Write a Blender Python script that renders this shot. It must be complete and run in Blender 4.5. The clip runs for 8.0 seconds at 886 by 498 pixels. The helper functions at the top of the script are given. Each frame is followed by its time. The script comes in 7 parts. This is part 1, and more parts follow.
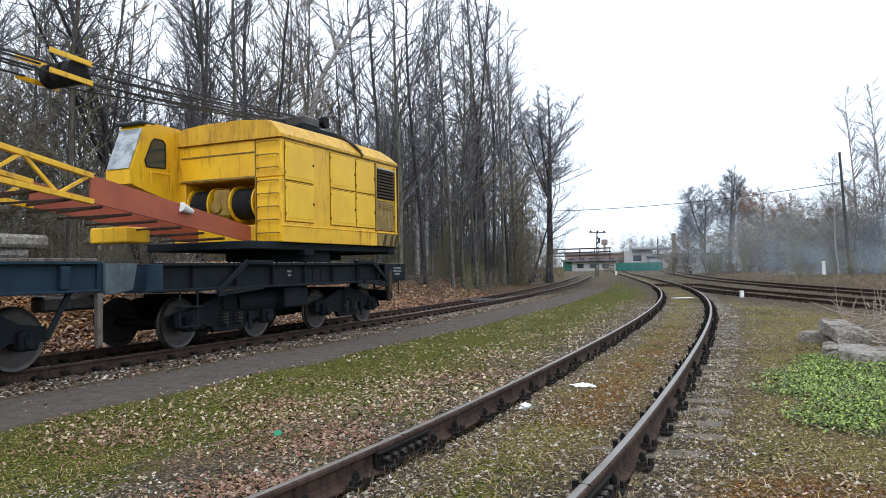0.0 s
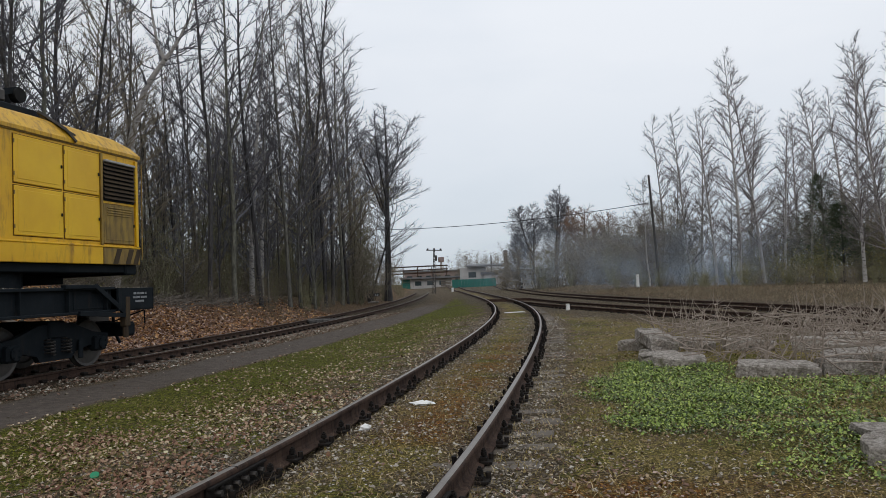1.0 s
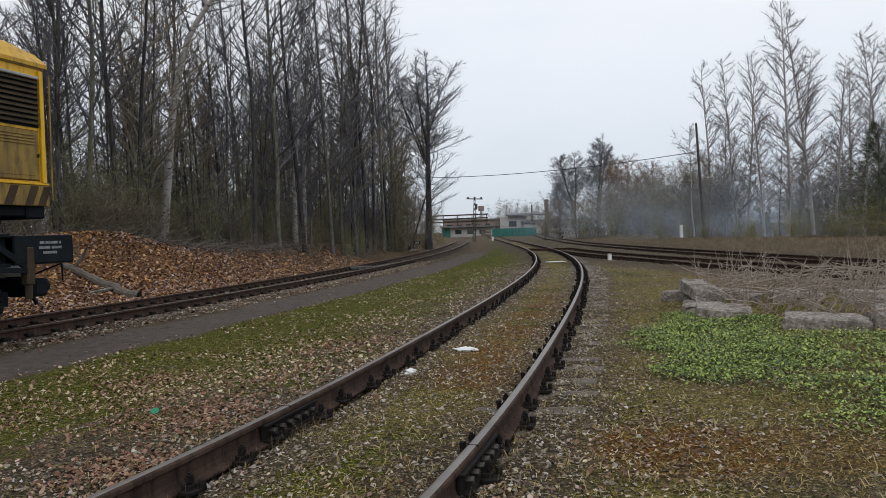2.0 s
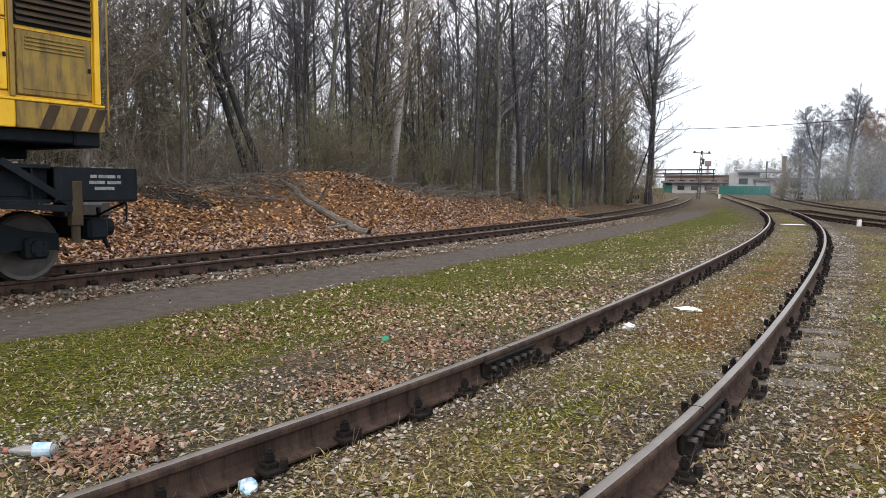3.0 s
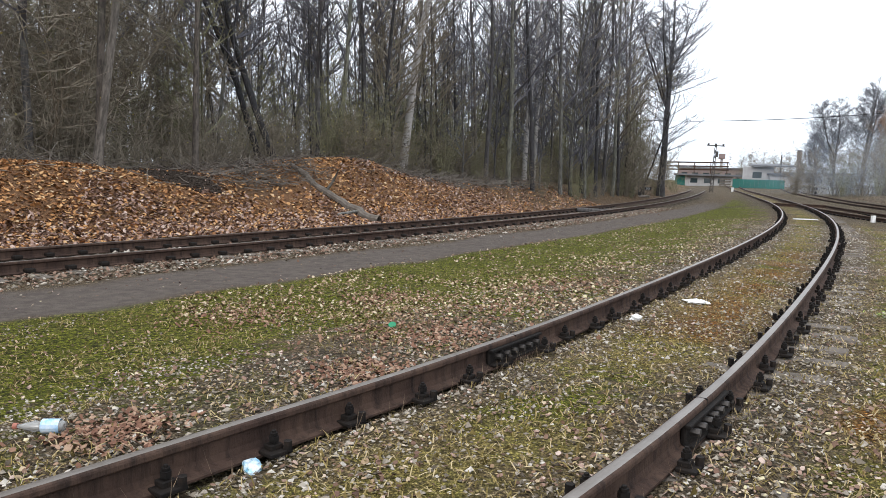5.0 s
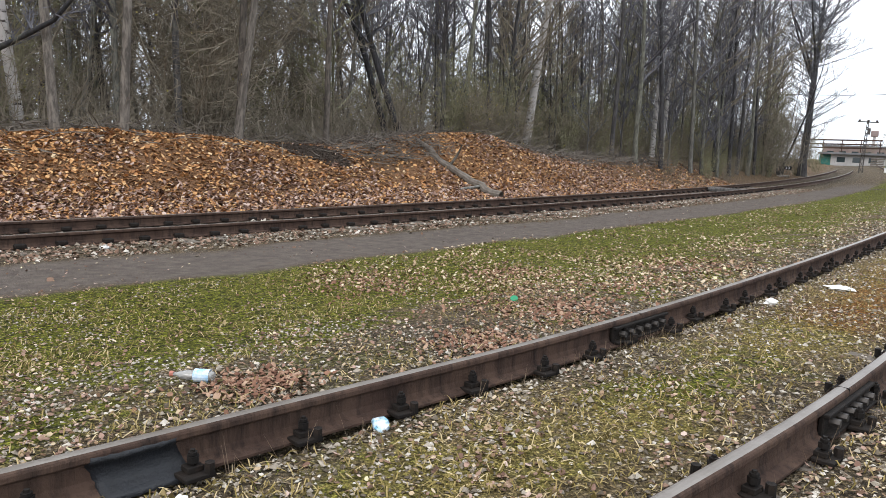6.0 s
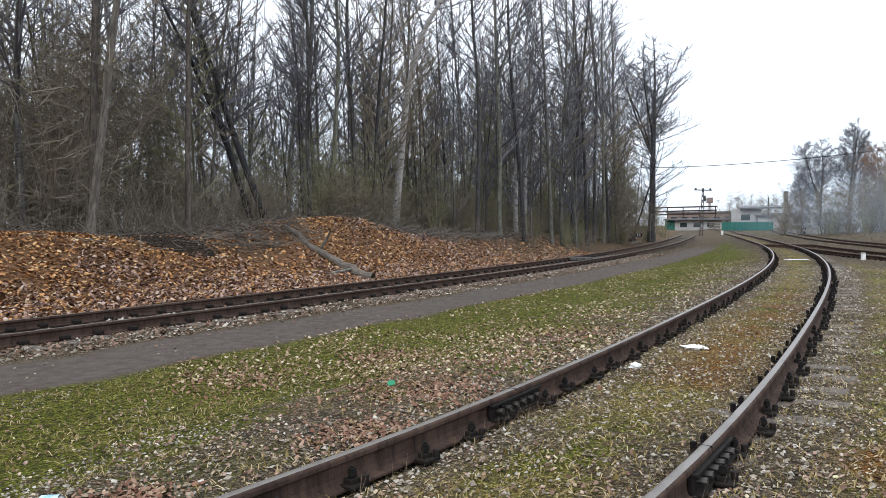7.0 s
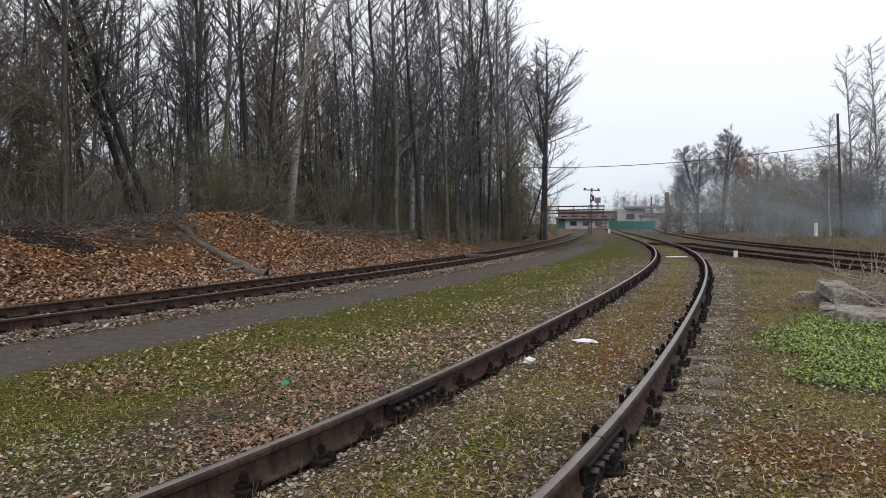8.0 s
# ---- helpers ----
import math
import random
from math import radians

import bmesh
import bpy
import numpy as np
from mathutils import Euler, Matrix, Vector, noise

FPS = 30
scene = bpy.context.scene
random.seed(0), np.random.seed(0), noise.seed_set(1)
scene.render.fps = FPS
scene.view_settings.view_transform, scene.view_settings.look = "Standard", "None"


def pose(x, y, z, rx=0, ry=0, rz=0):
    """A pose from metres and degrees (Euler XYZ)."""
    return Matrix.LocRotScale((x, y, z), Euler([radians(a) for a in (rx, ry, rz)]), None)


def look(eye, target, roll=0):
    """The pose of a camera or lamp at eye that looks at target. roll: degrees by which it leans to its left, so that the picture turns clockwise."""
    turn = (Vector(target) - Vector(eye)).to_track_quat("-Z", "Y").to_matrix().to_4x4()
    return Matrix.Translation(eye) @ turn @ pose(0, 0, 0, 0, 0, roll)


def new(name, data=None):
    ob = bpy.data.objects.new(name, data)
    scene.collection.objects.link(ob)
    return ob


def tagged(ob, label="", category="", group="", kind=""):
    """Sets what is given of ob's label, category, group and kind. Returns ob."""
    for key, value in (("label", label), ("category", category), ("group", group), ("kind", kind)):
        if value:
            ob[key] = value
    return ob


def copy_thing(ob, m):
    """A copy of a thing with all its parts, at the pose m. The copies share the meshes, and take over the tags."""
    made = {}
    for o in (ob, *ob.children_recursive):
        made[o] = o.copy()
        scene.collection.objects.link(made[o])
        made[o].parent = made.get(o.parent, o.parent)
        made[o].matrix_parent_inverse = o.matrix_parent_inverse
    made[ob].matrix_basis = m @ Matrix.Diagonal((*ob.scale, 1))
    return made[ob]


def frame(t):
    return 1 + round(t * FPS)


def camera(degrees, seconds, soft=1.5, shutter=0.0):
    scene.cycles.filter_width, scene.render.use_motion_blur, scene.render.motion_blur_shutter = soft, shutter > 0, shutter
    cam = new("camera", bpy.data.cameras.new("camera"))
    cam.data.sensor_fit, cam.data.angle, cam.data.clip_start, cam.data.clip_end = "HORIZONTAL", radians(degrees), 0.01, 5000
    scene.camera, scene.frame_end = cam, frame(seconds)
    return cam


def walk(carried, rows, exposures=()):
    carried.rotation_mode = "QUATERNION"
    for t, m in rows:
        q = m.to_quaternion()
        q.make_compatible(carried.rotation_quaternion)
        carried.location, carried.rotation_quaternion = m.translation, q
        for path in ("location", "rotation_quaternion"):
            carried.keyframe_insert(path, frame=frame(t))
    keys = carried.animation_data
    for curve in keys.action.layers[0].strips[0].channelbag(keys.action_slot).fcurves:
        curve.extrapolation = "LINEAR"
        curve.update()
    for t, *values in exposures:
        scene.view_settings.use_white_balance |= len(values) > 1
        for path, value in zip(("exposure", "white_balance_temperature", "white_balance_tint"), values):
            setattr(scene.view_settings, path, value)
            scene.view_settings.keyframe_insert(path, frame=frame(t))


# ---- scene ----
cam = camera(63.0, 8.0, soft=0.8)
PATH = [
    (0, (0.146, -0.047, 1.427), (0.126, 1.952, 1.482), -1.1),
    (0.5, (0.141, -0.025, 1.439), (0.41, 1.955, 1.52), -2.5),
    (1, (0.157, -0.009, 1.439), (0.58, 1.944, 1.532), -2.3),
    (1.2, (0.152, -0.021, 1.44), (0.59, 1.928, 1.526), -2.0),
    (2.3, (0.055, -0.038, 1.434), (0.177, 1.957, 1.357), -1.8),
    (2.5, (0.025, -0.048, 1.432), (-0.025, 1.95, 1.346), -1.7),
    (3, (0.0, -0.043, 1.414), (-0.273, 1.931, 1.238), 0.7),
    (3.5, (0.003, -0.039, 1.408), (-0.339, 1.923, 1.221), 1.3),
    (4, (0.009, -0.041, 1.41), (-0.284, 1.928, 1.218), 1.6),
    (5.5, (0.021, -0.059, 1.397), (-0.297, 1.902, 1.168), 2.1),
    (6, (-0.008, -0.101, 1.387), (-0.624, 1.781, 1.102), 2.2),
    (6.5, (0.011, -0.078, 1.415), (-0.36, 1.881, 1.262), 1.1),
    (7, (0.008, -0.084, 1.426), (-0.277, 1.895, 1.366), -0.5),
    (7.5, (-0.002, -0.082, 1.423), (-0.104, 1.915, 1.369), -0.3),
    (8, (-0.004, -0.032, 1.418), (-0.004, 1.966, 1.349), -0.1),
]
walk(cam, [(t, look(e, a, r)) for t, e, a, r in PATH],
     [(0.0, 0.27, 6050, 10), (0.5, -0.46, 6350, 11), (1.0, -0.64, 6450, 11), (2.5, -0.27, 6500, 13), (3.0, 0.34, 6600, 14), (3.5, 0.46, 6480, 13), (4.0, 0.51, 6450, 12),
      (5.5, 0.41, 6350, 12), (6.0, 0.61, 6450, 12), (6.5, 0.71, 6200, 12), (7.0, 0.33, 6200, 11), (7.5, -0.17, 6450, 12), (8.0, -0.27, 6550, 12)])

# ---- sky and sun ----
world = bpy.data.worlds.new("overcast")
scene.world = world
world.use_nodes = True
wt = world.node_tree
wt.nodes.clear()
w_out = wt.nodes.new("ShaderNodeOutputWorld")
w_bg = wt.nodes.new("ShaderNodeBackground")
w_bg.inputs["Strength"].default_value = 0.13
w_sky = wt.nodes.new("ShaderNodeTexSky")
w_sky.sky_type, w_sky.sun_disc = "NISHITA", False
w_sky.sun_elevation, w_sky.sun_rotation = radians(28), radians(200)
w_co = wt.nodes.new("ShaderNodeTexCoord")
w_map = wt.nodes.new("ShaderNodeMapping")
w_map.inputs["Scale"].default_value = (1.0, 1.0, 3.0)
w_noise = wt.nodes.new("ShaderNodeTexNoise")
w_noise.inputs["Scale"].default_value, w_noise.inputs["Detail"].default_value = 1.6, 5.0
w_ramp = wt.nodes.new("ShaderNodeValToRGB")
w_ramp.color_ramp.elements[0].color = (7.3, 7.7, 8.1, 1)
w_ramp.color_ramp.elements[1].color = (8.6, 8.75, 8.9, 1)
w_ramp.color_ramp.elements[0].position, w_ramp.color_ramp.elements[1].position = 0.32, 0.62
w_mix = wt.nodes.new("ShaderNodeMixRGB")
w_mix.inputs["Fac"].default_value = 0.9
wt.links.new(w_co.outputs["Generated"], w_map.inputs["Vector"])
wt.links.new(w_map.outputs["Vector"], w_noise.inputs["Vector"])
wt.links.new(w_noise.outputs["Fac"], w_ramp.inputs["Fac"])
wt.links.new(w_sky.outputs["Color"], w_mix.inputs["Color1"])
wt.links.new(w_ramp.outputs["Color"], w_mix.inputs["Color2"])
# an overcast sky is brighter overhead than at the horizon
w_sep = wt.nodes.new("ShaderNodeSeparateXYZ")
w_dome = wt.nodes.new("ShaderNodeValToRGB")
w_dome.color_ramp.elements[0].color = (0.86, 0.93, 1.0, 1)
w_dome.color_ramp.elements[1].color = (1.60, 1.62, 1.64, 1)
w_low = w_dome.color_ramp.elements.new(0.28)
w_low.color = (1.22, 1.24, 1.26, 1)
w_mul = wt.nodes.new("ShaderNodeMixRGB")
w_mul.blend_type = "MULTIPLY"
w_mul.inputs["Fac"].default_value = 1.0
wt.links.new(w_co.outputs["Generated"], w_sep.inputs["Vector"])
wt.links.new(w_sep.outputs["Z"], w_dome.inputs["Fac"])
wt.links.new(w_mix.outputs["Color"], w_mul.inputs["Color1"])
wt.links.new(w_dome.outputs["Color"], w_mul.inputs["Color2"])
wt.links.new(w_mul.outputs["Color"], w_bg.inputs["Color"])
wt.links.new(w_bg.outputs["Background"], w_out.inputs["Surface"])

sun = new("sun", bpy.data.lights.new("sun", "SUN"))
sun.data.energy, sun.data.angle, sun.data.color = 0.8, radians(25), (1.0, 0.96, 0.9)
sun.matrix_world = look((0, 0, 60), (18, 46, 20))


# ---- materials ----
def nodes_of(name, rough=0.8, metal=0.0):
    m = bpy.data.materials.new(name)
    m.use_nodes = True
    b = m.node_tree.nodes["Principled BSDF"]
    b.inputs["Roughness"].default_value, b.inputs["Metallic"].default_value = rough, metal
    b.inputs["Specular IOR Level"].default_value = 0.12 if rough >= 0.7 else 0.45
    return m, m.node_tree, b


def tex_noise(nt, scale, detail=4.0, rough=0.6, vec=None):
    n = nt.nodes.new("ShaderNodeTexNoise")
    n.inputs["Scale"].default_value, n.inputs["Detail"].default_value, n.inputs["Roughness"].default_value = scale, detail, rough
    if vec is not None:
        nt.links.new(vec, n.inputs["Vector"])
    return n.outputs["Fac"]


def ramp(nt, fac, stops):
    r = nt.nodes.new("ShaderNodeValToRGB")
    els = r.color_ramp.elements
    while len(els) < len(stops):
        els.new(0.5)
    for e, (p, c) in zip(els, stops):
        e.position, e.color = p, (*c, 1) if len(c) == 3 else c
    nt.links.new(fac, r.inputs["Fac"])
    return r.outputs["Color"]


def grey(p0, p1, nt, fac):
    if p0 > p1:
        return ramp(nt, fac, [(p1, (1, 1, 1)), (p0, (0, 0, 0))])
    return ramp(nt, fac, [(p0, (0, 0, 0)), (p1, (1, 1, 1))])


def mixc(nt, fac, a, b, mode="MIX"):
    m = nt.nodes.new("ShaderNodeMixRGB")
    m.blend_type = mode
    for sock, v in (("Fac", fac), ("Color1", a), ("Color2", b)):
        if isinstance(v, (int, float)):
            m.inputs[sock].default_value = v
        elif isinstance(v, tuple):
            m.inputs[sock].default_value = (*v, 1)
        else:
            nt.links.new(v, m.inputs[sock])
    return m.outputs["Color"]


def maths(nt, op, a, b=0.0, clamp=False):
    m = nt.nodes.new("ShaderNodeMath")
    m.operation, m.use_clamp = op, clamp
    for i, v in enumerate((a, b)):
        if isinstance(v, (int, float)):
            m.inputs[i].default_value = v
        else:
            nt.links.new(v, m.inputs[i])
    return m.outputs[0]


def bump(nt, b, height, strength, distance):
    n = nt.nodes.new("ShaderNodeBump")
    n.inputs["Strength"].default_value, n.inputs["Distance"].default_value = strength, distance
    nt.links.new(height, n.inputs["Height"])
    nt.links.new(n.outputs["Normal"], b.inputs["Normal"])


def objco(nt, kind="Object"):
    return nt.nodes.new("ShaderNodeTexCoord").outputs[kind]


def worn(name, c0, c1, stain, rough=0.55, metal=0.0, scale=3.0, amount=0.5, bumpy=0.15, streak=True):
    """Paint or metal: two tones, stains that run down, fine grain."""
    m, nt, b = nodes_of(name, rough, metal)
    co = objco(nt)
    base = mixc(nt, grey(0.35, 0.65, nt, tex_noise(nt, scale, 5, 0.6, co)), c0, c1)
    mp = nt.nodes.new("ShaderNodeMapping")
    mp.inputs["Scale"].default_value = (3.0, 3.0, 0.5) if streak else (1, 1, 1)
    nt.links.new(co, mp.inputs["Vector"])
    fac = grey(0.72 - 0.3 * amount, 0.86 - 0.2 * amount, nt, tex_noise(nt, scale * 1.3, 8, 0.7, mp.outputs["Vector"]))
    fac = maths(nt, "MULTIPLY", fac, 0.85)
    nt.links.new(mixc(nt, fac, base, stain), b.inputs["Base Color"])
    fine = tex_noise(nt, 60, 3, 0.6, co)
    nt.links.new(maths(nt, "ADD", maths(nt, "MULTIPLY", fine, 0.25), rough - 0.12), b.inputs["Roughness"])
    bump(nt, b, maths(nt, "ADD", fine, fac), bumpy, 0.01)
    return m


M_YELLOW = worn("yellow_paint", (0.80, 0.47, 0.010), (0.68, 0.37, 0.008), (0.20, 0.085, 0.018), 0.42, 0, 1.6, 0.62)
M_DIRTY_YELLOW = worn("dirty_yellow_paint", (0.31, 0.20, 0.03), (0.21, 0.13, 0.028), (0.05, 0.032, 0.018), 0.55, 0, 2.6, 0.85)
M_SEAM = worn("grimy_seam", (0.13, 0.065, 0.015), (0.20, 0.10, 0.02), (0.04, 0.025, 0.015), 0.8, 0, 4.0, 0.6)
M_ROOF_YELLOW = worn("weathered_roof_paint", (0.66, 0.38, 0.015), (0.52, 0.29, 0.02), (0.15, 0.08, 0.025), 0.55, 0, 2.4, 0.78)
M_YDOOR = worn("faded_yellow_paint", (0.82, 0.50, 0.012), (0.74, 0.42, 0.01), (0.42, 0.21, 0.02), 0.42, 0, 1.2, 0.4)
M_ORANGE = worn("orange_primer", (0.36, 0.085, 0.035), (0.28, 0.06, 0.03), (0.15, 0.05, 0.03), 0.6, 0, 2.0, 0.5)
M_BLACK = worn("black_frame_paint", (0.007, 0.010, 0.013), (0.012, 0.016, 0.020), (0.024, 0.021, 0.019), 0.7, 0, 3.0, 0.55)
M_BLUE = worn("dark_blue_frame_paint", (0.013, 0.026, 0.042), (0.020, 0.038, 0.056), (0.045, 0.04, 0.036), 0.7, 0, 3.0, 0.5)
M_PALE = worn("pale_grey_paint", (0.10, 0.125, 0.135), (0.06, 0.075, 0.085), (0.04, 0.036, 0.032), 0.7, 0, 3.0, 0.6)
M_STEEL = worn("dark_steel", (0.05, 0.048, 0.046), (0.08, 0.072, 0.066), (0.08, 0.045, 0.03), 0.5, 0.6, 6.0, 0.5)
M_ROPE = worn("wire_rope", (0.03, 0.03, 0.032), (0.05, 0.05, 0.05), (0.06, 0.04, 0.03), 0.55, 0.5, 6.0, 0.3)
M_RUST = worn("rusty_rail_web", (0.050, 0.031, 0.024), (0.078, 0.050, 0.037), (0.011, 0.009, 0.009), 0.85, 0.0, 3.4, 0.85, 0.5, True)
M_HEAD = worn("rail_head_steel", (0.18, 0.162, 0.143), (0.125, 0.108, 0.092), (0.065, 0.048, 0.036), 0.42, 0.3, 3.0, 0.55, 0.05, False)
M_BOLT = worn("oily_fastener_iron", (0.007, 0.0065, 0.0065), (0.016, 0.013, 0.011), (0.035, 0.024, 0.018), 0.75, 0.0, 12.0, 0.5, 0.3, False)
M_SLEEPER = worn("weathered_sleeper", (0.10, 0.085, 0.07), (0.16, 0.14, 0.12), (0.05, 0.042, 0.035), 0.9, 0, 6.0, 0.6, 0.4, False)
M_CONCRETE, nt, b = nodes_of("old_concrete", 0.93)
co = objco(nt)
crumb = tex_noise(nt, 22, 6, 0.75, co)
blotch = tex_noise(nt, 3.2, 6, 0.7, co)
col = mixc(nt, grey(0.38, 0.62, nt, crumb), (0.15, 0.13, 0.11), (0.46, 0.42, 0.375))
col = mixc(nt, maths(nt, "MULTIPLY", grey(0.48, 0.66, nt, blotch), 0.8), col, (0.10, 0.085, 0.065))
col = mixc(nt, maths(nt, "MULTIPLY", grey(0.62, 0.72, nt, tex_noise(nt, 5.0, 4, 0.6, co)), 0.6), col, (0.10, 0.11, 0.035))
nt.links.new(col, b.inputs["Base Color"])
bump(nt, b, maths(nt, "ADD", crumb, blotch), 1.0, 0.04)
M_SOOT = worn("sooty_brown_paint", (0.07, 0.05, 0.03), (0.045, 0.033, 0.024), (0.02, 0.016, 0.014), 0.7, 0, 3.0, 0.6)
def bark_mat(name, stops):
    """Bark whose tone differs from trunk to trunk, with scales and lichen."""
    m, nt, b = nodes_of(name, 0.95)
    co, info = objco(nt), nt.nodes.new("ShaderNodeObjectInfo")
    base = ramp(nt, info.outputs["Random"], stops)
    mp = nt.nodes.new("ShaderNodeMapping")
    mp.inputs["Scale"].default_value = (9, 9, 2.2)
    nt.links.new(co, mp.inputs["Vector"])
    scale_n = tex_noise(nt, 1.6, 6, 0.7, mp.outputs["Vector"])
    col = mixc(nt, grey(0.42, 0.6, nt, scale_n), mixc(nt, 0.62, base, (0.018, 0.017, 0.017)), base)
    lich = grey(0.56, 0.68, nt, tex_noise(nt, 1.1, 5, 0.65, co))
    col = mixc(nt, maths(nt, "MULTIPLY", lich, 0.45), col, (0.17, 0.175, 0.13))
    nt.links.new(col, b.inputs["Base Color"])
    bump(nt, b, scale_n, 0.6, 0.02)
    return m


M_BARK = bark_mat("woodland_bark", [(0.0, (0.050, 0.048, 0.052)), (0.3, (0.085, 0.080, 0.080)), (0.6, (0.14, 0.132, 0.122)), (0.8, (0.19, 0.188, 0.15)), (1.0, (0.30, 0.29, 0.27))])
M_BARK_DARK = bark_mat("dark_wet_bark", [(0.0, (0.030, 0.030, 0.033)), (1.0, (0.055, 0.053, 0.055))])
M_BARK_PALE = bark_mat("pale_grey_bark", [(0.0, (0.12, 0.102, 0.086)), (1.0, (0.19, 0.168, 0.145))])
M_BARK_GREEN = worn("greenish_bark", (0.07, 0.068, 0.04), (0.095, 0.09, 0.06), (0.04, 0.036, 0.03), 0.95, 0, 5.0, 0.6, 0.6, False)
M_TWIG = worn("bare_twigs", (0.088, 0.087, 0.097), (0.135, 0.133, 0.146), (0.045, 0.044, 0.05), 0.9, 0, 3.0, 0.4, 0.1, False)
M_TWIG_RED = worn("brownish_bare_twigs", (0.15, 0.128, 0.098), (0.22, 0.19, 0.145), (0.075, 0.065, 0.048), 0.9, 0, 3.0, 0.4, 0.1, False)
M_TWIG_RUSSET = worn("russet_twigs", (0.20, 0.135, 0.105), (0.25, 0.17, 0.125), (0.13, 0.095, 0.08), 0.9, 0, 3.0, 0.4, 0.1, False)
M_TWIG_OLIVE = worn("olive_twigs", (0.16, 0.152, 0.092), (0.23, 0.22, 0.135), (0.085, 0.08, 0.05), 0.9, 0, 3.0, 0.4, 0.1, False)
M_TWIG_GREY = worn("grey_oak_twigs", (0.12, 0.125, 0.14), (0.17, 0.17, 0.185), (0.08, 0.08, 0.09), 0.9, 0, 3.0, 0.4, 0.1, False)
M_TWIG_PALE = worn("grey_birch_twigs", (0.155, 0.138, 0.138), (0.20, 0.18, 0.178), (0.11, 0.095, 0.09), 0.9, 0, 3.0, 0.4, 0.1, False)
M_STEM = worn("dry_pale_stems", (0.33, 0.28, 0.235), (0.21, 0.17, 0.14), (0.10, 0.08, 0.065), 0.9, 0, 8.0, 0.5, 0.1, False)
M_GREEN_STEEL = worn("green_corrugated_steel", (0.012, 0.13, 0.105), (0.01, 0.10, 0.085), (0.04, 0.06, 0.05), 0.6, 0, 1.0, 0.4)
M_WHITE = worn("white_paint", (0.75, 0.75, 0.73), (0.62, 0.62, 0.6), (0.3, 0.28, 0.25), 0.6, 0, 8.0, 0.4)
M_WALL = worn("pale_plaster", (0.42, 0.41, 0.40), (0.34, 0.33, 0.32), (0.2, 0.19, 0.18), 0.9, 0, 0.8, 0.5)
M_FAINT = worn("worn_stencil_paint", (0.30, 0.31, 0.32), (0.16, 0.165, 0.17), (0.05, 0.05, 0.05), 0.7, 0, 14.0, 0.7)
M_ROOF = worn("grey_roof_sheet", (0.16, 0.16, 0.165), (0.11, 0.11, 0.115), (0.08, 0.07, 0.06), 0.8, 0, 1.0, 0.4)
M_RED_BRICK = worn("distant_faded_brick", (0.24, 0.19, 0.18), (0.20, 0.15, 0.14), (0.14, 0.11, 0.10), 0.9, 0, 0.6, 0.4)
M_RUBBER = worn("black_rubber", (0.012, 0.012, 0.013), (0.02, 0.02, 0.02), (0.04, 0.035, 0.03), 0.75, 0, 6.0, 0.3)

M_GLASS, gnt, gb = nodes_of("dark_window_glass", 0.08)
gb.inputs["Base Color"].default_value = (0.03, 0.045, 0.05, 1)
gb.inputs["Coat Weight"].default_value = 0.6
M_HAZY_GLASS, gnt, gb = nodes_of("dusty_windscreen", 0.25)
gb.inputs["Base Color"].default_value = (0.30, 0.34, 0.36, 1)
nt_col = mixc(gnt, grey(0.4, 0.6, gnt, tex_noise(gnt, 4.0, 5, 0.6, objco(gnt))), (0.22, 0.25, 0.27), (0.42, 0.46, 0.48))
gnt.links.new(nt_col, gb.inputs["Base Color"])


def island_mat(name, stops, rough=0.9, sheen=0.0, translucent=0.0):
    """Many small pieces in one mesh, each with a tone of its own."""
    m, nt, b = nodes_of(name, rough)
    geo = nt.nodes.new("ShaderNodeNewGeometry")
    col = ramp(nt, geo.outputs["Random Per Island"], stops)
    col = mixc(nt, maths(nt, "MULTIPLY", tex_noise(nt, 90, 3, 0.6, objco(nt)), 0.5), col, (0.05, 0.035, 0.022))
    nt.links.new(col, b.inputs["Base Color"])
    if translucent:
        b.inputs["Transmission Weight"].default_value = 0.0
        b.inputs["Subsurface Weight"].default_value = translucent
        b.inputs["Subsurface Radius"].default_value = (0.01, 0.01, 0.004)
    return m


M_LEAF_BANK = island_mat("fallen_copper_leaves", [(0.0, (0.08, 0.034, 0.016)), (0.25, (0.33, 0.15, 0.06)), (0.6, (0.58, 0.30, 0.12)), (0.9, (0.68, 0.42, 0.20)), (1.0, (0.70, 0.54, 0.34))], 0.75)
M_LEAF_GROUND = island_mat("fallen_pale_leaves", [(0.0, (0.10, 0.055, 0.03)), (0.3, (0.26, 0.165, 0.10)), (0.65, (0.46, 0.35, 0.22)), (0.9, (0.60, 0.50, 0.36)), (1.0, (0.64, 0.60, 0.36))], 0.8)
M_LEAF_RED = island_mat("red_brown_leaves", [(0.0, (0.12, 0.055, 0.037)), (0.5, (0.25, 0.13, 0.085)), (1.0, (0.42, 0.29, 0.2))], 0.75)
M_LEAF_PINK = island_mat("pinkish_brown_leaves", [(0.0, (0.055, 0.03, 0.022)), (0.35, (0.20, 0.115, 0.085)), (0.7, (0.36, 0.235, 0.185)), (1.0, (0.60, 0.47, 0.40))], 0.75)
M_LEAF_DARK = island_mat("damp_brown_leaves", [(0.0, (0.10, 0.06, 0.04)), (0.5, (0.19, 0.115, 0.08)), (1.0, (0.30, 0.2, 0.15))], 0.8)
M_PEBBLE = island_mat("grey_ballast_stone", [(0.0, (0.08, 0.066, 0.048)), (0.4, (0.24, 0.205, 0.16)), (0.8, (0.42, 0.375, 0.31)), (1.0, (0.66, 0.62, 0.55))], 0.9)
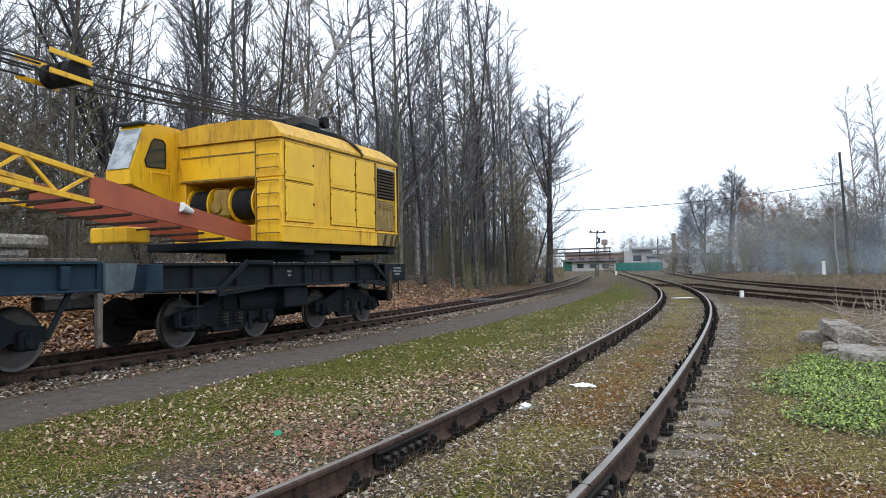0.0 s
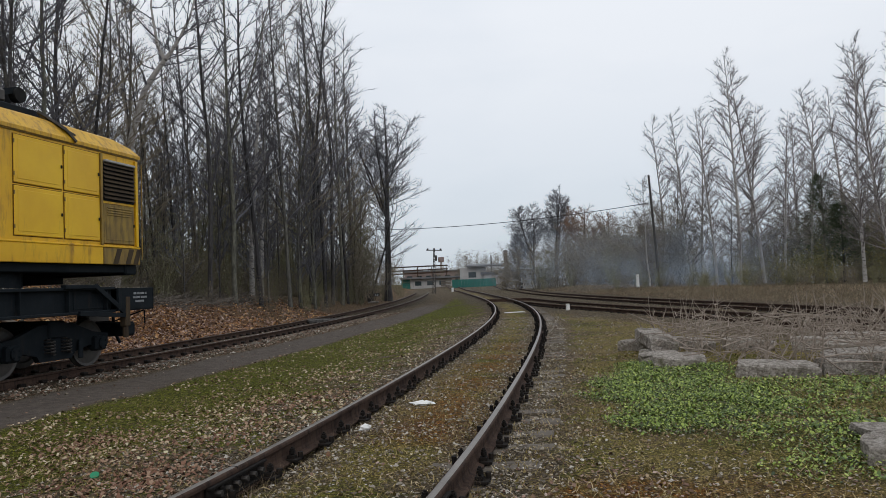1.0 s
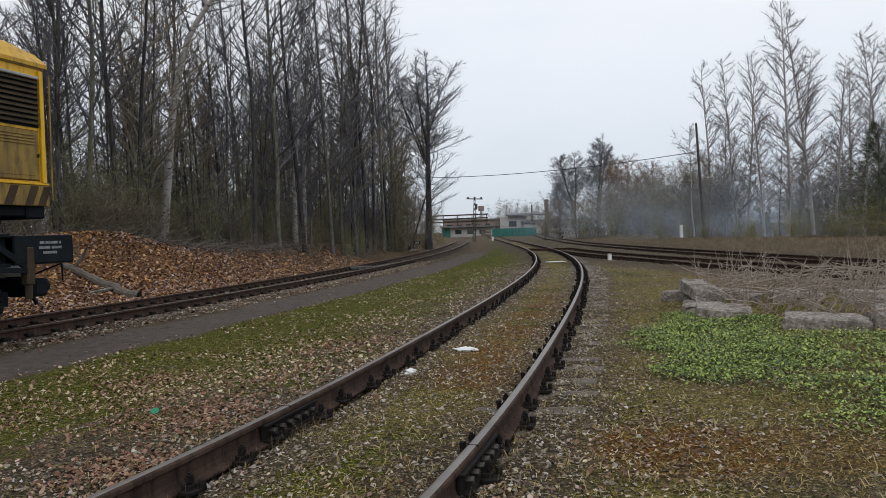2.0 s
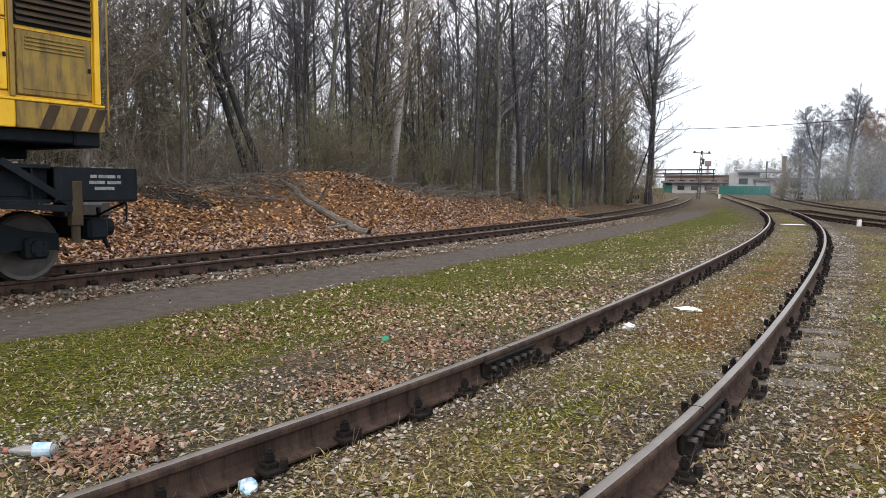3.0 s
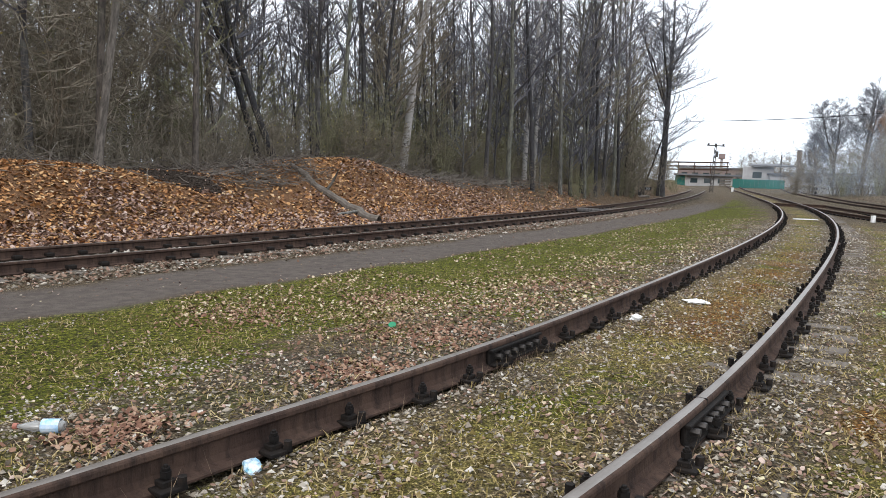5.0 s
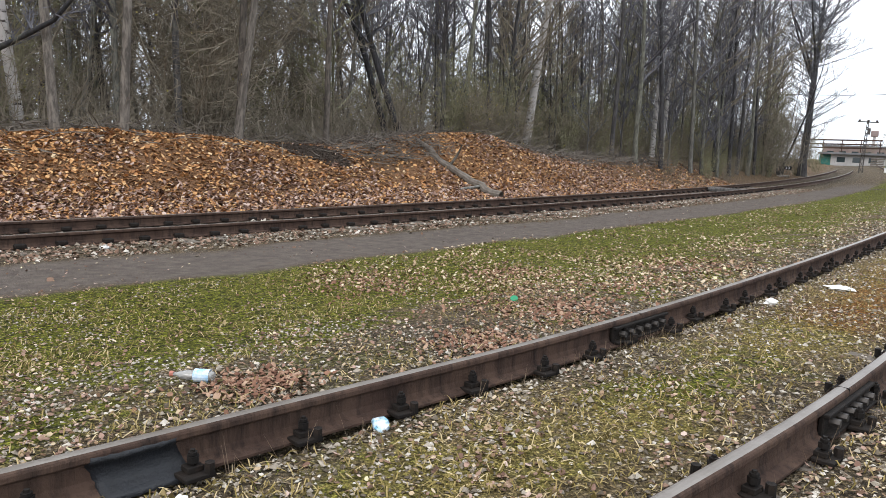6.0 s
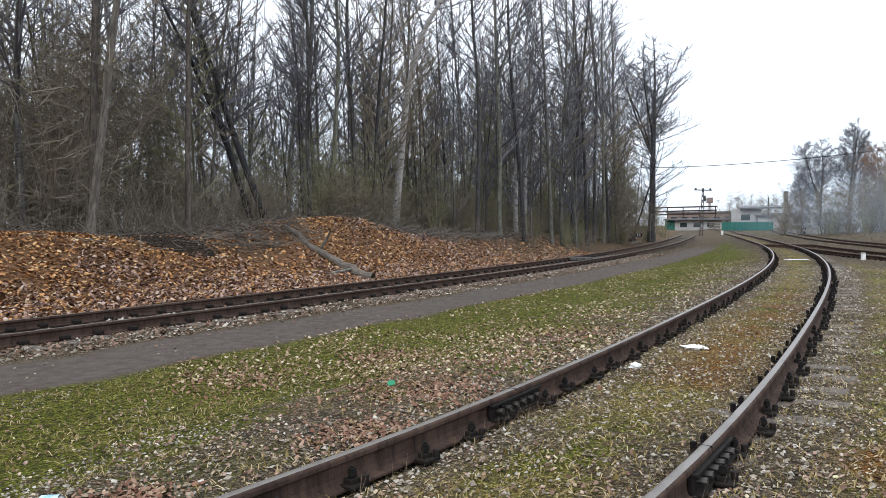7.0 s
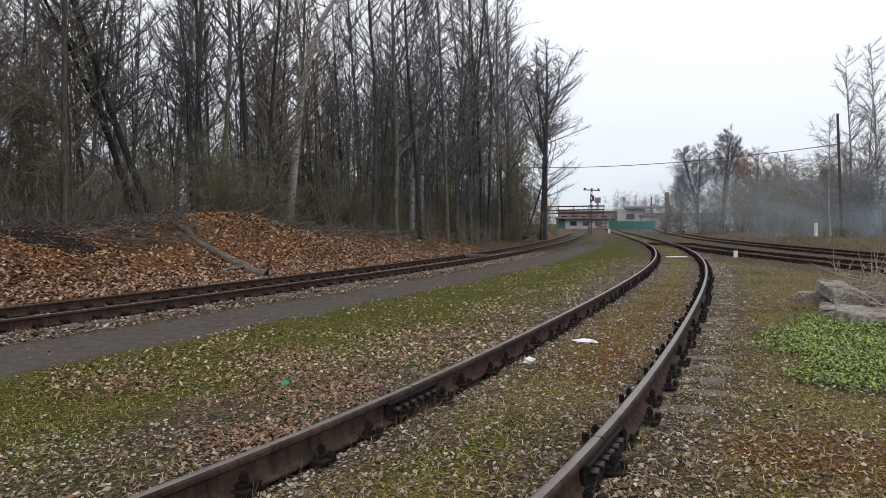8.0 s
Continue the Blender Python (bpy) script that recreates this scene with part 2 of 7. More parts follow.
M_GRASS = island_mat("mossy_grass_blades", [(0.0, (0.07, 0.095, 0.012)), (0.4, (0.16, 0.19, 0.024)), (0.75, (0.25, 0.25, 0.04)), (1.0, (0.36, 0.32, 0.12))], 0.8)
M_STRAW = island_mat("dry_grass_blades", [(0.0, (0.09, 0.065, 0.045)), (0.5, (0.24, 0.18, 0.12)), (1.0, (0.46, 0.36, 0.25))], 0.85)
M_THATCH = island_mat("matted_straw", [(0.0, (0.06, 0.045, 0.014)), (0.3, (0.18, 0.14, 0.04)), (0.65, (0.34, 0.26, 0.10)), (1.0, (0.58, 0.47, 0.28))], 0.9)
M_CLOD = island_mat("dark_soil_clods", [(0.0, (0.012, 0.010, 0.009)), (1.0, (0.05, 0.04, 0.034))], 0.95)
M_NETTLE = island_mat("fresh_green_weeds", [(0.0, (0.015, 0.04, 0.008)), (0.3, (0.085, 0.15, 0.02)), (0.7, (0.26, 0.38, 0.05)), (1.0, (0.46, 0.54, 0.12))], 0.55)
M_BUD = island_mat("small_late_leaves", [(0.0, (0.12, 0.12, 0.035)), (0.5, (0.26, 0.22, 0.07)), (1.0, (0.48, 0.42, 0.11))], 0.8)
M_RUSSET_LEAF = island_mat("withered_russet_leaves", [(0.0, (0.16, 0.08, 0.04)), (0.6, (0.34, 0.18, 0.09)), (1.0, (0.45, 0.28, 0.14))], 0.8)
M_PINE = island_mat("dark_pine_needles", [(0.0, (0.015, 0.03, 0.015)), (1.0, (0.04, 0.07, 0.03))], 0.8)

# birch bark: white with dark bands and scars
M_BIRCH, nt, b = nodes_of("white_birch_bark", 0.85)
co = objco(nt)
mp = nt.nodes.new("ShaderNodeMapping")
mp.inputs["Scale"].default_value = (4, 4, 11)
nt.links.new(co, mp.inputs["Vector"])
scar = grey(0.55, 0.64, nt, tex_noise(nt, 1.0, 5, 0.65, mp.outputs["Vector"]))
col = mixc(nt, tex_noise(nt, 2.0, 4, 0.6, co), (0.48, 0.46, 0.44), (0.27, 0.25, 0.23))
nt.links.new(mixc(nt, scar, col, (0.045, 0.038, 0.034)), b.inputs["Base Color"])
bump(nt, b, scar, 0.4, 0.01)

# ground: cover types come with the mesh, the fine mixture is noise
M_GROUND, nt, b = nodes_of("railway_yard_ground", 0.95)
co = objco(nt)
cov = nt.nodes.new("ShaderNodeAttribute")
cov.attribute_name = "cover"
sep = nt.nodes.new("ShaderNodeSeparateColor")
nt.links.new(cov.outputs["Color"], sep.inputs["Color"])
cov2 = nt.nodes.new("ShaderNodeAttribute")
cov2.attribute_name = "growth"
sep2 = nt.nodes.new("ShaderNodeSeparateColor")
nt.links.new(cov2.outputs["Color"], sep2.inputs["Color"])
fine = tex_noise(nt, 38, 6, 0.7, co)
mid = tex_noise(nt, 6, 5, 0.65, co)
big = tex_noise(nt, 0.9, 5, 0.6, co)
vor = nt.nodes.new("ShaderNodeTexVoronoi")
vor.inputs["Scale"].default_value = 26
nt.links.new(co, vor.inputs["Vector"])
gravel = mixc(nt, grey(0.1, 0.5, nt, vor.outputs["Distance"]), (0.40, 0.345, 0.275), (0.075, 0.060, 0.045))
gravel = mixc(nt, maths(nt, "MULTIPLY", grey(0.4, 0.75, nt, fine), 0.7), gravel, (0.10, 0.074, 0.045))
moss = mixc(nt, grey(0.36, 0.66, nt, fine), (0.035, 0.045, 0.005), (0.235, 0.25, 0.022))
hair = tex_noise(nt, 110, 3, 0.6, co)
moss = mixc(nt, grey(0.52, 0.7, nt, hair), moss, (0.28, 0.27, 0.06))
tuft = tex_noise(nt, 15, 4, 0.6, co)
# hollows between moss tufts: their shade is put into the colour
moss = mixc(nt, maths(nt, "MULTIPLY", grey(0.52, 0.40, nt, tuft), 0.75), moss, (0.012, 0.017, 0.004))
moss = mixc(nt, maths(nt, "MULTIPLY", grey(0.55, 0.75, nt, mid), 0.6), moss, (0.30, 0.26, 0.09))
litter = mixc(nt, grey(0.36, 0.66, nt, fine), (0.040, 0.027, 0.017), (0.32, 0.235, 0.14))
rusty = mixc(nt, grey(0.35, 0.66, nt, fine), (0.12, 0.085, 0.03), (0.50, 0.39, 0.15))
bank = mixc(nt, grey(0.3, 0.7, nt, fine), (0.085, 0.045, 0.026), (0.34, 0.19, 0.10))
dirt = mixc(nt, grey(0.35, 0.7, nt, mid), (0.115, 0.096, 0.083), (0.18, 0.152, 0.13))
dirt = mixc(nt, grey(0.66, 0.8, nt, fine), dirt, (0.30, 0.27, 0.24))
floor_c = mixc(nt, grey(0.3, 0.7, nt, fine), (0.040, 0.029, 0.020), (0.15, 0.108, 0.075))
mossy_at = nt.nodes.new("ShaderNodeAttribute")
mossy_at.attribute_name = "moss"
patchy = maths(nt, "ADD", maths(nt, "ADD", mossy_at.outputs["Fac"], maths(nt, "MULTIPLY", maths(nt, "SUBTRACT", big, 0.5), 1.6)), maths(nt, "MULTIPLY", maths(nt, "SUBTRACT", mid, 0.5), 1.2))
base = mixc(nt, grey(0.40, 0.60, nt, mid), litter, gravel)
base = mixc(nt, grey(0.42, 0.62, nt, patchy), base, moss)
base = mixc(nt, maths(nt, "MULTIPLY", sep.outputs["Blue"], 0.9), base, gravel)
base = mixc(nt, maths(nt, "MULTIPLY", sep2.outputs["Green"], grey(0.25, 0.55, nt, mid)), base, rusty)
stain = mixc(nt, grey(0.35, 0.65, nt, fine), (0.075, 0.024, 0.008), (0.36, 0.165, 0.04))
base = mixc(nt, maths(nt, "MULTIPLY", cov2.outputs["Alpha"], grey(0.3, 0.55, nt, mid)), base, stain)
base = mixc(nt, sep2.outputs["Red"], base, (0.05, 0.085, 0.016))
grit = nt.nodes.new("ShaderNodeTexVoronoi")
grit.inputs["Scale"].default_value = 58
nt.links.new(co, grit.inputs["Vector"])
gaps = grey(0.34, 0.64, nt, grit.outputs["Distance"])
speck = nt.nodes.new("ShaderNodeSeparateColor")
nt.links.new(grit.outputs["Color"], speck.inputs["Color"])
tone = ramp(nt, speck.outputs["Red"], [(0.0, (0.5, 0.5, 0.5)), (0.55, (1.05, 1.05, 1.0)), (0.85, (1.5, 1.5, 1.45)), (1.0, (2.3, 2.2, 2.1))])
base = mixc(nt, 1.0, base, tone, "MULTIPLY")
# shade in the gaps between grit grains, painted into the base colour
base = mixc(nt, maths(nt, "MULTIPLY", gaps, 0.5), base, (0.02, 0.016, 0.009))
base = mixc(nt, sep.outputs["Red"], base, dirt)
base = mixc(nt, sep.outputs["Green"], base, bank)
base = mixc(nt, sep2.outputs["Blue"], base, floor_c)
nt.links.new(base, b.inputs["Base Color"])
bump(nt, b, maths(nt, "ADD", maths(nt, "SUBTRACT", maths(nt, "MULTIPLY", fine, 0.5), maths(nt, "MULTIPLY", gaps, 0.3)), maths(nt, "SUBTRACT", mid, maths(nt, "MULTIPLY", sep.outputs["Red"], 0.6))), 1.0, 0.07)


# ---- mesh building ----
class Soup:
    """Vertices and faces gathered for one mesh."""

    def __init__(self):
        self.v, self.f = [], []

    def add(self, verts, faces):
        n = len(self.v)
        self.v.extend(tuple(p) for p in verts)
        self.f.extend(tuple(i + n for i in f) for f in faces)
        return self

    def box(self, x0, x1, y0, y1, z0, z1, c=0.01, m=None):
        """A box with chamfered edges."""
        c = min(c, 0.45 * min(x1 - x0, y1 - y0, z1 - z0))
        xs, ys, zs = (x0, x1), (y0, y1), (z0, z1)
        vs, ix = [], {}
        for i in (0, 1):
            for j in (0, 1):
                for k in (0, 1):
                    sx, sy, sz = (c, -c)[i], (c, -c)[j], (c, -c)[k]
                    for a, p in enumerate(((xs[i], ys[j] + sy, zs[k] + sz), (xs[i] + sx, ys[j], zs[k] + sz), (xs[i] + sx, ys[j] + sy, zs[k]))):
                        ix[i, j, k, a] = len(vs)
                        vs.append(Vector(p))
        fs = []
        quad = ((0, 0), (1, 0), (1, 1), (0, 1))
        for e in (0, 1):
            fs.append([ix[e, a, b2, 0] for a, b2 in (quad if e else quad[::-1])])
            fs.append([ix[a, e, b2, 1] for a, b2 in (quad[::-1] if e else quad)])
            fs.append([ix[a, b2, e, 2] for a, b2 in (quad if e else quad[::-1])])
        for a in (0, 1):
            for b2 in (0, 1):
                fs.append([ix[0, a, b2, 1], ix[1, a, b2, 1], ix[1, a, b2, 2], ix[0, a, b2, 2]])
                fs.append([ix[a, 0, b2, 0], ix[a, 1, b2, 0], ix[a, 1, b2, 2], ix[a, 0, b2, 2]])
                fs.append([ix[a, b2, 0, 0], ix[a, b2, 1, 0], ix[a, b2, 1, 1], ix[a, b2, 0, 1]])
                for k in (0, 1):
                    fs.append([ix[a, b2, k, 0], ix[a, b2, k, 1], ix[a, b2, k, 2]])
        if m is not None:
            vs = [m @ p for p in vs]
        return self.add(vs, fs)

    def tube(self, p0, p1, r0, r1=None, n=8, caps=True):
        r1 = r0 if r1 is None else r1
        p0, p1 = Vector(p0), Vector(p1)
        ax = (p1 - p0).normalized()
        u = ax.cross(Vector((0, 0, 1)) if abs(ax.z) < 0.9 else Vector((1, 0, 0))).normalized()
        w = ax.cross(u)
        vs = []
        for p, r in ((p0, r0), (p1, r1)):
            for i in range(n):
                a = 2 * math.pi * i / n
                vs.append(p + u * (r * math.cos(a)) + w * (r * math.sin(a)))
        fs = [(i, (i + 1) % n, n + (i + 1) % n, n + i) for i in range(n)]
        if caps:
            fs += [tuple(range(n))[::-1], tuple(range(n, 2 * n))]
        return self.add(vs, fs)

    def beam(self, p0, p1, w, h, c=0.004):
        """A bar of rectangular section from p0 to p1."""
        p0, p1 = Vector(p0), Vector(p1)
        m = Matrix.Translation(p0) @ (p1 - p0).to_track_quat("Y", "Z").to_matrix().to_4x4()
        return self.box(-w / 2, w / 2, 0, (p1 - p0).length, -h / 2, h / 2, c, m)

    def prism(self, outline, x0, x1):
        """A (y, z) outline pushed from x0 to x1."""
        n = len(outline)
        vs = [(x0, y, z) for y, z in outline] + [(x1, y, z) for y, z in outline]
        fs = [tuple(range(n))[::-1], tuple(range(n, 2 * n))] + [(i, (i + 1) % n, n + (i + 1) % n, n + i) for i in range(n)]
        return self.add(vs, fs)

    def sweep(self, rows, closed=True):
        """Rows of points, joined row to row."""
        n = len(rows[0])
        vs = [p for r in rows for p in r]
        fs = []
        for i in range(len(rows) - 1):
            for j in range(n if closed else n - 1):
                k = (j + 1) % n
                fs.append((i * n + j, i * n + k, (i + 1) * n + k, (i + 1) * n + j))
        if closed:
            fs += [tuple(range(n))[::-1], tuple(range((len(rows) - 1) * n, len(rows) * n))]
        return self.add(vs, fs)

    def mesh(self, name, mat, smooth=False):
        me = bpy.data.meshes.new(name)
        me.from_pydata(self.v, [], self.f)
        bm = bmesh.new()
        bm.from_mesh(me)
        bmesh.ops.recalc_face_normals(bm, faces=bm.faces)
        bm.to_mesh(me)
        bm.free()
        me.materials.append(mat)
        if smooth:
            me.shade_smooth()
        return me


def part(name, soup, mat, parent, label="", smooth=False, at=None):
    ob = new(name, soup.mesh(name, mat, smooth) if isinstance(soup, Soup) else soup)
    ob.parent = parent
    if at is not None:
        ob.matrix_basis = at
    if label:
        tagged(ob, label)
    return ob


def thing(name, label, category, at=None, group="", kind=""):
    ob = new(name)
    ob.empty_display_size = 0.2
    if at is not None:
        ob.matrix_basis = at
    return tagged(ob, label, category, group, kind)


def single(name, soup, mat, label, category, at=None, group="", kind="", smooth=False):
    ob = new(name, soup.mesh(name, mat, smooth) if isinstance(soup, Soup) else soup)
    if at is not None:
        ob.matrix_basis = at
    return tagged(ob, label, category, group, kind)


def cloud(name, tris_v, mat, label, category):
    """Loose small faces as one object of stuff. tris_v: (pieces, corners, 3)."""
    n, k = tris_v.shape[:2]
    me = bpy.data.meshes.new(name)
    me.from_pydata(tris_v.reshape(-1, 3).tolist(), [], np.arange(n * k).reshape(n, k).tolist())
    me.materials.append(mat)
    return tagged(new(name, me), label, category, kind="stuff")


# ---- the plan ----
def near_x(y):
    """Centre line of the track beside the camera."""
    def f(v):
        u = math.log(v + 8)
        return ((((0.80089 * u - 13.558) * u + 90.614) * u - 296.56) * u + 480.78) * u - 312.85
    if y < 3.2:
        return f(3.2) + (y - 3.2) * 0.545
    if y > 85:
        return f(85) + (y - 85) * 0.17
    return f(y)


def crane_x(y):
    """Centre line of the track on which the crane runs."""
    return ((8.53514e-06 * y - 0.00289383) * y + 0.51851) * y - 12.7065


def branch_x(y):
    """The track that leaves the near one to the right."""
    if y < 46:
        return 12.7 + (y - 20.5) * 0.052 + max(0, y - 30) ** 2 * 0.0042
    return near_x(y)


def outer_x(y):
    """The far track on the right."""
    return 16.1 + (y - 18) * 0.082 + max(0, y - 18) ** 2 * 0.0013 if y < 70 else 23.9 + (y - 70) * 0.22


def slope_of(fx, y):
    return (fx(y + 0.05) - fx(y - 0.05)) / 0.1


def lateral(fx, x, y):
    s = slope_of(fx, y)
    return (x - fx(y)) / math.sqrt(1 + s * s)


def sstep(a, b, v):
    t = min(1.0, max(0.0, (v - a) / (b - a)))
    return t * t * (3 - 2 * t)


def bumpn(x, y, s):
    return noise.noise(Vector((x / s, y / s, 3.1)))


def far_rise(y):
    return 0.0045 * min(max(y - 60, 0), 36) + 0.022 * min(max(y - 96, 0), 30)


def ground_z(x, y):
    """Height of the ground."""
    if y > 160 or x > 120 or x < -120:
        return far_rise(y) + 0.02 + (1.0 if x < -120 else 0.0)
    c = lateral(crane_x, x, y)
    n = lateral(near_x, x, y)
    z = 0.02 + 0.03 * bumpn(x, y, 1.7) + 0.012 * bumpn(x, y, 0.35)
    if n < 0:
        z -= 0.22 * sstep(-1.2, -4.2, n) if c > -30 else 0
    fade = 1 - 0.55 * sstep(38, 75, y)
    if c < -1.9:
        z += fade * 1.30 * sstep(-2.0, -6.6, c) + 0.25 * sstep(-8, -30, c)
        z += 0.75 * math.exp(-((y - 27.5 - 0.3 * c) / 3.6) ** 2 - ((c + 6.2) / 2.0) ** 2)
        z += 0.35 * math.exp(-((y - 14.5) / 3.5) ** 2 - ((c + 6.0) / 2.0) ** 2)
        z += 0.10 * bumpn(x, y, 2.3) * sstep(-2.5, -4.5, c) + 0.05 * bumpn(x, y, 0.7) * sstep(-2.2, -3.5, c)
    if n > 1.2:
        z += 0.05 * sstep(1.5, 4, n)
        o = lateral(outer_x, x, y)
        z += 0.35 * sstep(2.0, 6.0, o) + 0.1 * bumpn(x, y, 3.0) * sstep(2, 5, o)
    z -= 0.05 * math.exp(-((n - 0.795) / 0.12) ** 2) + 0.05 * math.exp(-((n + 0.795) / 0.12) ** 2)
    return z + far_rise(y)


def path_edge(x, y):
    c = lateral(crane_x, x, y) + 0.25 * bumpn(x, y, 1.6) + 0.1 * bumpn(x, y, 0.4)
    return sstep(1.95, 2.25, c) * (1 - sstep(3.55, 3.95, c)) * (1 - sstep(45, 62, y))


def blob(x, y, cx, cy, rx, ry):
    d = math.hypot((x - cx) / rx, (y - cy) / ry) + 0.35 * bumpn(x, y, 0.8)
    return 1 - sstep(0.7, 1.1, d)


def weeds(x, y):
    return max(blob(x, y, 4.55, 7.5, 1.05, 1.9), blob(x, y, 3.65, 6.3, 0.65, 0.6), 0.9 * blob(x, y, 5.4, 9.4, 0.9, 1.1), 0.55 * blob(x, y, 4.6, 5.4, 1.0, 0.9), 0.45 * blob(x, y, 4.0, 4.3, 0.8, 0.5), 0.45 * blob(x, y, 6.2, 7.0, 1.4, 1.0))


def rust_spot(x, y):
    return max(blob(x, y, 2.25, 4.2, 0.62, 0.55), 0.5 * blob(x, y, 3.0, 4.0, 0.7, 0.5))


def orange_moss(x, y):
    """Rust-stained moss between the near rails."""
    n = lateral(near_x, x, y)
    return math.exp(-((n - 0.12) / 0.42) ** 2) * sstep(5.2, 6.8, y) * (1 - sstep(12, 19, y)) * sstep(-0.45, 0.1, bumpn(x, y, 1.1))


def spaced(lo, hi, near_lo, near_hi, fine, grow):
    """Grid lines: fine within a stretch, wider and wider outside."""
    mid = list(np.arange(near_lo, near_hi, fine))
    up, v, st = [], near_hi, fine
    while v < hi:
        up.append(v)
        st *= grow
        v += st
    dn, v, st = [], near_lo - fine, fine
    while v > lo:
        dn.append(v)
        st *= grow
        v -= st
    return dn[::-1] + mid + up


def build_ground():
    xs = spaced(-2500, 2500, -12, 12, 0.16, 1.12)
    ys = spaced(-2500, 3500, 2.0, 32, 0.16, 1.10)
    nx, ny = len(xs), len(ys)
    vs, c1, c2, c3 = [], [], [], []
    for y in ys:
        for x in xs:
            vs.append((x, y, ground_z(x, y)))
            if -40 < x < 60 and -20 < y < 140:
                c, n = lateral(crane_x, x, y), lateral(near_x, x, y)
                bank = sstep(-1.8, -2.3, c + 0.2 * bumpn(x, y, 0.6)) * (1 - 0.85 * sstep(-6.8, -8.5, c)) * (1 - 0.75 * sstep(27, 38, y))
                soil = max(sstep(-6.5, -8.0, c), 0.9 * blob(x, y, -10.7, 18.5, 1.7, 0.9), 0.5 * blob(x, y, -8.9, 20.6, 0.9, 1.9)) if c < -2 else 0.0
                stony = max(math.exp(-((abs(n) - 0.9) / 0.36) ** 2) * 0.75, math.exp(-(c / 1.6) ** 4),
                            0.9 * math.exp(-(lateral(branch_x, x, y) / 1.5) ** 2), 0.9 * math.exp(-(lateral(outer_x, x, y) / 1.6) ** 2),
                            0.9 * sstep(-1.6, -1.0, lateral(branch_x, x, y)) * (1 - sstep(1.5, 2.4, lateral(outer_x, x, y))) * sstep(13, 16, y), 0.8 * sstep(-3.0, -1.5, lateral(branch_x, x, y)) * sstep(11, 14, y), 0.4 * blob(x, y, 2.6, 2.6, 1.2, 1.2), 0.7 * blob(x, y, -1.6, 4.0, 0.8, 1.6)) if y > -5 else 0
                dry = max(sstep(2.2, 4, lateral(outer_x, x, y)) * 0.2, 0.9 * math.exp(-(n / 0.55) ** 2) * sstep(-0.45, 0.2, bumpn(x, y, 1.3)), 0.85 * sstep(1.2, 1.9, n) * sstep(-0.6, 0.15, bumpn(x, y + 3, 1.6)) * (1 - 0.85 * sstep(-3.2, -2.0, lateral(branch_x, x, y)) * sstep(10, 13, y)))
                c1.append((path_edge(x, y), bank, min(1, stony), 1))
                band = sstep(3.6, 4.0, c) * (1 - sstep(-3.0, -1.9, n + 0.5 * bumpn(x, y, 1.1)) * (0.55 + 0.45 * sstep(-1.5, -1.0, n)))
                c3.append(0.12 + 0.88 * band * (1 - 0.4 * blob(x, y, -1.4, 5.6, 1.4, 2.2)) + 0.52 * math.exp(-(n / 0.5) ** 2) + 0.42 * sstep(1.1, 1.8, n) * (1 - 0.95 * sstep(-3.2, -2.0, lateral(branch_x, x, y)) * sstep(10, 13, y)))
                c2.append((weeds(x, y) * 0.8, max(rust_spot(x, y), dry * 0.85), soil, max(rust_spot(x, y), orange_moss(x, y))))
            else:
                c3.append(0.4)
                c1.append((0, 0, 0.1, 1))
                c2.append((0.1, 0.4, 0.5 if x < 0 else 0.2, 0))
    fs = [(j * nx + i, j * nx + i + 1, (j + 1) * nx + i + 1, (j + 1) * nx + i) for j in range(ny - 1) for i in range(nx - 1)]
    me = bpy.data.meshes.new("ground")
    me.from_pydata(vs, [], fs)
    for nm, col in (("cover", c1), ("growth", c2)):
        a = me.attributes.new(nm, "FLOAT_COLOR", "POINT")
        a.data.foreach_set("color", np.array(col, dtype=np.float32).ravel())
    me.attributes.new("moss", "FLOAT", "POINT").data.foreach_set("value", np.array(c3, dtype=np.float32))
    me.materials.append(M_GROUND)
    me.shade_smooth()
    return tagged(new("ground", me), "mossy gravel yard ground with leaf litter and a worn dirt footpath", "ground", kind="structure")


build_ground()

# ---- railway tracks ----
RAIL_HALF = [(0.075, 0.0), (0.075, 0.012), (0.02, 0.03), (0.009, 0.06), (0.009, 0.125), (0.033, 0.138), (0.0365, 0.144), (0.0365, 0.163), (0.0325, 0.172), (0.024, 0.178), (0.011, 0.1805)]
RAIL = RAIL_HALF + [(-x, z) for x, z in RAIL_HALF[::-1]]


def rail_soup(fx, off, y0, y1, top, profile):
    s, y, rows = Soup(), y0, []
    while True:
        y = min(y, y1)
        k = slope_of(fx, y)
        q = math.sqrt(1 + k * k)
        rx, ry = 1 / q, -k / q
        rows.append([(fx(y) + rx * (off + a), y + ry * (off + a), top(y) - 0.18 + h) for a, h in profile])
        if y >= y1:
            break
        y += 0.35 + 0.02 * max(0, y)
    return s.sweep(rows)


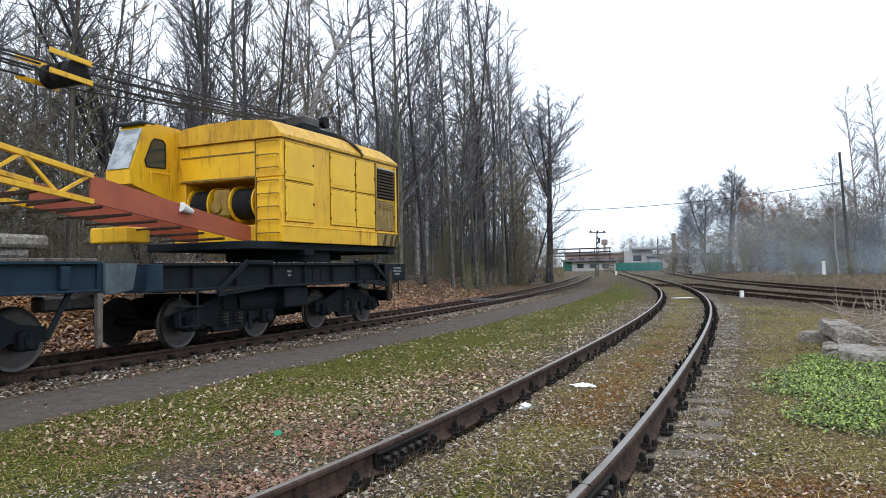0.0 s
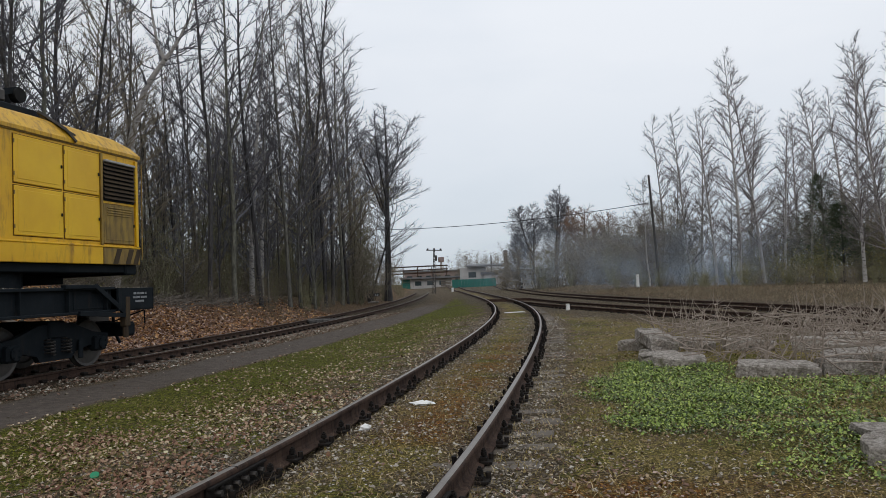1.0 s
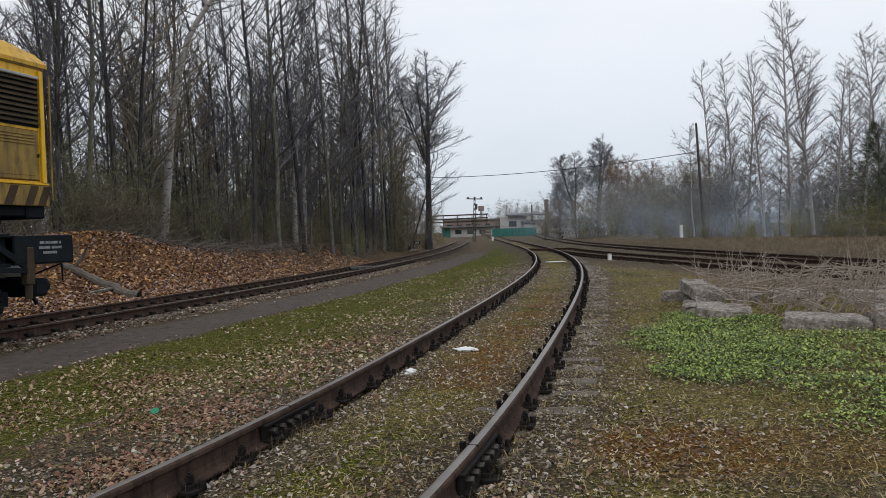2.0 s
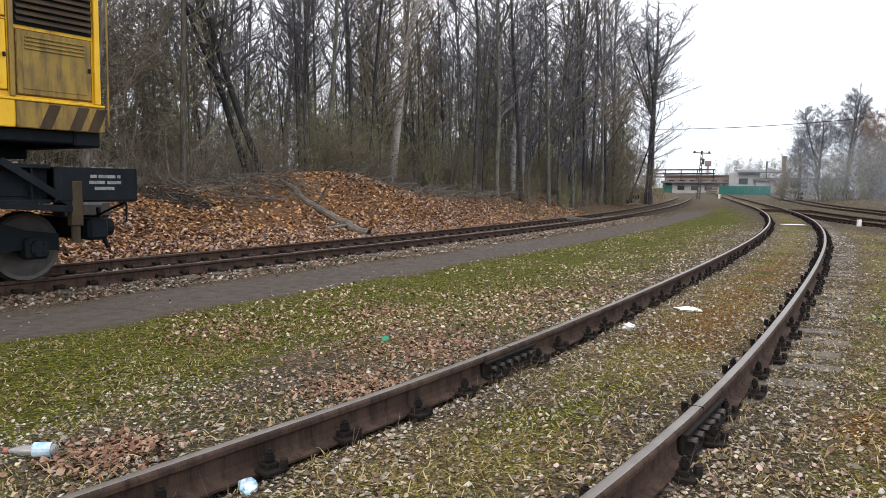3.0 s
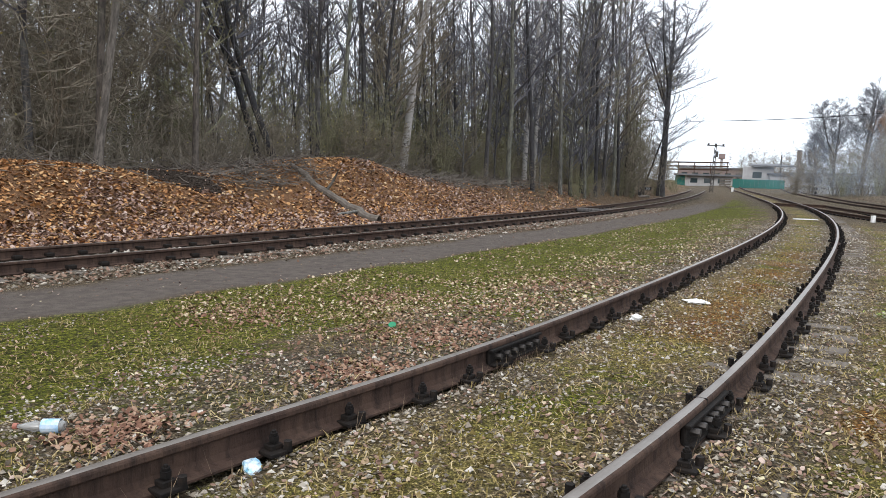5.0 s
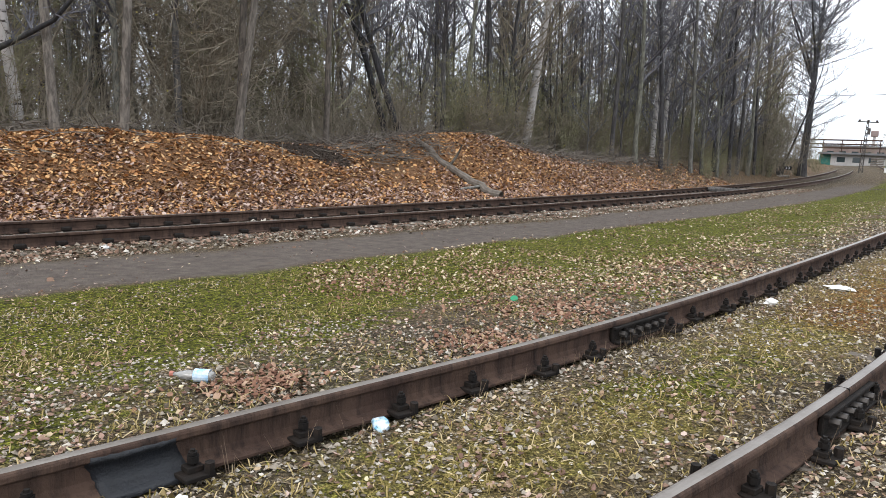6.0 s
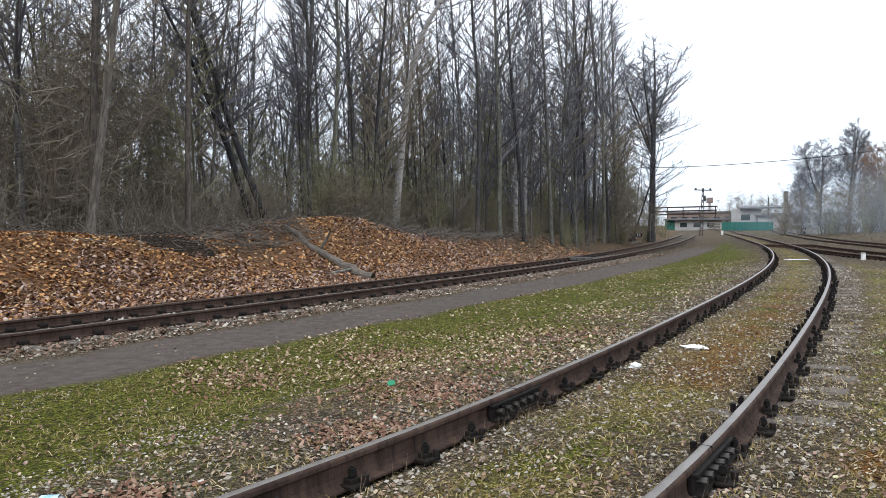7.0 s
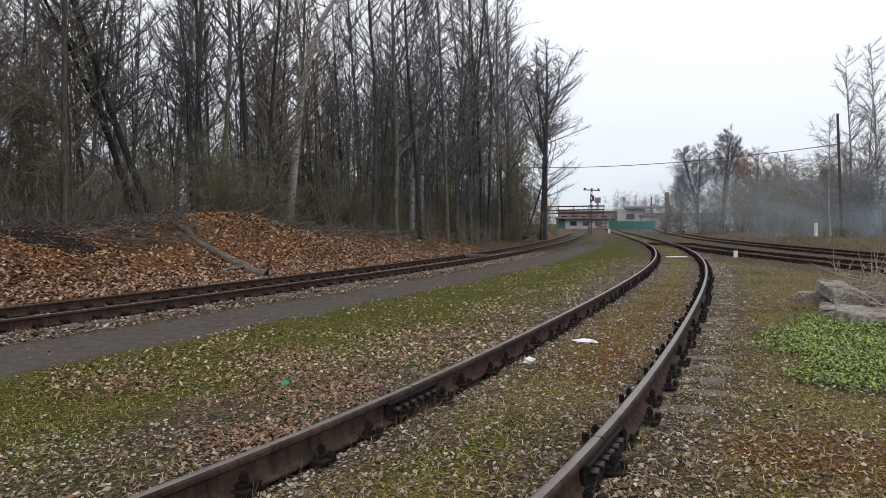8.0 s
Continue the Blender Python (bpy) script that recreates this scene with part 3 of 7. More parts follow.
def fastener(plain):
    s = Soup()
    for sx in (-1, 1):
        if plain:
            s.box(sx * 0.09 - 0.05, sx * 0.09 + 0.05, -0.07, 0.07, 0.0, 0.06, 0.012)
            continue
        s.box(sx * 0.105 - 0.05, sx * 0.105 + 0.05, -0.065, 0.065, 0.0, 0.02, 0.003)
        s.box(sx * 0.085 - 0.03, sx * 0.085 + 0.03, -0.035, 0.035, 0.02, 0.046, 0.003)
        s.tube((sx * 0.088, 0.0, 0.04), (sx * 0.088, 0.0, 0.112), 0.011, n=6)
        s.tube((sx * 0.088, 0.0, 0.058), (sx * 0.088, 0.0, 0.085), 0.026, n=6)
        s.tube((sx * 0.088, 0.0, 0.088), (sx * 0.088, 0.0, 0.101), 0.020, n=6)
        s.tube((sx * 0.14, 0.045 * sx, 0.01), (sx * 0.14, 0.045 * sx, 0.062), 0.022, n=6)
    return s.mesh("rail_fastener", M_BOLT)


def railway(name, label, fx, y0, y1, top, detail_to, sleepers=True, worn_head=True):
    t = thing(name, label, "railway track", kind="structure")
    for off in (-0.795, 0.795):
        r = part("rail", rail_soup(fx, off, y0, y1, top, RAIL), M_RUST, t)
        r.data.materials.append(M_HEAD if worn_head else M_RUST)
        for p in r.data.polygons:
            c = p.center
            if abs(p.normal.z) > 0.88 and c.z > top(c.y) - 0.03:
                p.material_index = 1
    if not sleepers:
        return t
    y, k = max(y0, -6.0), 0
    rnd = random.Random(5)
    fast, sl = fastener(name != "railway_track_1"), Soup().box(-1.35, 1.35, -0.125, 0.125, -0.16, 0, 0.02).mesh("sleeper", M_SLEEPER)
    while y < detail_to:
        a = math.degrees(-math.atan(slope_of(fx, y)))
        m = pose(fx(y) + rnd.uniform(-0.04, 0.04), y, top(y) - 0.185, 0, 0, a)
        part("sleeper", sl, None, t, at=m @ (pose(0, 0, -0.032, rnd.uniform(-1, 1), -1.9, rnd.uniform(-1, 1)) if name == "railway_track_1" else pose(0, 0, -0.005, 0, 0, 0)))
        for off in (-0.795, 0.795):
            part("rail_fastener", fast, None, t, at=m @ pose(off, 0, 0.016, 0, 0, rnd.uniform(-4, 4)))
        y += 0.56 * math.cos(math.radians(a))
    return t


def near_top(y):
    return 0.20 + far_rise(y)


def crane_top(y):
    return 0.0 + 0.18 * sstep(30, 75, y) + far_rise(y)


near_track = railway("railway_track_1", "curving railway track with brown rails in mossy gravel", near_x, -34.0, 128, near_top, 42)
crane_track = railway("railway_track_2", "rusty railway track along the leaf bank", crane_x, -32, 92, crane_top, 40)
branch_track = railway("railway_track_3", "rusty side track leaving the curve", branch_x, -6, 47, near_top, 38, True, False)
outer_track = railway("railway_track_4", "rusty far side track beside the birches", outer_x, -6, 118, near_top, 44, True, False)


def joint(off, y):
    """Bolted fishplate joint of a rail."""
    k = slope_of(near_x, y)
    m = pose(near_x(y), y, 0.02, 0, 0, math.degrees(-math.atan(k))) @ pose(off, 0, 0)
    for sx in (-1, 1):
        s = Soup().box(sx * 0.022 - 0.014, sx * 0.022 + 0.014, -0.4, 0.4, 0.028, 0.132, 0.006).box(sx * 0.038 - 0.022, sx * 0.038 + 0.022, -0.4, 0.4, 0.118, 0.138, 0.004).box(sx * 0.05 - 0.03, sx * 0.05 + 0.03, -0.4, 0.4, 0.02, 0.036, 0.004)
        j = part("fishplate", s, M_BOLT, near_track, "dark bolted joint bar", at=m)
        for v in (-0.3, -0.18, -0.06, 0.06, 0.18, 0.3):
            part("bolt", Soup().tube((0, 0, 0), (sx * 0.05, 0, 0), 0.022, n=6), M_STEEL, j, at=pose(sx * 0.036, v, 0.08))
    part("rail_gap", Soup().box(-0.036, 0.036, -0.004, 0.004, 0.14, 0.1815, 0.001), M_BOLT, near_track, at=m)


joint(0.795, 4.42)
joint(-0.795, 5.05)


# ---- the rail crane ----
def wheelset(parent, y, side_z=0.475):
    """An axle with its two wheels, turning about its own middle."""
    w = new("wheelset")
    w.parent = parent
    w.matrix_basis = pose(0, y, side_z)
    for sx in (-1, 1):
        prof = [(0.30, 0.03), (0.42, 0.03), (0.475, 0.045), (0.478, 0.0), (0.505, -0.03), (0.505, -0.06), (0.40, -0.07), (0.36, -0.03), (0.12, -0.04), (0.11, 0.09), (0.14, 0.09), (0.16, 0.02)]
        rows = []
        for i in range(28):
            a = 2 * math.pi * i / 28
            rows.append([(sx * (0.795 + x), r * math.cos(a), r * math.sin(a)) for r, x in prof])
        rows.append(rows[0])
        s = Soup()
        n = len(prof)
        s.add([p for r in rows for p in r], [(i * n + j, i * n + (j + 1) % n, (i + 1) * n + (j + 1) % n, (i + 1) * n + j) for i in range(28) for j in range(n)])
        part("wheel", s, M_STEEL, w, "worn steel wheel", smooth=False)
    part("axle", Soup().tube((-0.9, 0, 0), (0.9, 0, 0), 0.085, n=12), M_BLACK, w)
    return w


def bogie(parent, yc, half):
    """Side frames, springs and boxes between two axles."""
    b = new("bogie")
    b.parent = parent
    b.matrix_basis = pose(0, yc, 0)
    for sx in (-1, 1):
        s = Soup()
        out = [(-half - 0.35, 0.42), (-half - 0.35, 0.66), (-half + 0.1, 0.72), (-0.45, 0.93), (0.45, 0.93), (half - 0.1, 0.72), (half + 0.35, 0.66), (half + 0.35, 0.42),
               (half - 0.25, 0.45), (0.5, 0.36), (0.42, 0.24), (-0.42, 0.24), (-0.5, 0.36), (-half + 0.25, 0.45)]
        s.prism(out, sx * 1.0 - 0.06, sx * 1.0 + 0.06)
        part("side_frame", s, M_BLACK, b)
        for ys in (-half, half):
            ab = Soup().box(sx * 1.08 - 0.11, sx * 1.08 + 0.11, ys - 0.16, ys + 0.16, 0.32, 0.62, 0.04)
            ab.tube((sx * 1.15, ys, 0.475), (sx * 1.23, ys, 0.475), 0.12, n=12)
            for a in range(4):
                ab.tube((sx * 1.22, ys + 0.08 * math.cos(a * 1.57 + 0.78), 0.475 + 0.08 * math.sin(a * 1.57 + 0.78)),
                        (sx * 1.245, ys + 0.08 * math.cos(a * 1.57 + 0.78), 0.475 + 0.08 * math.sin(a * 1.57 + 0.78)), 0.02, n=6)
            part("axle_box", ab, M_BLACK, b)
        for yo in (-0.22, 0.22):
            sp = Soup()
            pts = [(sx * 1.1 + 0.095 * math.cos(i * 0.7), yo + 0.095 * math.sin(i * 0.7), 0.36 + 0.30 * i / 44) for i in range(45)]
            for i in range(44):
                sp.tube(pts[i], pts[i + 1], 0.018, n=5, caps=False)
            part("coil_spring", sp, M_STEEL, b)
        sh = Soup().box(sx * 1.12 - 0.02, sx * 1.12 + 0.02, half - 0.62, half - 0.5, 0.22, 0.6, 0.01)
        sh.box(sx * 0.86, sx * 0.86 + 0.09, half - 0.62, half - 0.5, 0.3, 0.62, 0.02)
        part("brake_hanger", sh, M_BLACK, b)
    part("bolster", Soup().box(-1.1, 1.1, -0.22, 0.22, 0.66, 1.0, 0.03), M_BLACK, b)
    return b


def bars(parent, mat, x, y0, z0, rows, flip=1):
    """Writing that cannot be read: short bars in lines. rows of (start, length)."""
    for i, row in enumerate(rows):
        s = Soup()
        for a, ln in row:
            s.box(x, x + 0.003, y0 + a, y0 + a + ln, z0 - i * 0.085 - 0.045, z0 - i * 0.085, 0.001)
        part("stencil_line", s, mat, parent, "faint white stencilled lettering")


def build_crane():
    cr = thing("rail_crane", "yellow railway crane on a black bogie platform, rolling along the track", "rail crane")
    # platform
    fr = Soup()
    for sx in (-1, 1):
        x0, x1 = (1.18, 1.50) if sx > 0 else (-1.50, -1.18)
        fr.box(x0 + 0.1, x1 - 0.1, -9.4, -1.25, 1.12, 1.62, 0.01)
        fr.box(x0, x1, -9.4, -1.25, 1.57, 1.63, 0.01)
        fr.box(x0, x1, -9.4, -1.25, 1.10, 1.155, 0.01)
    fr.box(-1.2, 1.2, -9.4, -1.2, 1.25, 1.60, 0.02)
    pf = part("platform_frame", fr, M_BLACK, cr)
    for y in (-8.6, -7.4, -6.2, -5.0, -3.8, -2.6, -1.5):
        part("stiffener", Soup().box(1.26, 1.49, y - 0.012, y + 0.012, 1.156, 1.569, 0.003), M_BLACK, pf)
    for y, ln in ((-4.6, 0.35), (-2.4, 0.9)):
        s = Soup().box(1.405, 1.415, y, y + ln, 1.2, 1.222, 0.002).box(1.405, 1.415, y, y + ln, 1.5, 1.522, 0.002)
        s.box(1.405, 1.415, y, y + 0.022, 1.2, 1.522, 0.002).box(1.405, 1.415, y + ln, y + ln + 0.022, 1.2, 1.522, 0.002)
        part("hatch_rim", s, M_BLACK, pf)
    # end boxes with the buffer beams
    for y0, y1, sg in ((-1.22, 0.0, 1), (-9.8, -9.42, -1)):
        e = Soup().box(-1.55, 1.55, min(y0, y1), max(y0, y1), 1.56, 1.60, 0.008).box(-1.55, 1.55, y1 - 0.05 if sg > 0 else y0, y1 if sg > 0 else y0 + 0.05, 1.12, 1.60, 0.008)
        for sx in (-1, 1):
            e.box(sx * 1.52 - 0.03, sx * 1.52 + 0.03, min(y0, y1), max(y0, y1), 1.14, 1.57, 0.006)
        e.box(-1.53, 1.53, min(y0, y1), max(y0, y1), 1.115, 1.15, 0.004)
        part("end_beam", e, M_BLACK if sg > 0 else M_BLUE, cr)
    r2, gr = random.Random(14), Soup()
    for _ in range(220):
        c, z = Vector((r2.uniform(1.2, 1.49), r2.uniform(-6.4, -0.1) if r2.random() < 0.8 else r2.uniform(-9.3, -6.4), 1.632)), r2.uniform(0.012, 0.035)
        if c.y > -1.26:
            c.z = 1.602
        gr.add([c + Vector(d) * z * r2.uniform(0.6, 1.3) for d in ((1, 0, 0), (-0.5, 0.9, 0), (-0.5, -0.9, 0), (0, 0, 0.8))], [(0, 1, 3), (1, 2, 3), (2, 0, 3), (2, 1, 0)])
    tagged(part("platform_grit", gr, M_PEBBLE, cr, "grit and leaf crumbs on the platform edge"), kind="stuff")
    bars(cr, M_FAINT, 1.5525, -0.75, 1.50, [[(0.02, 0.1), (0.14, 0.26), (0.43, 0.05)], [(0.0, 0.24), (0.27, 0.22)], [(0.08, 0.3)]])
    bars(cr, M_FAINT, 1.412, -5.6, 1.46, [[(0.0, 0.14)], [(0.02, 0.12)]])
    # outer braces that carry the end
    for y0, y1 in ((-1.9, -0.95), (-7.1, -8.0)):
        br = Soup()
        br.beam((1.52, y0, 1.66), (1.52, y1, 1.06), 0.05, 0.10)
        br.beam((1.52, y0 - 0.5 * (y1 - y0), 1.12), (1.52, y1, 1.02), 0.06, 0.09)
        br.box(1.42, 1.56, min(y0, y0 - 0.9 * (y1 - y0)), max(y0, y0 - 0.9 * (y1 - y0)), 1.60, 1.68, 0.01)
        part("end_brace", br, M_BLACK, cr, "heavy black diagonal brace")
    part("jack_post", Soup().box(1.40, 1.56, -1.0, -0.84, 0.78, 1.42, 0.02).tube((1.48, -0.92, 0.55), (1.48, -0.92, 0.8), 0.06, n=10), M_SOOT, cr, "dull brown jack post")
    bx = Soup().box(-1.3, 1.3, -0.62, -0.30, 0.55, 0.86, 0.05)
    for sx in (-1, 1):
        bx.tube((sx * 1.0, -0.62, 0.72), (sx * 1.0, -0.12, 0.72), 0.13, n=14)
    part("draw_gear", bx, M_BLACK, cr)
    cp = Soup().box(-0.16, 0.16, -0.4, 0.32, 0.82, 1.08, 0.05).box(-0.24, 0.04, 0.25, 0.52, 0.80, 1.1, 0.05)
    part("coupler", cp, M_STEEL, cr, "rusty knuckle coupler")
    cp = Soup().box(-0.16, 0.16, -10.15, -9.5, 0.82, 1.08, 0.05)
    part("coupler", cp, M_STEEL, cr)
    rod = Soup()
    rod.tube((1.35, -0.06, 1.10), (1.35, -0.06, 0.80), 0.014, n=6)
    rod.tube((1.35, -0.08, 1.10), (0.6, -0.12, 0.86), 0.016, n=6)
    rod.tube((0.6, -0.12, 0.86), (-0.9, -0.12, 0.86), 0.016, n=6)
    rod.tube((0.5, 0.0, 1.0), (0.52, 0.02, 0.62), 0.035, n=8)
    rod.tube((0.52, 0.02, 0.62), (0.60, 0.1, 0.36), 0.035, n=8)
    part("release_rod", rod, M_BLACK, cr, "thin bent uncoupling rod and hose")
    st = Soup()
    for sx in (1,):
        for y in (-8.95, -8.5):
            st.beam((1.47, y, 1.15), (1.47, y, 0.45), 0.02, 0.05)
        st.box(1.36, 1.56, -8.98, -8.47, 0.44, 0.47, 0.006).box(1.36, 1.56, -8.98, -8.47, 0.80, 0.83, 0.006)
    part("step", st, M_BLACK, cr, "hanging two-rung step")
    tank = Soup().tube((0.9, -6.9, 0.8), (0.9, -5.2, 0.8), 0.26, n=18)
    part("air_tank", tank, M_BLACK, cr)
    part("battery_box", Soup().box(0.75, 1.35, -5.6, -4.7, 0.62, 1.1, 0.03), M_BLACK, cr)
    for yc in (-2.45, -7.15):
        bogie(cr, yc, 1.16)
    wheels = [wheelset(cr, y) for y in (-1.29, -3.61, -5.99, -8.31)]
    # turntable
    part("slewing_ring", Soup().tube((0, -4.0, 1.63), (0, -4.0, 1.95), 1.28, n=40), M_BLACK, cr)
    dk = Soup().box(-1.45, 1.45, -6.9, -0.62, 1.92, 2.10, 0.02).box(-1.5, 1.5, -0.9, -0.52, 1.88, 2.14, 0.03)
    dk.box(-1.40, -0.2, -1.9, -0.7, 1.74, 1.95, 0.02).box(1.2, 1.48, -5.0, -4.6, 1.8, 1.94, 0.02)
    part("turntable_deck", dk, M_BLACK, cr)
    # house
    body = part("house_body", Soup().box(-1.55, 1.55, -4.9, -0.55, 2.1, 4.42, 0.03), M_YELLOW, cr)
    part("front_hood", Soup().box(-1.55, 1.55, -5.95, -4.9, 3.54, 4.42, 0.03), M_YELLOW, body)
    part("front_pillar", Soup().box(-1.55, -1.2, -5.95, -4.9, 2.1, 3.54, 0.02), M_YELLOW, body)
    part("front_pillar", Soup().box(0.86, 1.55, -5.95, -4.9, 2.1, 3.54, 0.02), M_YELLOW, body)
    part("front_sill", Soup().box(-1.2, 0.86, -5.95, -4.9, 2.1, 2.5, 0.02), M_YELLOW, body)
    rf = Soup()
    a, z0, z1 = 0.06, 4.415, 4.83
    rows = []
    for y, lift in ((-6.03, -0.02), (-5.7, 0.0), (-3.2, 0.02), (-0.95, 0.0), (-0.47, -0.08)):
        rows.append([(-1.6, y, z0), (1.6, y, z0), (1.6, y, z0 + 0.07), (1.36, y, z1 - 0.07 + lift), (1.22, y, z1 + lift), (0.5, y, z1 + 0.06 + lift),
                     (-0.5, y, z1 + 0.06 + lift), (-1.22, y, z1 + lift), (-1.36, y, z1 - 0.07 + lift), (-1.6, y, z0 + 0.07)])
    rf.sweep(rows)
    part("roof", rf, M_ROOF_YELLOW, cr, "rounded yellow roof with flaking edges")
    part("lower_skirt", Soup().box(1.54, 1.585, -5.95, -1.72, 2.09, 2.44, 0.012), M_YELLOW, body)
    part("lower_skirt", Soup().box(1.54, 1.58, -1.70, -0.5, 2.09, 2.44, 0.012), M_DIRTY_YELLOW, body, "soot-stained skirt with hazard stripes")
    for y in (-1.42, -1.02, -0.76):
        s = Soup().add([(1.582, y, 2.10), (1.582, y + 0.16, 2.10), (1.582, y + 0.30, 2.42), (1.582, y + 0.14, 2.42), (1.585, y, 2.10), (1.585, y + 0.16, 2.10), (1.585, y + 0.30, 2.42), (1.585, y + 0.14, 2.42)],
                       [(0, 1, 2, 3), (4, 5, 6, 7), (0, 1, 5, 4), (1, 2, 6, 5), (2, 3, 7, 6), (3, 0, 4, 7)]) if y + 0.3 < -0.45 else None
        if s:
            part("hazard_stripe", s, M_SOOT, body, "worn black slanting stripe")
    part("belt_moulding", Soup().box(1.55, 1.592, -5.97, -0.5, 2.44, 2.475, 0.008), M_YELLOW, body)
    part("belt_moulding", Soup().box(1.55, 1.575, -5.97, -0.5, 4.385, 4.415, 0.006), M_DIRTY_YELLOW, body)

    def door(y0, y1, z0, z1, mat, label="", knob=True):
        s = Soup().box(1.552, 1.578, y0, y1, z0, z1, 0.012)
        s.box(1.57, 1.584, y0 + 0.07, y1 - 0.07, z0 + 0.07, z1 - 0.07, 0.012)
        d = part("engine_door", s, mat, body, label)
        part("door_seal", Soup().box(1.549, 1.5555, y0 - 0.014, y1 + 0.014, z0 - 0.014, z1 + 0.014, 0.002), M_SEAM, d, "grimy seam round the door")
        if knob:
            part("latch", Soup().box(1.584, 1.606, y1 - 0.055, y1 - 0.02, (z0 + z1) / 2 - 0.03, (z0 + z1) / 2 + 0.03, 0.006), M_BLACK, d)
            for zz in (z0 + 0.12, z1 - 0.16):
                part("hinge", Soup().tube((1.582, y0 - 0.005, zz), (1.582, y0 - 0.005, zz + 0.07), 0.011, n=6), M_DIRTY_YELLOW, d)
        return d

    for y0, y1 in ((-5.84, -4.74), (-4.0, -2.84), (-2.78, -1.80)):
        door(y0, y1, 2.56, 3.43, M_YDOOR)
        door(y0, y1, 3.48, 4.33, M_YDOOR)
    # louvred bay
    part("bay_post", Soup().box(1.552, 1.60, -1.77, -1.71, 2.48, 4.36, 0.008), M_DIRTY_YELLOW, body)
    part("bay_post", Soup().box(1.552, 1.60, -0.64, -0.56, 2.48, 4.36, 0.008), M_YELLOW, body)
    lv = part("louvre_frame", Soup().box(1.556, 1.57, -1.70, -0.66, 3.40, 4.22, 0.004), M_BLACK, body, "black opening behind the louvres")
    for i in range(9):
        z = 3.44 + i * 0.086
        part("louvre_slat", Soup().add([(1.573, -1.68, z + 0.05), (1.573, -0.68, z + 0.05), (1.615, -0.68, z), (1.615, -1.68, z), (1.573, -1.68, z + 0.064), (1.573, -0.68, z + 0.064), (1.615, -0.68, z + 0.014), (1.615, -1.68, z + 0.014)],
                                       [(0, 1, 2, 3), (4, 5, 6, 7), (0, 1, 5, 4), (1, 2, 6, 5), (2, 3, 7, 6), (3, 0, 4, 7)]), M_SOOT, lv)
    part("louvre_hood", Soup().box(1.556, 1.63, -1.66, -0.68, 4.20, 4.25, 0.01), M_WALL, lv, "pale bent top flap")
    dd = door(-1.68, -0.68, 2.52, 3.34, M_DIRTY_YELLOW, "soot-stained lower door with small louvres", True)
    for i in range(4):
        part("louvre_slat", Soup().box(1.58, 1.60, -1.58, -0.78, 3.10 + i * 0.05, 3.125 + i * 0.05, 0.006), M_DIRTY_YELLOW, dd)
    # rear frame tube
    part("rear_handrail", Soup().tube((1.60, -0.46, 2.2), (1.62, -0.46, 4.3), 0.013, n=8), M_DIRTY_YELLOW, body)
    # ladder on the front corner
    for z in np.arange(2.30, 4.6, 0.29):
        part("rung", Soup().tube((0.92, -6.05, z), (1.46, -6.05, z), 0.014, n=6).tube((0.92, -6.05, z), (0.92, -5.94, z), 0.014, n=6).tube((1.46, -6.05, z), (1.46, -5.94, z), 0.014, n=6), M_DIRTY_YELLOW, body)
    part("corner_seam", Soup().box(0.835, 0.855, -5.975, -5.945, 2.1, 4.42, 0.004).box(-1.3, 0.84, -5.985, -5.948, 3.55, 3.60, 0.006).box(-1.3, 0.84, -5.975, -5.948, 4.12, 4.15, 0.006), M_DIRTY_YELLOW, body)
    # winch drums in the front recess
    wd = part("winch_shaft", Soup().tube((-1.2, -5.55, 3.02), (0.86, -5.55, 3.02), 0.10, n=12), M_STEEL, cr)
    for x0, x1 in ((-1.1, -0.55), (0.12, 0.72)):
        part("rope_drum", Soup().tube((x0, -5.55, 3.02), (x1, -5.55, 3.02), 0.36, n=28), M_RUBBER, wd, "black rope-wound winch drum")
        for xx in (x0 - 0.04, x1):
            part("drum_flange", Soup().tube((xx, -5.55, 3.02), (xx + 0.04, -5.55, 3.02), 0.43, n=28), M_YELLOW, wd)
    gb2 = Soup().box(-0.45, 0.02, -5.9, -5.2, 2.7, 3.36, 0.06).tube((-0.3, -5.96, 2.95), (-0.3, -5.6, 2.95), 0.14, n=16)
    gb2.tube((-0.5, -6.0, 2.72), (0.1, -6.0, 2.62), 0.05, n=8)
    part("gearbox", gb2, M_DIRTY_YELLOW, cr, "oily yellow winch gearbox")
    # driver's cab on the far flank
    cab = new("cab")
    cab.parent = cr
    sh = Soup().prism([(-5.95, 3.02), (-7.42, 3.42), (-7.42, 3.72), (-7.02, 4.72), (-6.9, 4.86), (-5.95, 4.84)], -2.1, -1.36)
    part("cab_shell", sh, M_YELLOW, cab)
    win = [(-6.42, 3.86), (-6.98, 3.84), (-7.02, 3.98), (-6.82, 4.42), (-6.74, 4.5), (-6.50, 4.5), (-6.42, 4.42)]
    sw = part("side_window", Soup().prism(win, -1.362, -1.352), M_GLASS, cab, "dark rounded side window")
    rim = Soup()
    for i in range(len(win)):
        p, q = win[i], win[(i + 1) % len(win)]
        rim.tube((-1.35, *p), (-1.35, *q), 0.016, n=6)
    part("window_rubber", rim, M_RUBBER, sw)
    ws = Soup().add([(-2.06, -7.445, 3.76), (-1.40, -7.445, 3.76), (-1.40, -7.06, 4.70), (-2.06, -7.06, 4.70), (-2.06, -7.425, 3.755), (-1.40, -7.425, 3.755), (-1.40, -7.04, 4.695), (-2.06, -7.04, 4.695)],
                    [(0, 1, 2, 3), (4, 5, 6, 7), (0, 1, 5, 4), (1, 2, 6, 5), (2, 3, 7, 6), (3, 0, 4, 7)])
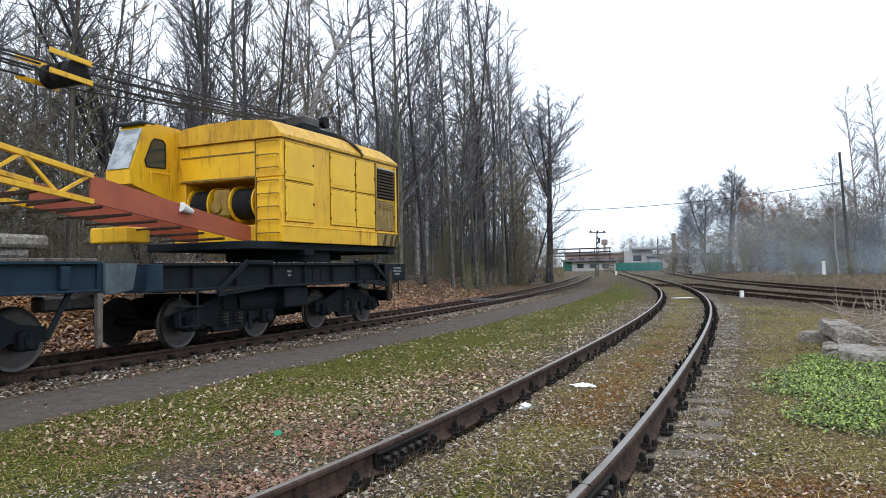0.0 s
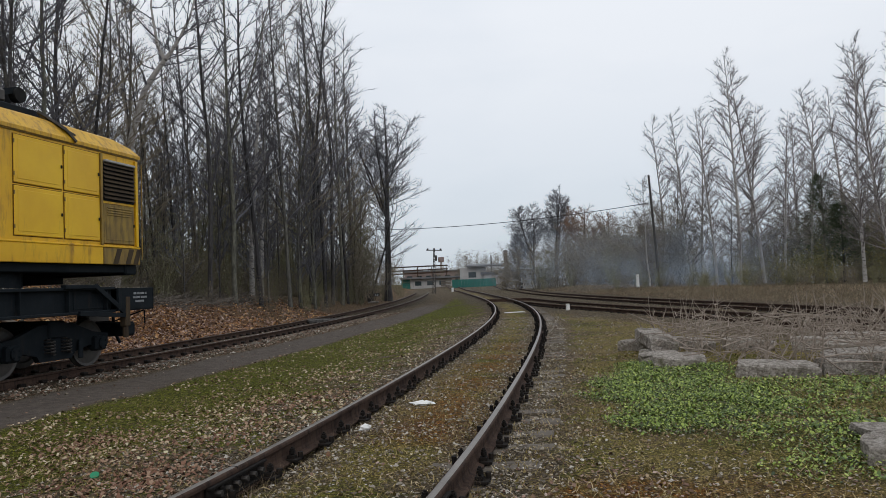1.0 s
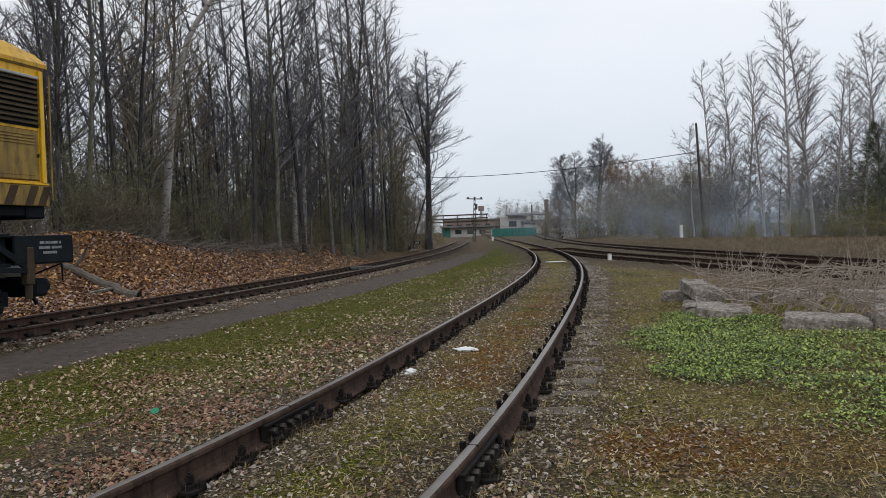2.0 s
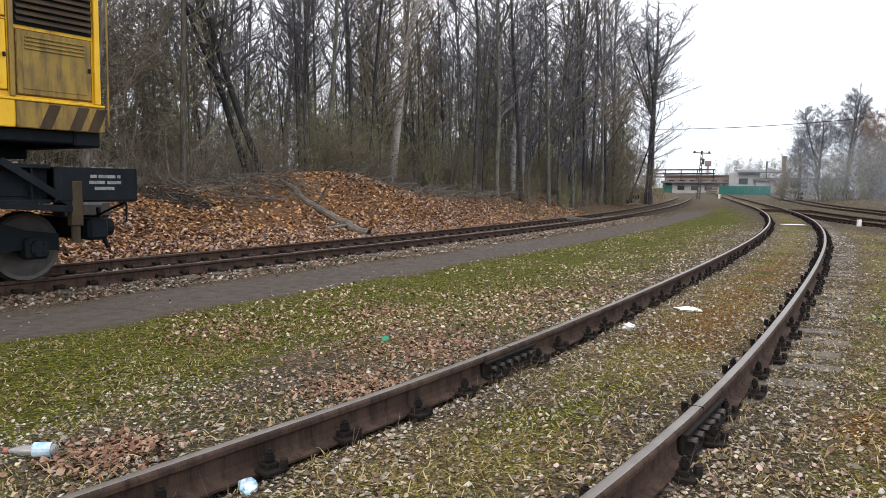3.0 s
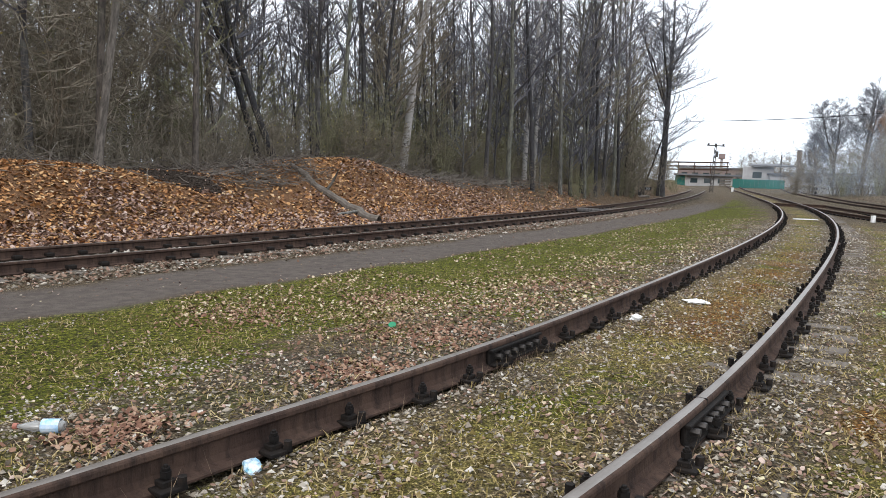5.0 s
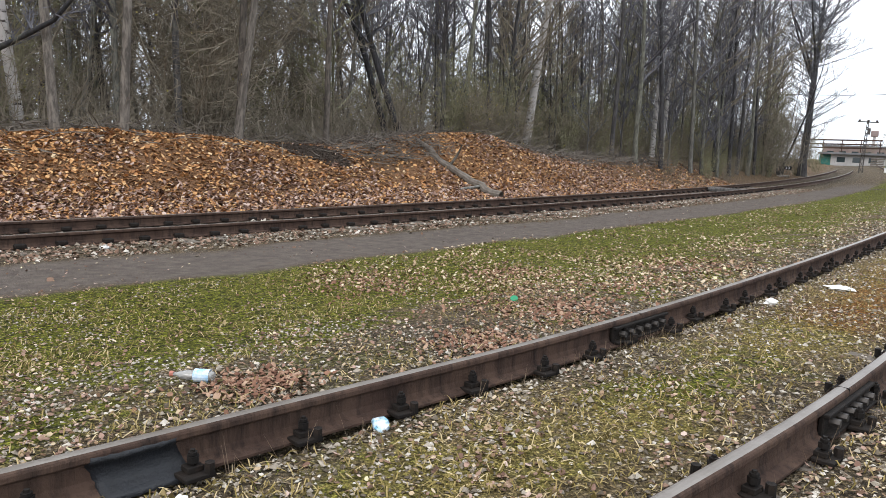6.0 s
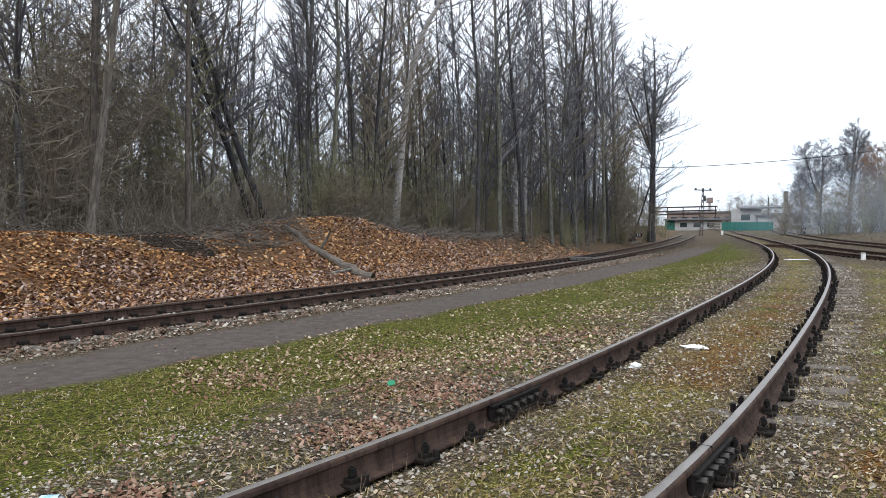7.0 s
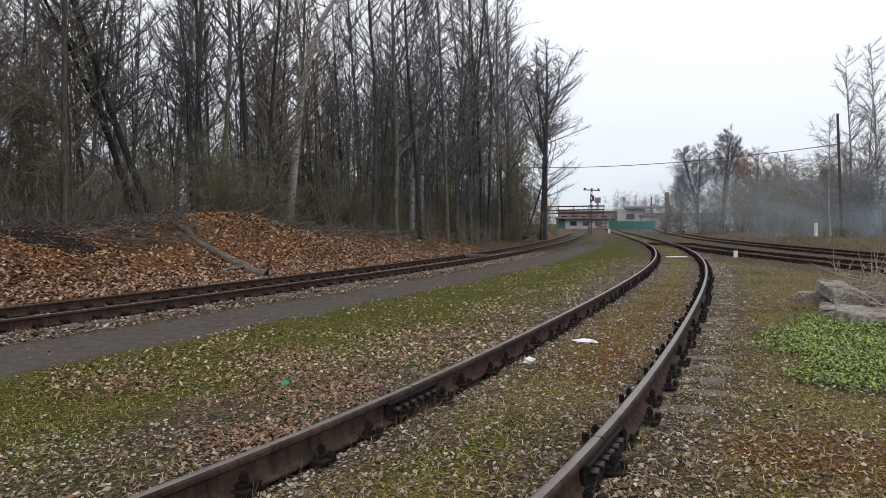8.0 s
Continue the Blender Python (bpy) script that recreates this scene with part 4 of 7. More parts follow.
    part("windscreen", ws, M_HAZY_GLASS, cab, "dusty sloping windscreen")
    part("visor", Soup().box(-2.12, -1.34, -7.12, -6.7, 4.80, 4.87, 0.03), M_PALE, cab)
    hr = Soup().tube((-1.30, -6.9, 3.45), (-1.30, -6.9, 3.72), 0.016, n=6).tube((-1.30, -6.9, 3.72), (-1.30, -6.3, 3.72), 0.016, n=6).tube((-1.30, -6.3, 3.72), (-1.30, -6.3, 3.4), 0.016, n=6)
    part("grab_rail", hr, M_YELLOW, cab)
    # boom
    bo = new("boom")
    bo.parent = cr
    p_root, sl = (-6.1, 2.29), 0.145

    def bz(y):
        return p_root[1] + (p_root[0] - y) * sl

    for sx in (-1, 1):
        part("boom_foot", Soup().prism([(-6.05, 2.10), (-6.05, 2.46), (-10.25, bz(-10.25) + 0.25), (-10.25, bz(-10.25) - 0.22)], sx * 0.75 - 0.02, sx * 0.75 + 0.02), M_ORANGE, bo, "orange-red boom foot plate")
        ch = Soup()
        ch.beam((sx * 0.75, -10.2, bz(-10.2) + 0.24), (sx * 0.75, -22, bz(-22) + 0.55), 0.09, 0.09)
        ch.beam((sx * 0.75, -10.2, bz(-10.2) - 0.20), (sx * 0.75, -22, bz(-22) - 0.42), 0.09, 0.09)
        part("chord", ch, M_YELLOW, bo)
        y, k = -10.25, 0
        while y > -21.5:
            tt, bb = bz(y) + 0.24 + 0.026 * (-10.2 - y), bz(y) - 0.20 - 0.0186 * (-10.2 - y)
            y2 = y - 0.62
            t2, b2 = bz(y2) + 0.24 + 0.026 * (-10.2 - y2), bz(y2) - 0.20 - 0.0186 * (-10.2 - y2)
            part("lacing_bar", Soup().beam((sx * 0.75, y, bb if k % 2 else tt), (sx * 0.75, y2, t2 if k % 2 else b2), 0.05, 0.055), M_YELLOW, bo)
            y, k = y2, k + 1
    for y in np.arange(-6.6, -21.5, -0.62):
        lo = bz(y) - 0.20 - 0.0186 * max(0, -10.2 - y)
        part("cross_bar", Soup().beam((-0.75, y, lo), (0.75, y - 0.31, lo), 0.05, 0.05).beam((0.75, y - 0.31, lo), (-0.75, y - 0.62, lo - 0.03), 0.04, 0.04), M_RUST, bo)
    part("work_lamp", Soup().tube((0.81, -7.9, 2.66), (0.81, -8.2, 2.74), 0.05, 0.10, n=10), M_WHITE, bo, "pale lamp housing")
    # front counter box
    part("tool_box", Soup().box(-1.2, -0.2, -8.62, -8.0, 2.06, 2.38, 0.03), M_YELLOW, cr, "yellow box below the boom")
    # A-frame on the roof
    af = Soup().box(-0.75, 0.95, -4.3, -2.5, 4.86, 5.06, 0.02)
    for sx in (-0.7, 0.85):
        af.beam((sx, -4.6, 4.9), (sx * 0.9, -3.0, 5.42), 0.1, 0.12)
    rs = part("roof_frame", af, M_BLACK, cr, "dark steel frame on the roof")
    for sx in (-0.5, 0.0, 0.5, 0.8):
        part("sheave", Soup().tube((sx - 0.07, -3.05, 5.30), (sx + 0.07, -3.05, 5.30), 0.14, n=20), M_RUBBER, rs, "black rope sheave")
    part("roof_winch", Soup().box(-0.2, 0.9, -4.1, -3.4, 5.05, 5.34, 0.06), M_STEEL, rs)
    part("roof_strap", Soup().beam((1.15, -2.95, 4.98), (1.50, -2.62, 4.66), 0.17, 0.05).beam((1.50, -2.62, 4.66), (1.62, -2.50, 4.44), 0.15, 0.04).beam((1.0, -2.7, 4.96), (1.52, -2.40, 4.60), 0.07, 0.04), M_STEEL, cr)
    # floating sheave block and ropes
    bl = new("pulley_block")
    bl.parent = cr
    for sx in (-0.28, 0.0, 0.28):
        part("sheave", Soup().tube((sx - 0.08, -10.15, 4.98), (sx + 0.08, -10.15, 4.98), 0.22, n=18), M_RUBBER, bl)
    for z in (5.16, 4.82):
        for sx in (-0.42, 0.42):
            part("side_plate", Soup().beam((sx, -9.9, z), (sx, -10.75, z + 0.05), 0.03, 0.09), M_YELLOW, bl)
    for i in range(8):
        x = -0.45 + 0.13 * i
        zz = 4.86 + 0.05 * (i % 4) + (0.1 if i % 2 else 0)
        s, pts = Soup(), [(x * 1.05 + 0.1, -3.05 - 7.0 * k / 8, 5.46 - 0.09 * (i % 3) + (zz - 5.46 + 0.09 * (i % 3)) * k / 8 - 0.06 * math.sin(math.pi * k / 8)) for k in range(9)]
        for k in range(8):
            s.tube(pts[k], pts[k + 1], 0.018, n=5, caps=False)
        part("hoist_rope", s, M_ROPE, cr)
    for i in range(5):
        x = -0.4 + 0.2 * i
        s, pts = Soup(), [(x, -10.6 - 11.3 * k / 6, 4.90 + 0.08 * (i % 3) + 0.20 * k / 6) for k in range(7)]
        for k in range(6):
            s.tube(pts[k], pts[k + 1], 0.022, n=5, caps=False)
        part("pendant_rope", s, M_ROPE, cr)
    return cr, wheels


CRANE, CRANE_WHEELS = build_crane()


def build_flatcar():
    fc = thing("flat_wagon", "dark blue flat wagon coupled ahead of the crane, carrying concrete blocks", "flat wagon")
    for sx in (-1, 1):
        s = Soup().prism([(-24.0, 1.16), (-10.7, 1.16), (-10.7, 1.65), (-24.0, 1.65)], sx * 1.36 - 0.05, sx * 1.36 + 0.05)
        sill = part("side_sill", s, M_BLUE, fc)
        for z in (1.605, 1.163):
            part("flange", Soup().box(1.41 * sx if sx > 0 else 1.51 * sx, 1.51 * sx if sx > 0 else 1.41 * sx, -24.0, -10.7, z, z + 0.045, 0.006), M_BLUE, sill)
        for k in range(9):
            part("stake_pocket", Soup().box(1.412 * sx if sx > 0 else 1.50 * sx, 1.50 * sx if sx > 0 else 1.412 * sx, -23.4 + k * 1.5, -23.24 + k * 1.5, 1.22, 1.58, 0.01), M_BLUE, sill)
    for y in (-10.72, -24.1):
        part("headstock", Soup().box(-1.45, 1.45, y, y + 0.12, 1.16, 1.65, 0.01), M_BLUE, fc)
    part("floor_frame", Soup().box(-1.3, 1.3, -23.9, -10.8, 1.4, 1.6, 0.02), M_BLACK, fc)
    for i in range(44):
        part("deck_plank", Soup().box(-1.42, 1.42, -24.0 + i * 0.303, -23.71 + i * 0.303, 1.652, 1.70, 0.008), M_SLEEPER, fc)
    part("corner_gusset", Soup().prism([(-10.6, 1.62), (-9.95, 1.62), (-10.05, 1.18), (-10.45, 1.12), (-10.6, 1.12)], 1.38, 1.50), M_PALE, fc, "scuffed pale grey corner plate")
    part("post", Soup().box(1.40, 1.50, -10.75, -10.65, 0.3, 1.15, 0.01), M_SLEEPER, fc)
    for sx in (-1, 1):
        part("buffer_beam_leg", Soup().beam((sx * 1.42, -11.2, 1.18), (sx * 1.42, -11.6, 0.5), 0.05, 0.08), M_BLACK, fc)
    part("coupler", Soup().box(-0.16, 0.16, -10.7, -10.12, 0.82, 1.08, 0.04), M_STEEL, fc)
    part("air_tank", Soup().tube((0.8, -14.6, 0.85), (0.8, -13.4, 0.85), 0.22, n=16), M_BLACK, fc)
    for yc in (-12.6, -22.0):
        bogie(fc, yc, 0.93)
    ws = [wheelset(fc, y) for y in (-11.67, -13.53, -21.07, -22.93)]
    return fc, ws


FLATCAR, FLATCAR_WHEELS = build_flatcar()
SLABS = []
for x0, x1, y0, y1, z0, z1 in ((0.2, 1.2, -13.2, -11.35, 1.862, 2.06), (0.3, 1.1, -13.0, -11.6, 1.70, 1.86), (-0.9, 0.0, -13.1, -11.5, 1.70, 2.1)):
    SLABS.append(single("concrete_block", Soup().box(x0, x1, y0, y1, z0, z1, 0.05), M_CONCRETE, "rough grey concrete block stacked on the flat wagon", "concrete block", group="blocks on the wagon"))


def crane_pose(s_rear):
    """Where the consist stands when the platform's rear end is that far along the track."""
    ry = 14.0 + s_rear * 0.915

    def on(y):
        return Vector((crane_x(y), y, 0.0))
    a, c = on(ry - 1.9), on(ry - 7.0)
    ang = math.atan2((a - c).y, (a - c).x) - math.pi / 2
    mid = (a + c) / 2
    m = Matrix.Translation(mid) @ Matrix.Rotation(ang, 4, "Z")
    return m @ pose(0, 5.19, 0.0)


S_ROWS = [(0.0, 8.25), (0.5, 6.18), (1.0, 4.05), (1.5, 2.05), (2.0, 0.08), (2.5, -1.87), (3.0, -3.8), (3.5, -5.69), (4.0, -7.55), (4.5, -9.4),
          (5.0, -11.2), (5.5, -13.0), (6.0, -14.8), (6.5, -16.5), (7.0, -18.2), (7.5, -19.9), (8.0, -21.5)]


def motions():
    for ob in (CRANE, FLATCAR, *SLABS):
        walk(ob, [(t, crane_pose(s)) for t, s in S_ROWS])
    for ob, m in SMOKE:
        walk(ob, [(0.0, m), (8.0, pose(-1.2, 0.3, 0.15) @ m)])
    fine = []
    for (t0, s0), (t1, s1) in zip(S_ROWS, S_ROWS[1:]):
        fine += [(t0 + (t1 - t0) * k / 5, s0 + (s1 - s0) * k / 5) for k in range(5)]
    fine.append(S_ROWS[-1])
    for w in CRANE_WHEELS + FLATCAR_WHEELS:
        base = w.matrix_basis.copy()
        walk(w, [(t, base @ pose(0, 0, 0, math.degrees((8.25 - s) / 0.475) % 360, 0, 0)) for t, s in fine])


# ---- trees ----
def limb_rings(pts, radii, sides):
    """A tapered tube along points, as vertices and faces."""
    vs, fs = [], []
    n = len(pts)
    for i in range(n):
        ax = (pts[min(i + 1, n - 1)] - pts[max(i - 1, 0)]).normalized()
        u = ax.cross(Vector((0.3, 1, 0.2))).normalized()
        w = ax.cross(u)
        for k in range(sides):
            a = 2 * math.pi * k / sides
            vs.append(pts[i] + u * (radii[i] * math.cos(a)) + w * (radii[i] * math.sin(a)))
    for i in range(n - 1):
        for k in range(sides):
            j = (k + 1) % sides
            fs.append((i * sides + k, i * sides + j, (i + 1) * sides + j, (i + 1) * sides + k))
    return vs, fs


def spike(pts, r=0.011):
    """A thin branch that ends in a point."""
    vs, _ = limb_rings([pts[0], pts[1]], [r, r * 0.7], 3)
    return vs + [pts[-1]], [(0, 1, 4, 3), (1, 2, 5, 4), (2, 0, 3, 5), (3, 4, 6), (4, 5, 6), (5, 3, 6)]


def wander(rnd, p, d, length, steps, bend, lift):
    pts = [p.copy()]
    d = d.normalized()
    for _ in range(steps):
        d = (d + Vector((rnd.gauss(0, bend), rnd.gauss(0, bend), rnd.gauss(0, bend) + lift))).normalized()
        p = p + d * (length / steps)
        pts.append(p.copy())
    return pts


def bend_at(way_points, f):
    """The place at share f along a few bends."""
    k = f * (len(way_points) - 1)
    i = min(int(k), len(way_points) - 2)
    return Vector(way_points[i]).lerp(Vector(way_points[i + 1]), k - i)


def grow_tree(seed, height, r0, first, spread, up, limbs, sub, twigs, lean=(0, 0), bend=0.05, droop=0.0, fork=0, twig_len=0.55, leaves=0, thick=0.009, lift=0.05, tw=0.010, wob=0.09, fan=0.5, tf=0.45, sr=0.017, out=0.45, spine=None, arm=None, clump=0.0, fork_at=(3, 5), limb_r=0.75):
    """Trunk, limbs, branches and twigs. first: where the lowest limb leaves, as a share of the height."""
    rnd = random.Random(seed)
    trunk, crown, leaf = Soup(), Soup(), []
    steps = 12
    if spine:
        base = [bend_at(spine, i / steps) for i in range(steps + 1)]
    else:
        base = wander(rnd, Vector((0, 0, -0.25)), Vector((lean[0], lean[1], 1)), height, steps, bend, 0.06)
    rad = [r0 * (1 - i / steps) ** 0.85 + 0.012 for i in range(steps + 1)]
    rad[0] = r0 * 1.35
    trunk.add(*limb_rings(base, rad, 8))
    axes = [(base, rad, first)]
    if arm:
        pts = [bend_at(arm, i / 6) for i in range(7)]
        rr = [r0 * 0.5 * (1 - i / 6) + 0.012 for i in range(7)]
        trunk.add(*limb_rings(pts, rr, 7))
        axes.append((pts, rr, 0.15))
    for _ in range(fork):
        i = rnd.randint(*fork_at)
        a = rnd.uniform(0, 6.28)
        pts = wander(rnd, base[i], Vector((out * math.cos(a), out * math.sin(a), 1)), height * (1 - i / steps) * 0.95, 9, 0.06, 0.08)
        rr = [rad[i] * limb_r * (1 - k / 9) ** 0.9 + 0.012 for k in range(10)]
        trunk.add(*limb_rings(pts, rr, 7))
        axes.append((pts, rr, 0.1))

    def twig(p, d, ln, r):
        q = p + d.normalized() * ln + Vector((0, 0, -droop * ln))
        u = d.cross(Vector((0.2, 0.4, 1))).normalized() * r
        w = d.cross(u).normalized() * r
        a = rnd.random()
        u = u * math.cos(a * 6.28) + w * math.sin(a * 6.28)
        crown.add([p + u, p - u, q], [(0, 1, 2)])
        if leaves and rnd.random() < leaves:
            c = q + Vector((rnd.gauss(0, 0.05), rnd.gauss(0, 0.05), rnd.gauss(0, 0.05)))
            e1 = Vector((rnd.gauss(0, 1), rnd.gauss(0, 1), rnd.gauss(0, 1))).normalized() * 0.045
            e2 = Vector((rnd.gauss(0, 1), rnd.gauss(0, 1), rnd.gauss(0, 1))).normalized() * 0.035
            leaf.append([c - e1, c + e2, c + e1, c - e2])

    for _ in range(420 if clump else 0):
        c = Vector((rnd.gauss(0, 0.75), rnd.gauss(0, 0.75), clump + rnd.gauss(0, 0.8)))
        e1 = Vector((rnd.gauss(0, 1), rnd.gauss(0, 1), rnd.gauss(0, 1))).normalized() * 0.10
        e2 = Vector((rnd.gauss(0, 1), rnd.gauss(0, 1), rnd.gauss(0, 1))).normalized() * 0.05
        leaf.append([c - e1, c + e2, c + e1, c - e2])
    for ai, (pts, rr, f0) in enumerate(axes):
        n = len(pts) - 1
        for k in range(limbs if ai == 0 else limbs // 2):
            f = f0 + (0.97 - f0) * ((k + rnd.random()) / (limbs if ai == 0 else limbs // 2))
            i = min(int(f * n), n - 1)
            p = pts[i].lerp(pts[i + 1], f * n - i)
            a = rnd.uniform(0, 6.28)
            ln = height * spread * (1 - (f - f0) / (1.05 - f0)) ** 0.7 * rnd.uniform(0.6, 1.1) + 0.5
            d = Vector((math.cos(a), math.sin(a), up * rnd.uniform(0.5, 1.4)))
            st = 5
            lp = wander(rnd, p, d, ln, st, wob, lift - droop * 0.2)
            lr0 = min(rr[i] * 0.5, 0.010 + ln * thick)
            lr = [lr0 * (1 - j / st) + 0.006 for j in range(st + 1)]
            crown.add(*limb_rings(lp, lr, 3))
            subs = max(2, round(sub * (0.25 + 1.1 * ln / (height * spread + 0.5))))
            for b2 in range(subs):
                g = 0.12 + 0.86 * (b2 + rnd.random()) / subs
                j = min(int(g * st), st - 1)
                bp = lp[j].lerp(lp[j + 1], g * st - j)
                ld = (lp[j + 1] - lp[j]).normalized()
                bd = ld + Vector((rnd.gauss(0, fan), rnd.gauss(0, fan), rnd.gauss(0.15, fan * 0.7)))
                bl = ln * 0.5 * (1.2 - g) * rnd.uniform(0.7, 1.3) + 0.15
                br = wander(rnd, bp, bd, bl, 2, wob, 0.06 - droop * 0.3)
                crown.add(*spike(br, sr))
                for _ in range(twigs):
                    h = rnd.random() * 1.99
                    tp = br[int(h)].lerp(br[int(h) + 1], h - int(h))
                    td = (br[int(h) + 1] - br[int(h)]).normalized() + Vector((rnd.gauss(0, tf), rnd.gauss(0, tf), rnd.gauss(0.1, tf * 0.8)))
                    twig(tp, td, twig_len * rnd.uniform(0.4, 1.3) * (0.35 + 0.5 * bl), tw)
            for _ in range(twigs):
                h = rnd.random() * (st - 0.01)
                twig(lp[int(h)].lerp(lp[int(h) + 1], h - int(h)), Vector((rnd.gauss(0, 1), rnd.gauss(0, 1), rnd.gauss(0.5, 0.6))), twig_len * 0.6, tw)
    return trunk, crown, leaf


def grow_bush(seed, height, stems, sub, twigs, spread, twig_len=0.4, leaves=0.0, tw=0.007):
    """Many stems from one root, each with side shoots and twigs from low down."""
    rnd = random.Random(seed)
    trunk, crown, leaf = Soup(), Soup(), []
    for k in range(stems):
        a, ln = rnd.uniform(0, 6.28), height * rnd.uniform(0.55, 1.05)
        o = spread * rnd.random()
        p = Vector((0.25 * o * math.cos(a) * height, 0.25 * o * math.sin(a) * height, -0.1))
        sp = wander(rnd, p, Vector((o * math.cos(a), o * math.sin(a), 1)), ln, 5, 0.12, 0.02)
        r = 0.006 + 0.004 * height
        trunk.add(*limb_rings(sp, [r, r * 0.85, r * 0.7, r * 0.5, r * 0.35, 0.004], 3))
        for b2 in range(sub):
            g = 0.12 + 0.86 * (b2 + rnd.random()) / sub
            j = min(int(g * 5), 4)
            bp = sp[j].lerp(sp[j + 1], g * 5 - j)
            a2 = rnd.uniform(0, 6.28)
            br = wander(rnd, bp, Vector((math.cos(a2), math.sin(a2), rnd.uniform(-0.1, 0.9))), height * rnd.uniform(0.1, 0.26) * (1.3 - g), 2, 0.2, 0.03)
            crown.add(*spike(br))
            for _ in range(twigs):
                h = rnd.random() * 1.99
                tp = br[int(h)].lerp(br[int(h) + 1], h - int(h))
                d = Vector((rnd.gauss(0, 1), rnd.gauss(0, 1), rnd.gauss(0.3, 0.7))).normalized()
                q = tp + d * twig_len * rnd.uniform(0.5, 1.3)
                u = d.cross(Vector((rnd.gauss(0, 1), rnd.gauss(0, 1), rnd.gauss(0, 1)))).normalized() * tw
                crown.add([tp + u, tp - u, q], [(0, 1, 2)])
                if rnd.random() < leaves:
                    e1 = Vector((rnd.gauss(0, 1), rnd.gauss(0, 1), rnd.gauss(0, 1))).normalized() * 0.04
                    e2 = d.cross(e1).normalized() * 0.03
                    leaf.append([q - e1, q + e2, q + e1, q - e2])
    return trunk, crown, leaf


def raw_mesh(name, soup, mat):
    me = bpy.data.meshes.new(name)
    me.from_pydata([tuple(p) for p in soup.v], [], soup.f)
    me.materials.append(mat)
    return me


def tree_kind(name, label, category, bark, twig_mat, leaf_mat=None, **kw):
    tr, cw, lf = grow_bush(**kw) if "stems" in kw else grow_tree(**kw)
    t = thing(name, label, category, group="trees of the woodland edge")
    tm = raw_mesh("trunk", tr, bark)
    tm.shade_smooth()
    if "stems" in kw:
        tagged(part("stem_cluster", tm, None, t), kind="stuff")
    else:
        part("trunk", tm, None, t)
    part("crown", raw_mesh("crown", cw, twig_mat), None, t, "fine bare twigs")
    if lf and leaf_mat:
        s = Soup()
        for q in lf:
            s.add(q, [(0, 1, 2, 3)])
        part("late_leaves", raw_mesh("late_leaves", s, leaf_mat), None, t, "few small withered leaves")
    return t


PLACED = {}


def plant(kind, x, y, turn, scale=1.0, tilt=(0, 0)):
    m = pose(x, y, ground_z(x, y), tilt[0], tilt[1], turn)
    if kind not in PLACED:
        PLACED[kind] = True
        kind.matrix_basis = m
        kind.scale = (scale,) * 3
        return kind
    old = kind.scale.copy()
    kind.scale = (scale,) * 3
    c = copy_thing(kind, m)
    kind.scale = old
    return c


W = "tall bare woodland tree with a slim trunk"
TALL = dict(sub=6, twigs=5, bend=0.028, twig_len=0.6, fork=0)
tall_a = tree_kind("bare_tree", W, "tree", M_BARK, M_TWIG, seed=11, height=17.5, r0=0.085, first=0.22, spread=0.18, up=0.95, limbs=36, **TALL)
tall_b = tree_kind("bare_tree", W, "tree", M_BARK, M_TWIG, seed=12, height=19, r0=0.09, first=0.26, spread=0.17, up=1.0, limbs=36, **TALL)
tall_c = tree_kind("bare_tree", "tall bare tree with upright brownish branches", "tree", M_BARK, M_TWIG_RED, seed=13, height=15.5, r0=0.065, first=0.16, spread=0.19, up=0.95, limbs=34, **TALL)
tall_d = tree_kind("bare_tree", "forked bare tree with grey bark", "tree", M_BARK, M_TWIG, seed=14, height=16.5, r0=0.095, first=0.2, spread=0.19, up=0.75, limbs=30, sub=6, twigs=5, fork=1, bend=0.035, twig_len=0.6)
tall_e = tree_kind("bare_tree", "slim bare tree with a pale grey trunk", "tree", M_BARK_PALE, M_TWIG, seed=17, height=16, r0=0.08, first=0.36, spread=0.18, up=0.85, limbs=28, **TALL)
pole_a = tree_kind("sapling", "thin straight bare sapling", "sapling", M_BARK, M_TWIG, seed=15, height=11, r0=0.04, first=0.12, spread=0.17, up=0.85, limbs=24, sub=5, twigs=4, bend=0.035)
pole_b = tree_kind("sapling", "thin bent bare sapling with a greenish stem", "sapling", M_BARK_GREEN, M_TWIG_OLIVE, seed=16, height=9, r0=0.036, first=0.08, spread=0.18, up=0.75, limbs=24, sub=5, twigs=4, bend=0.06)
leaner = tree_kind("leaning_tree", "dark bare tree leaning over the bank with arching limbs", "tree", M_BARK_DARK, M_TWIG, seed=21, height=14.5, r0=0.13, first=0.25, spread=0.22, up=0.5, limbs=26, sub=7, twigs=5, lean=(-0.42, 0.1), bend=0.05, fork=1, thick=0.012, wob=0.11)
birch_a = tree_kind("birch_tree", "bare white-barked birch with fine twigs", "birch", M_BIRCH, M_TWIG_PALE, seed=31, height=17, r0=0.12, first=0.14, spread=0.19, up=0.95, limbs=54, sub=7, twigs=6, bend=0.02, droop=0.14, tw=0.011, twig_len=0.7, sr=0.014)
birch_b = tree_kind("birch_tree", "bare white-barked birch with fine twigs", "birch", M_BIRCH, M_TWIG_PALE, seed=32, height=16, r0=0.11, first=0.1, spread=0.2, up=0.9, limbs=54, sub=7, twigs=6, bend=0.03, droop=0.14, tw=0.011, twig_len=0.7, sr=0.014, leaf_mat=M_RUSSET_LEAF, leaves=0.03)
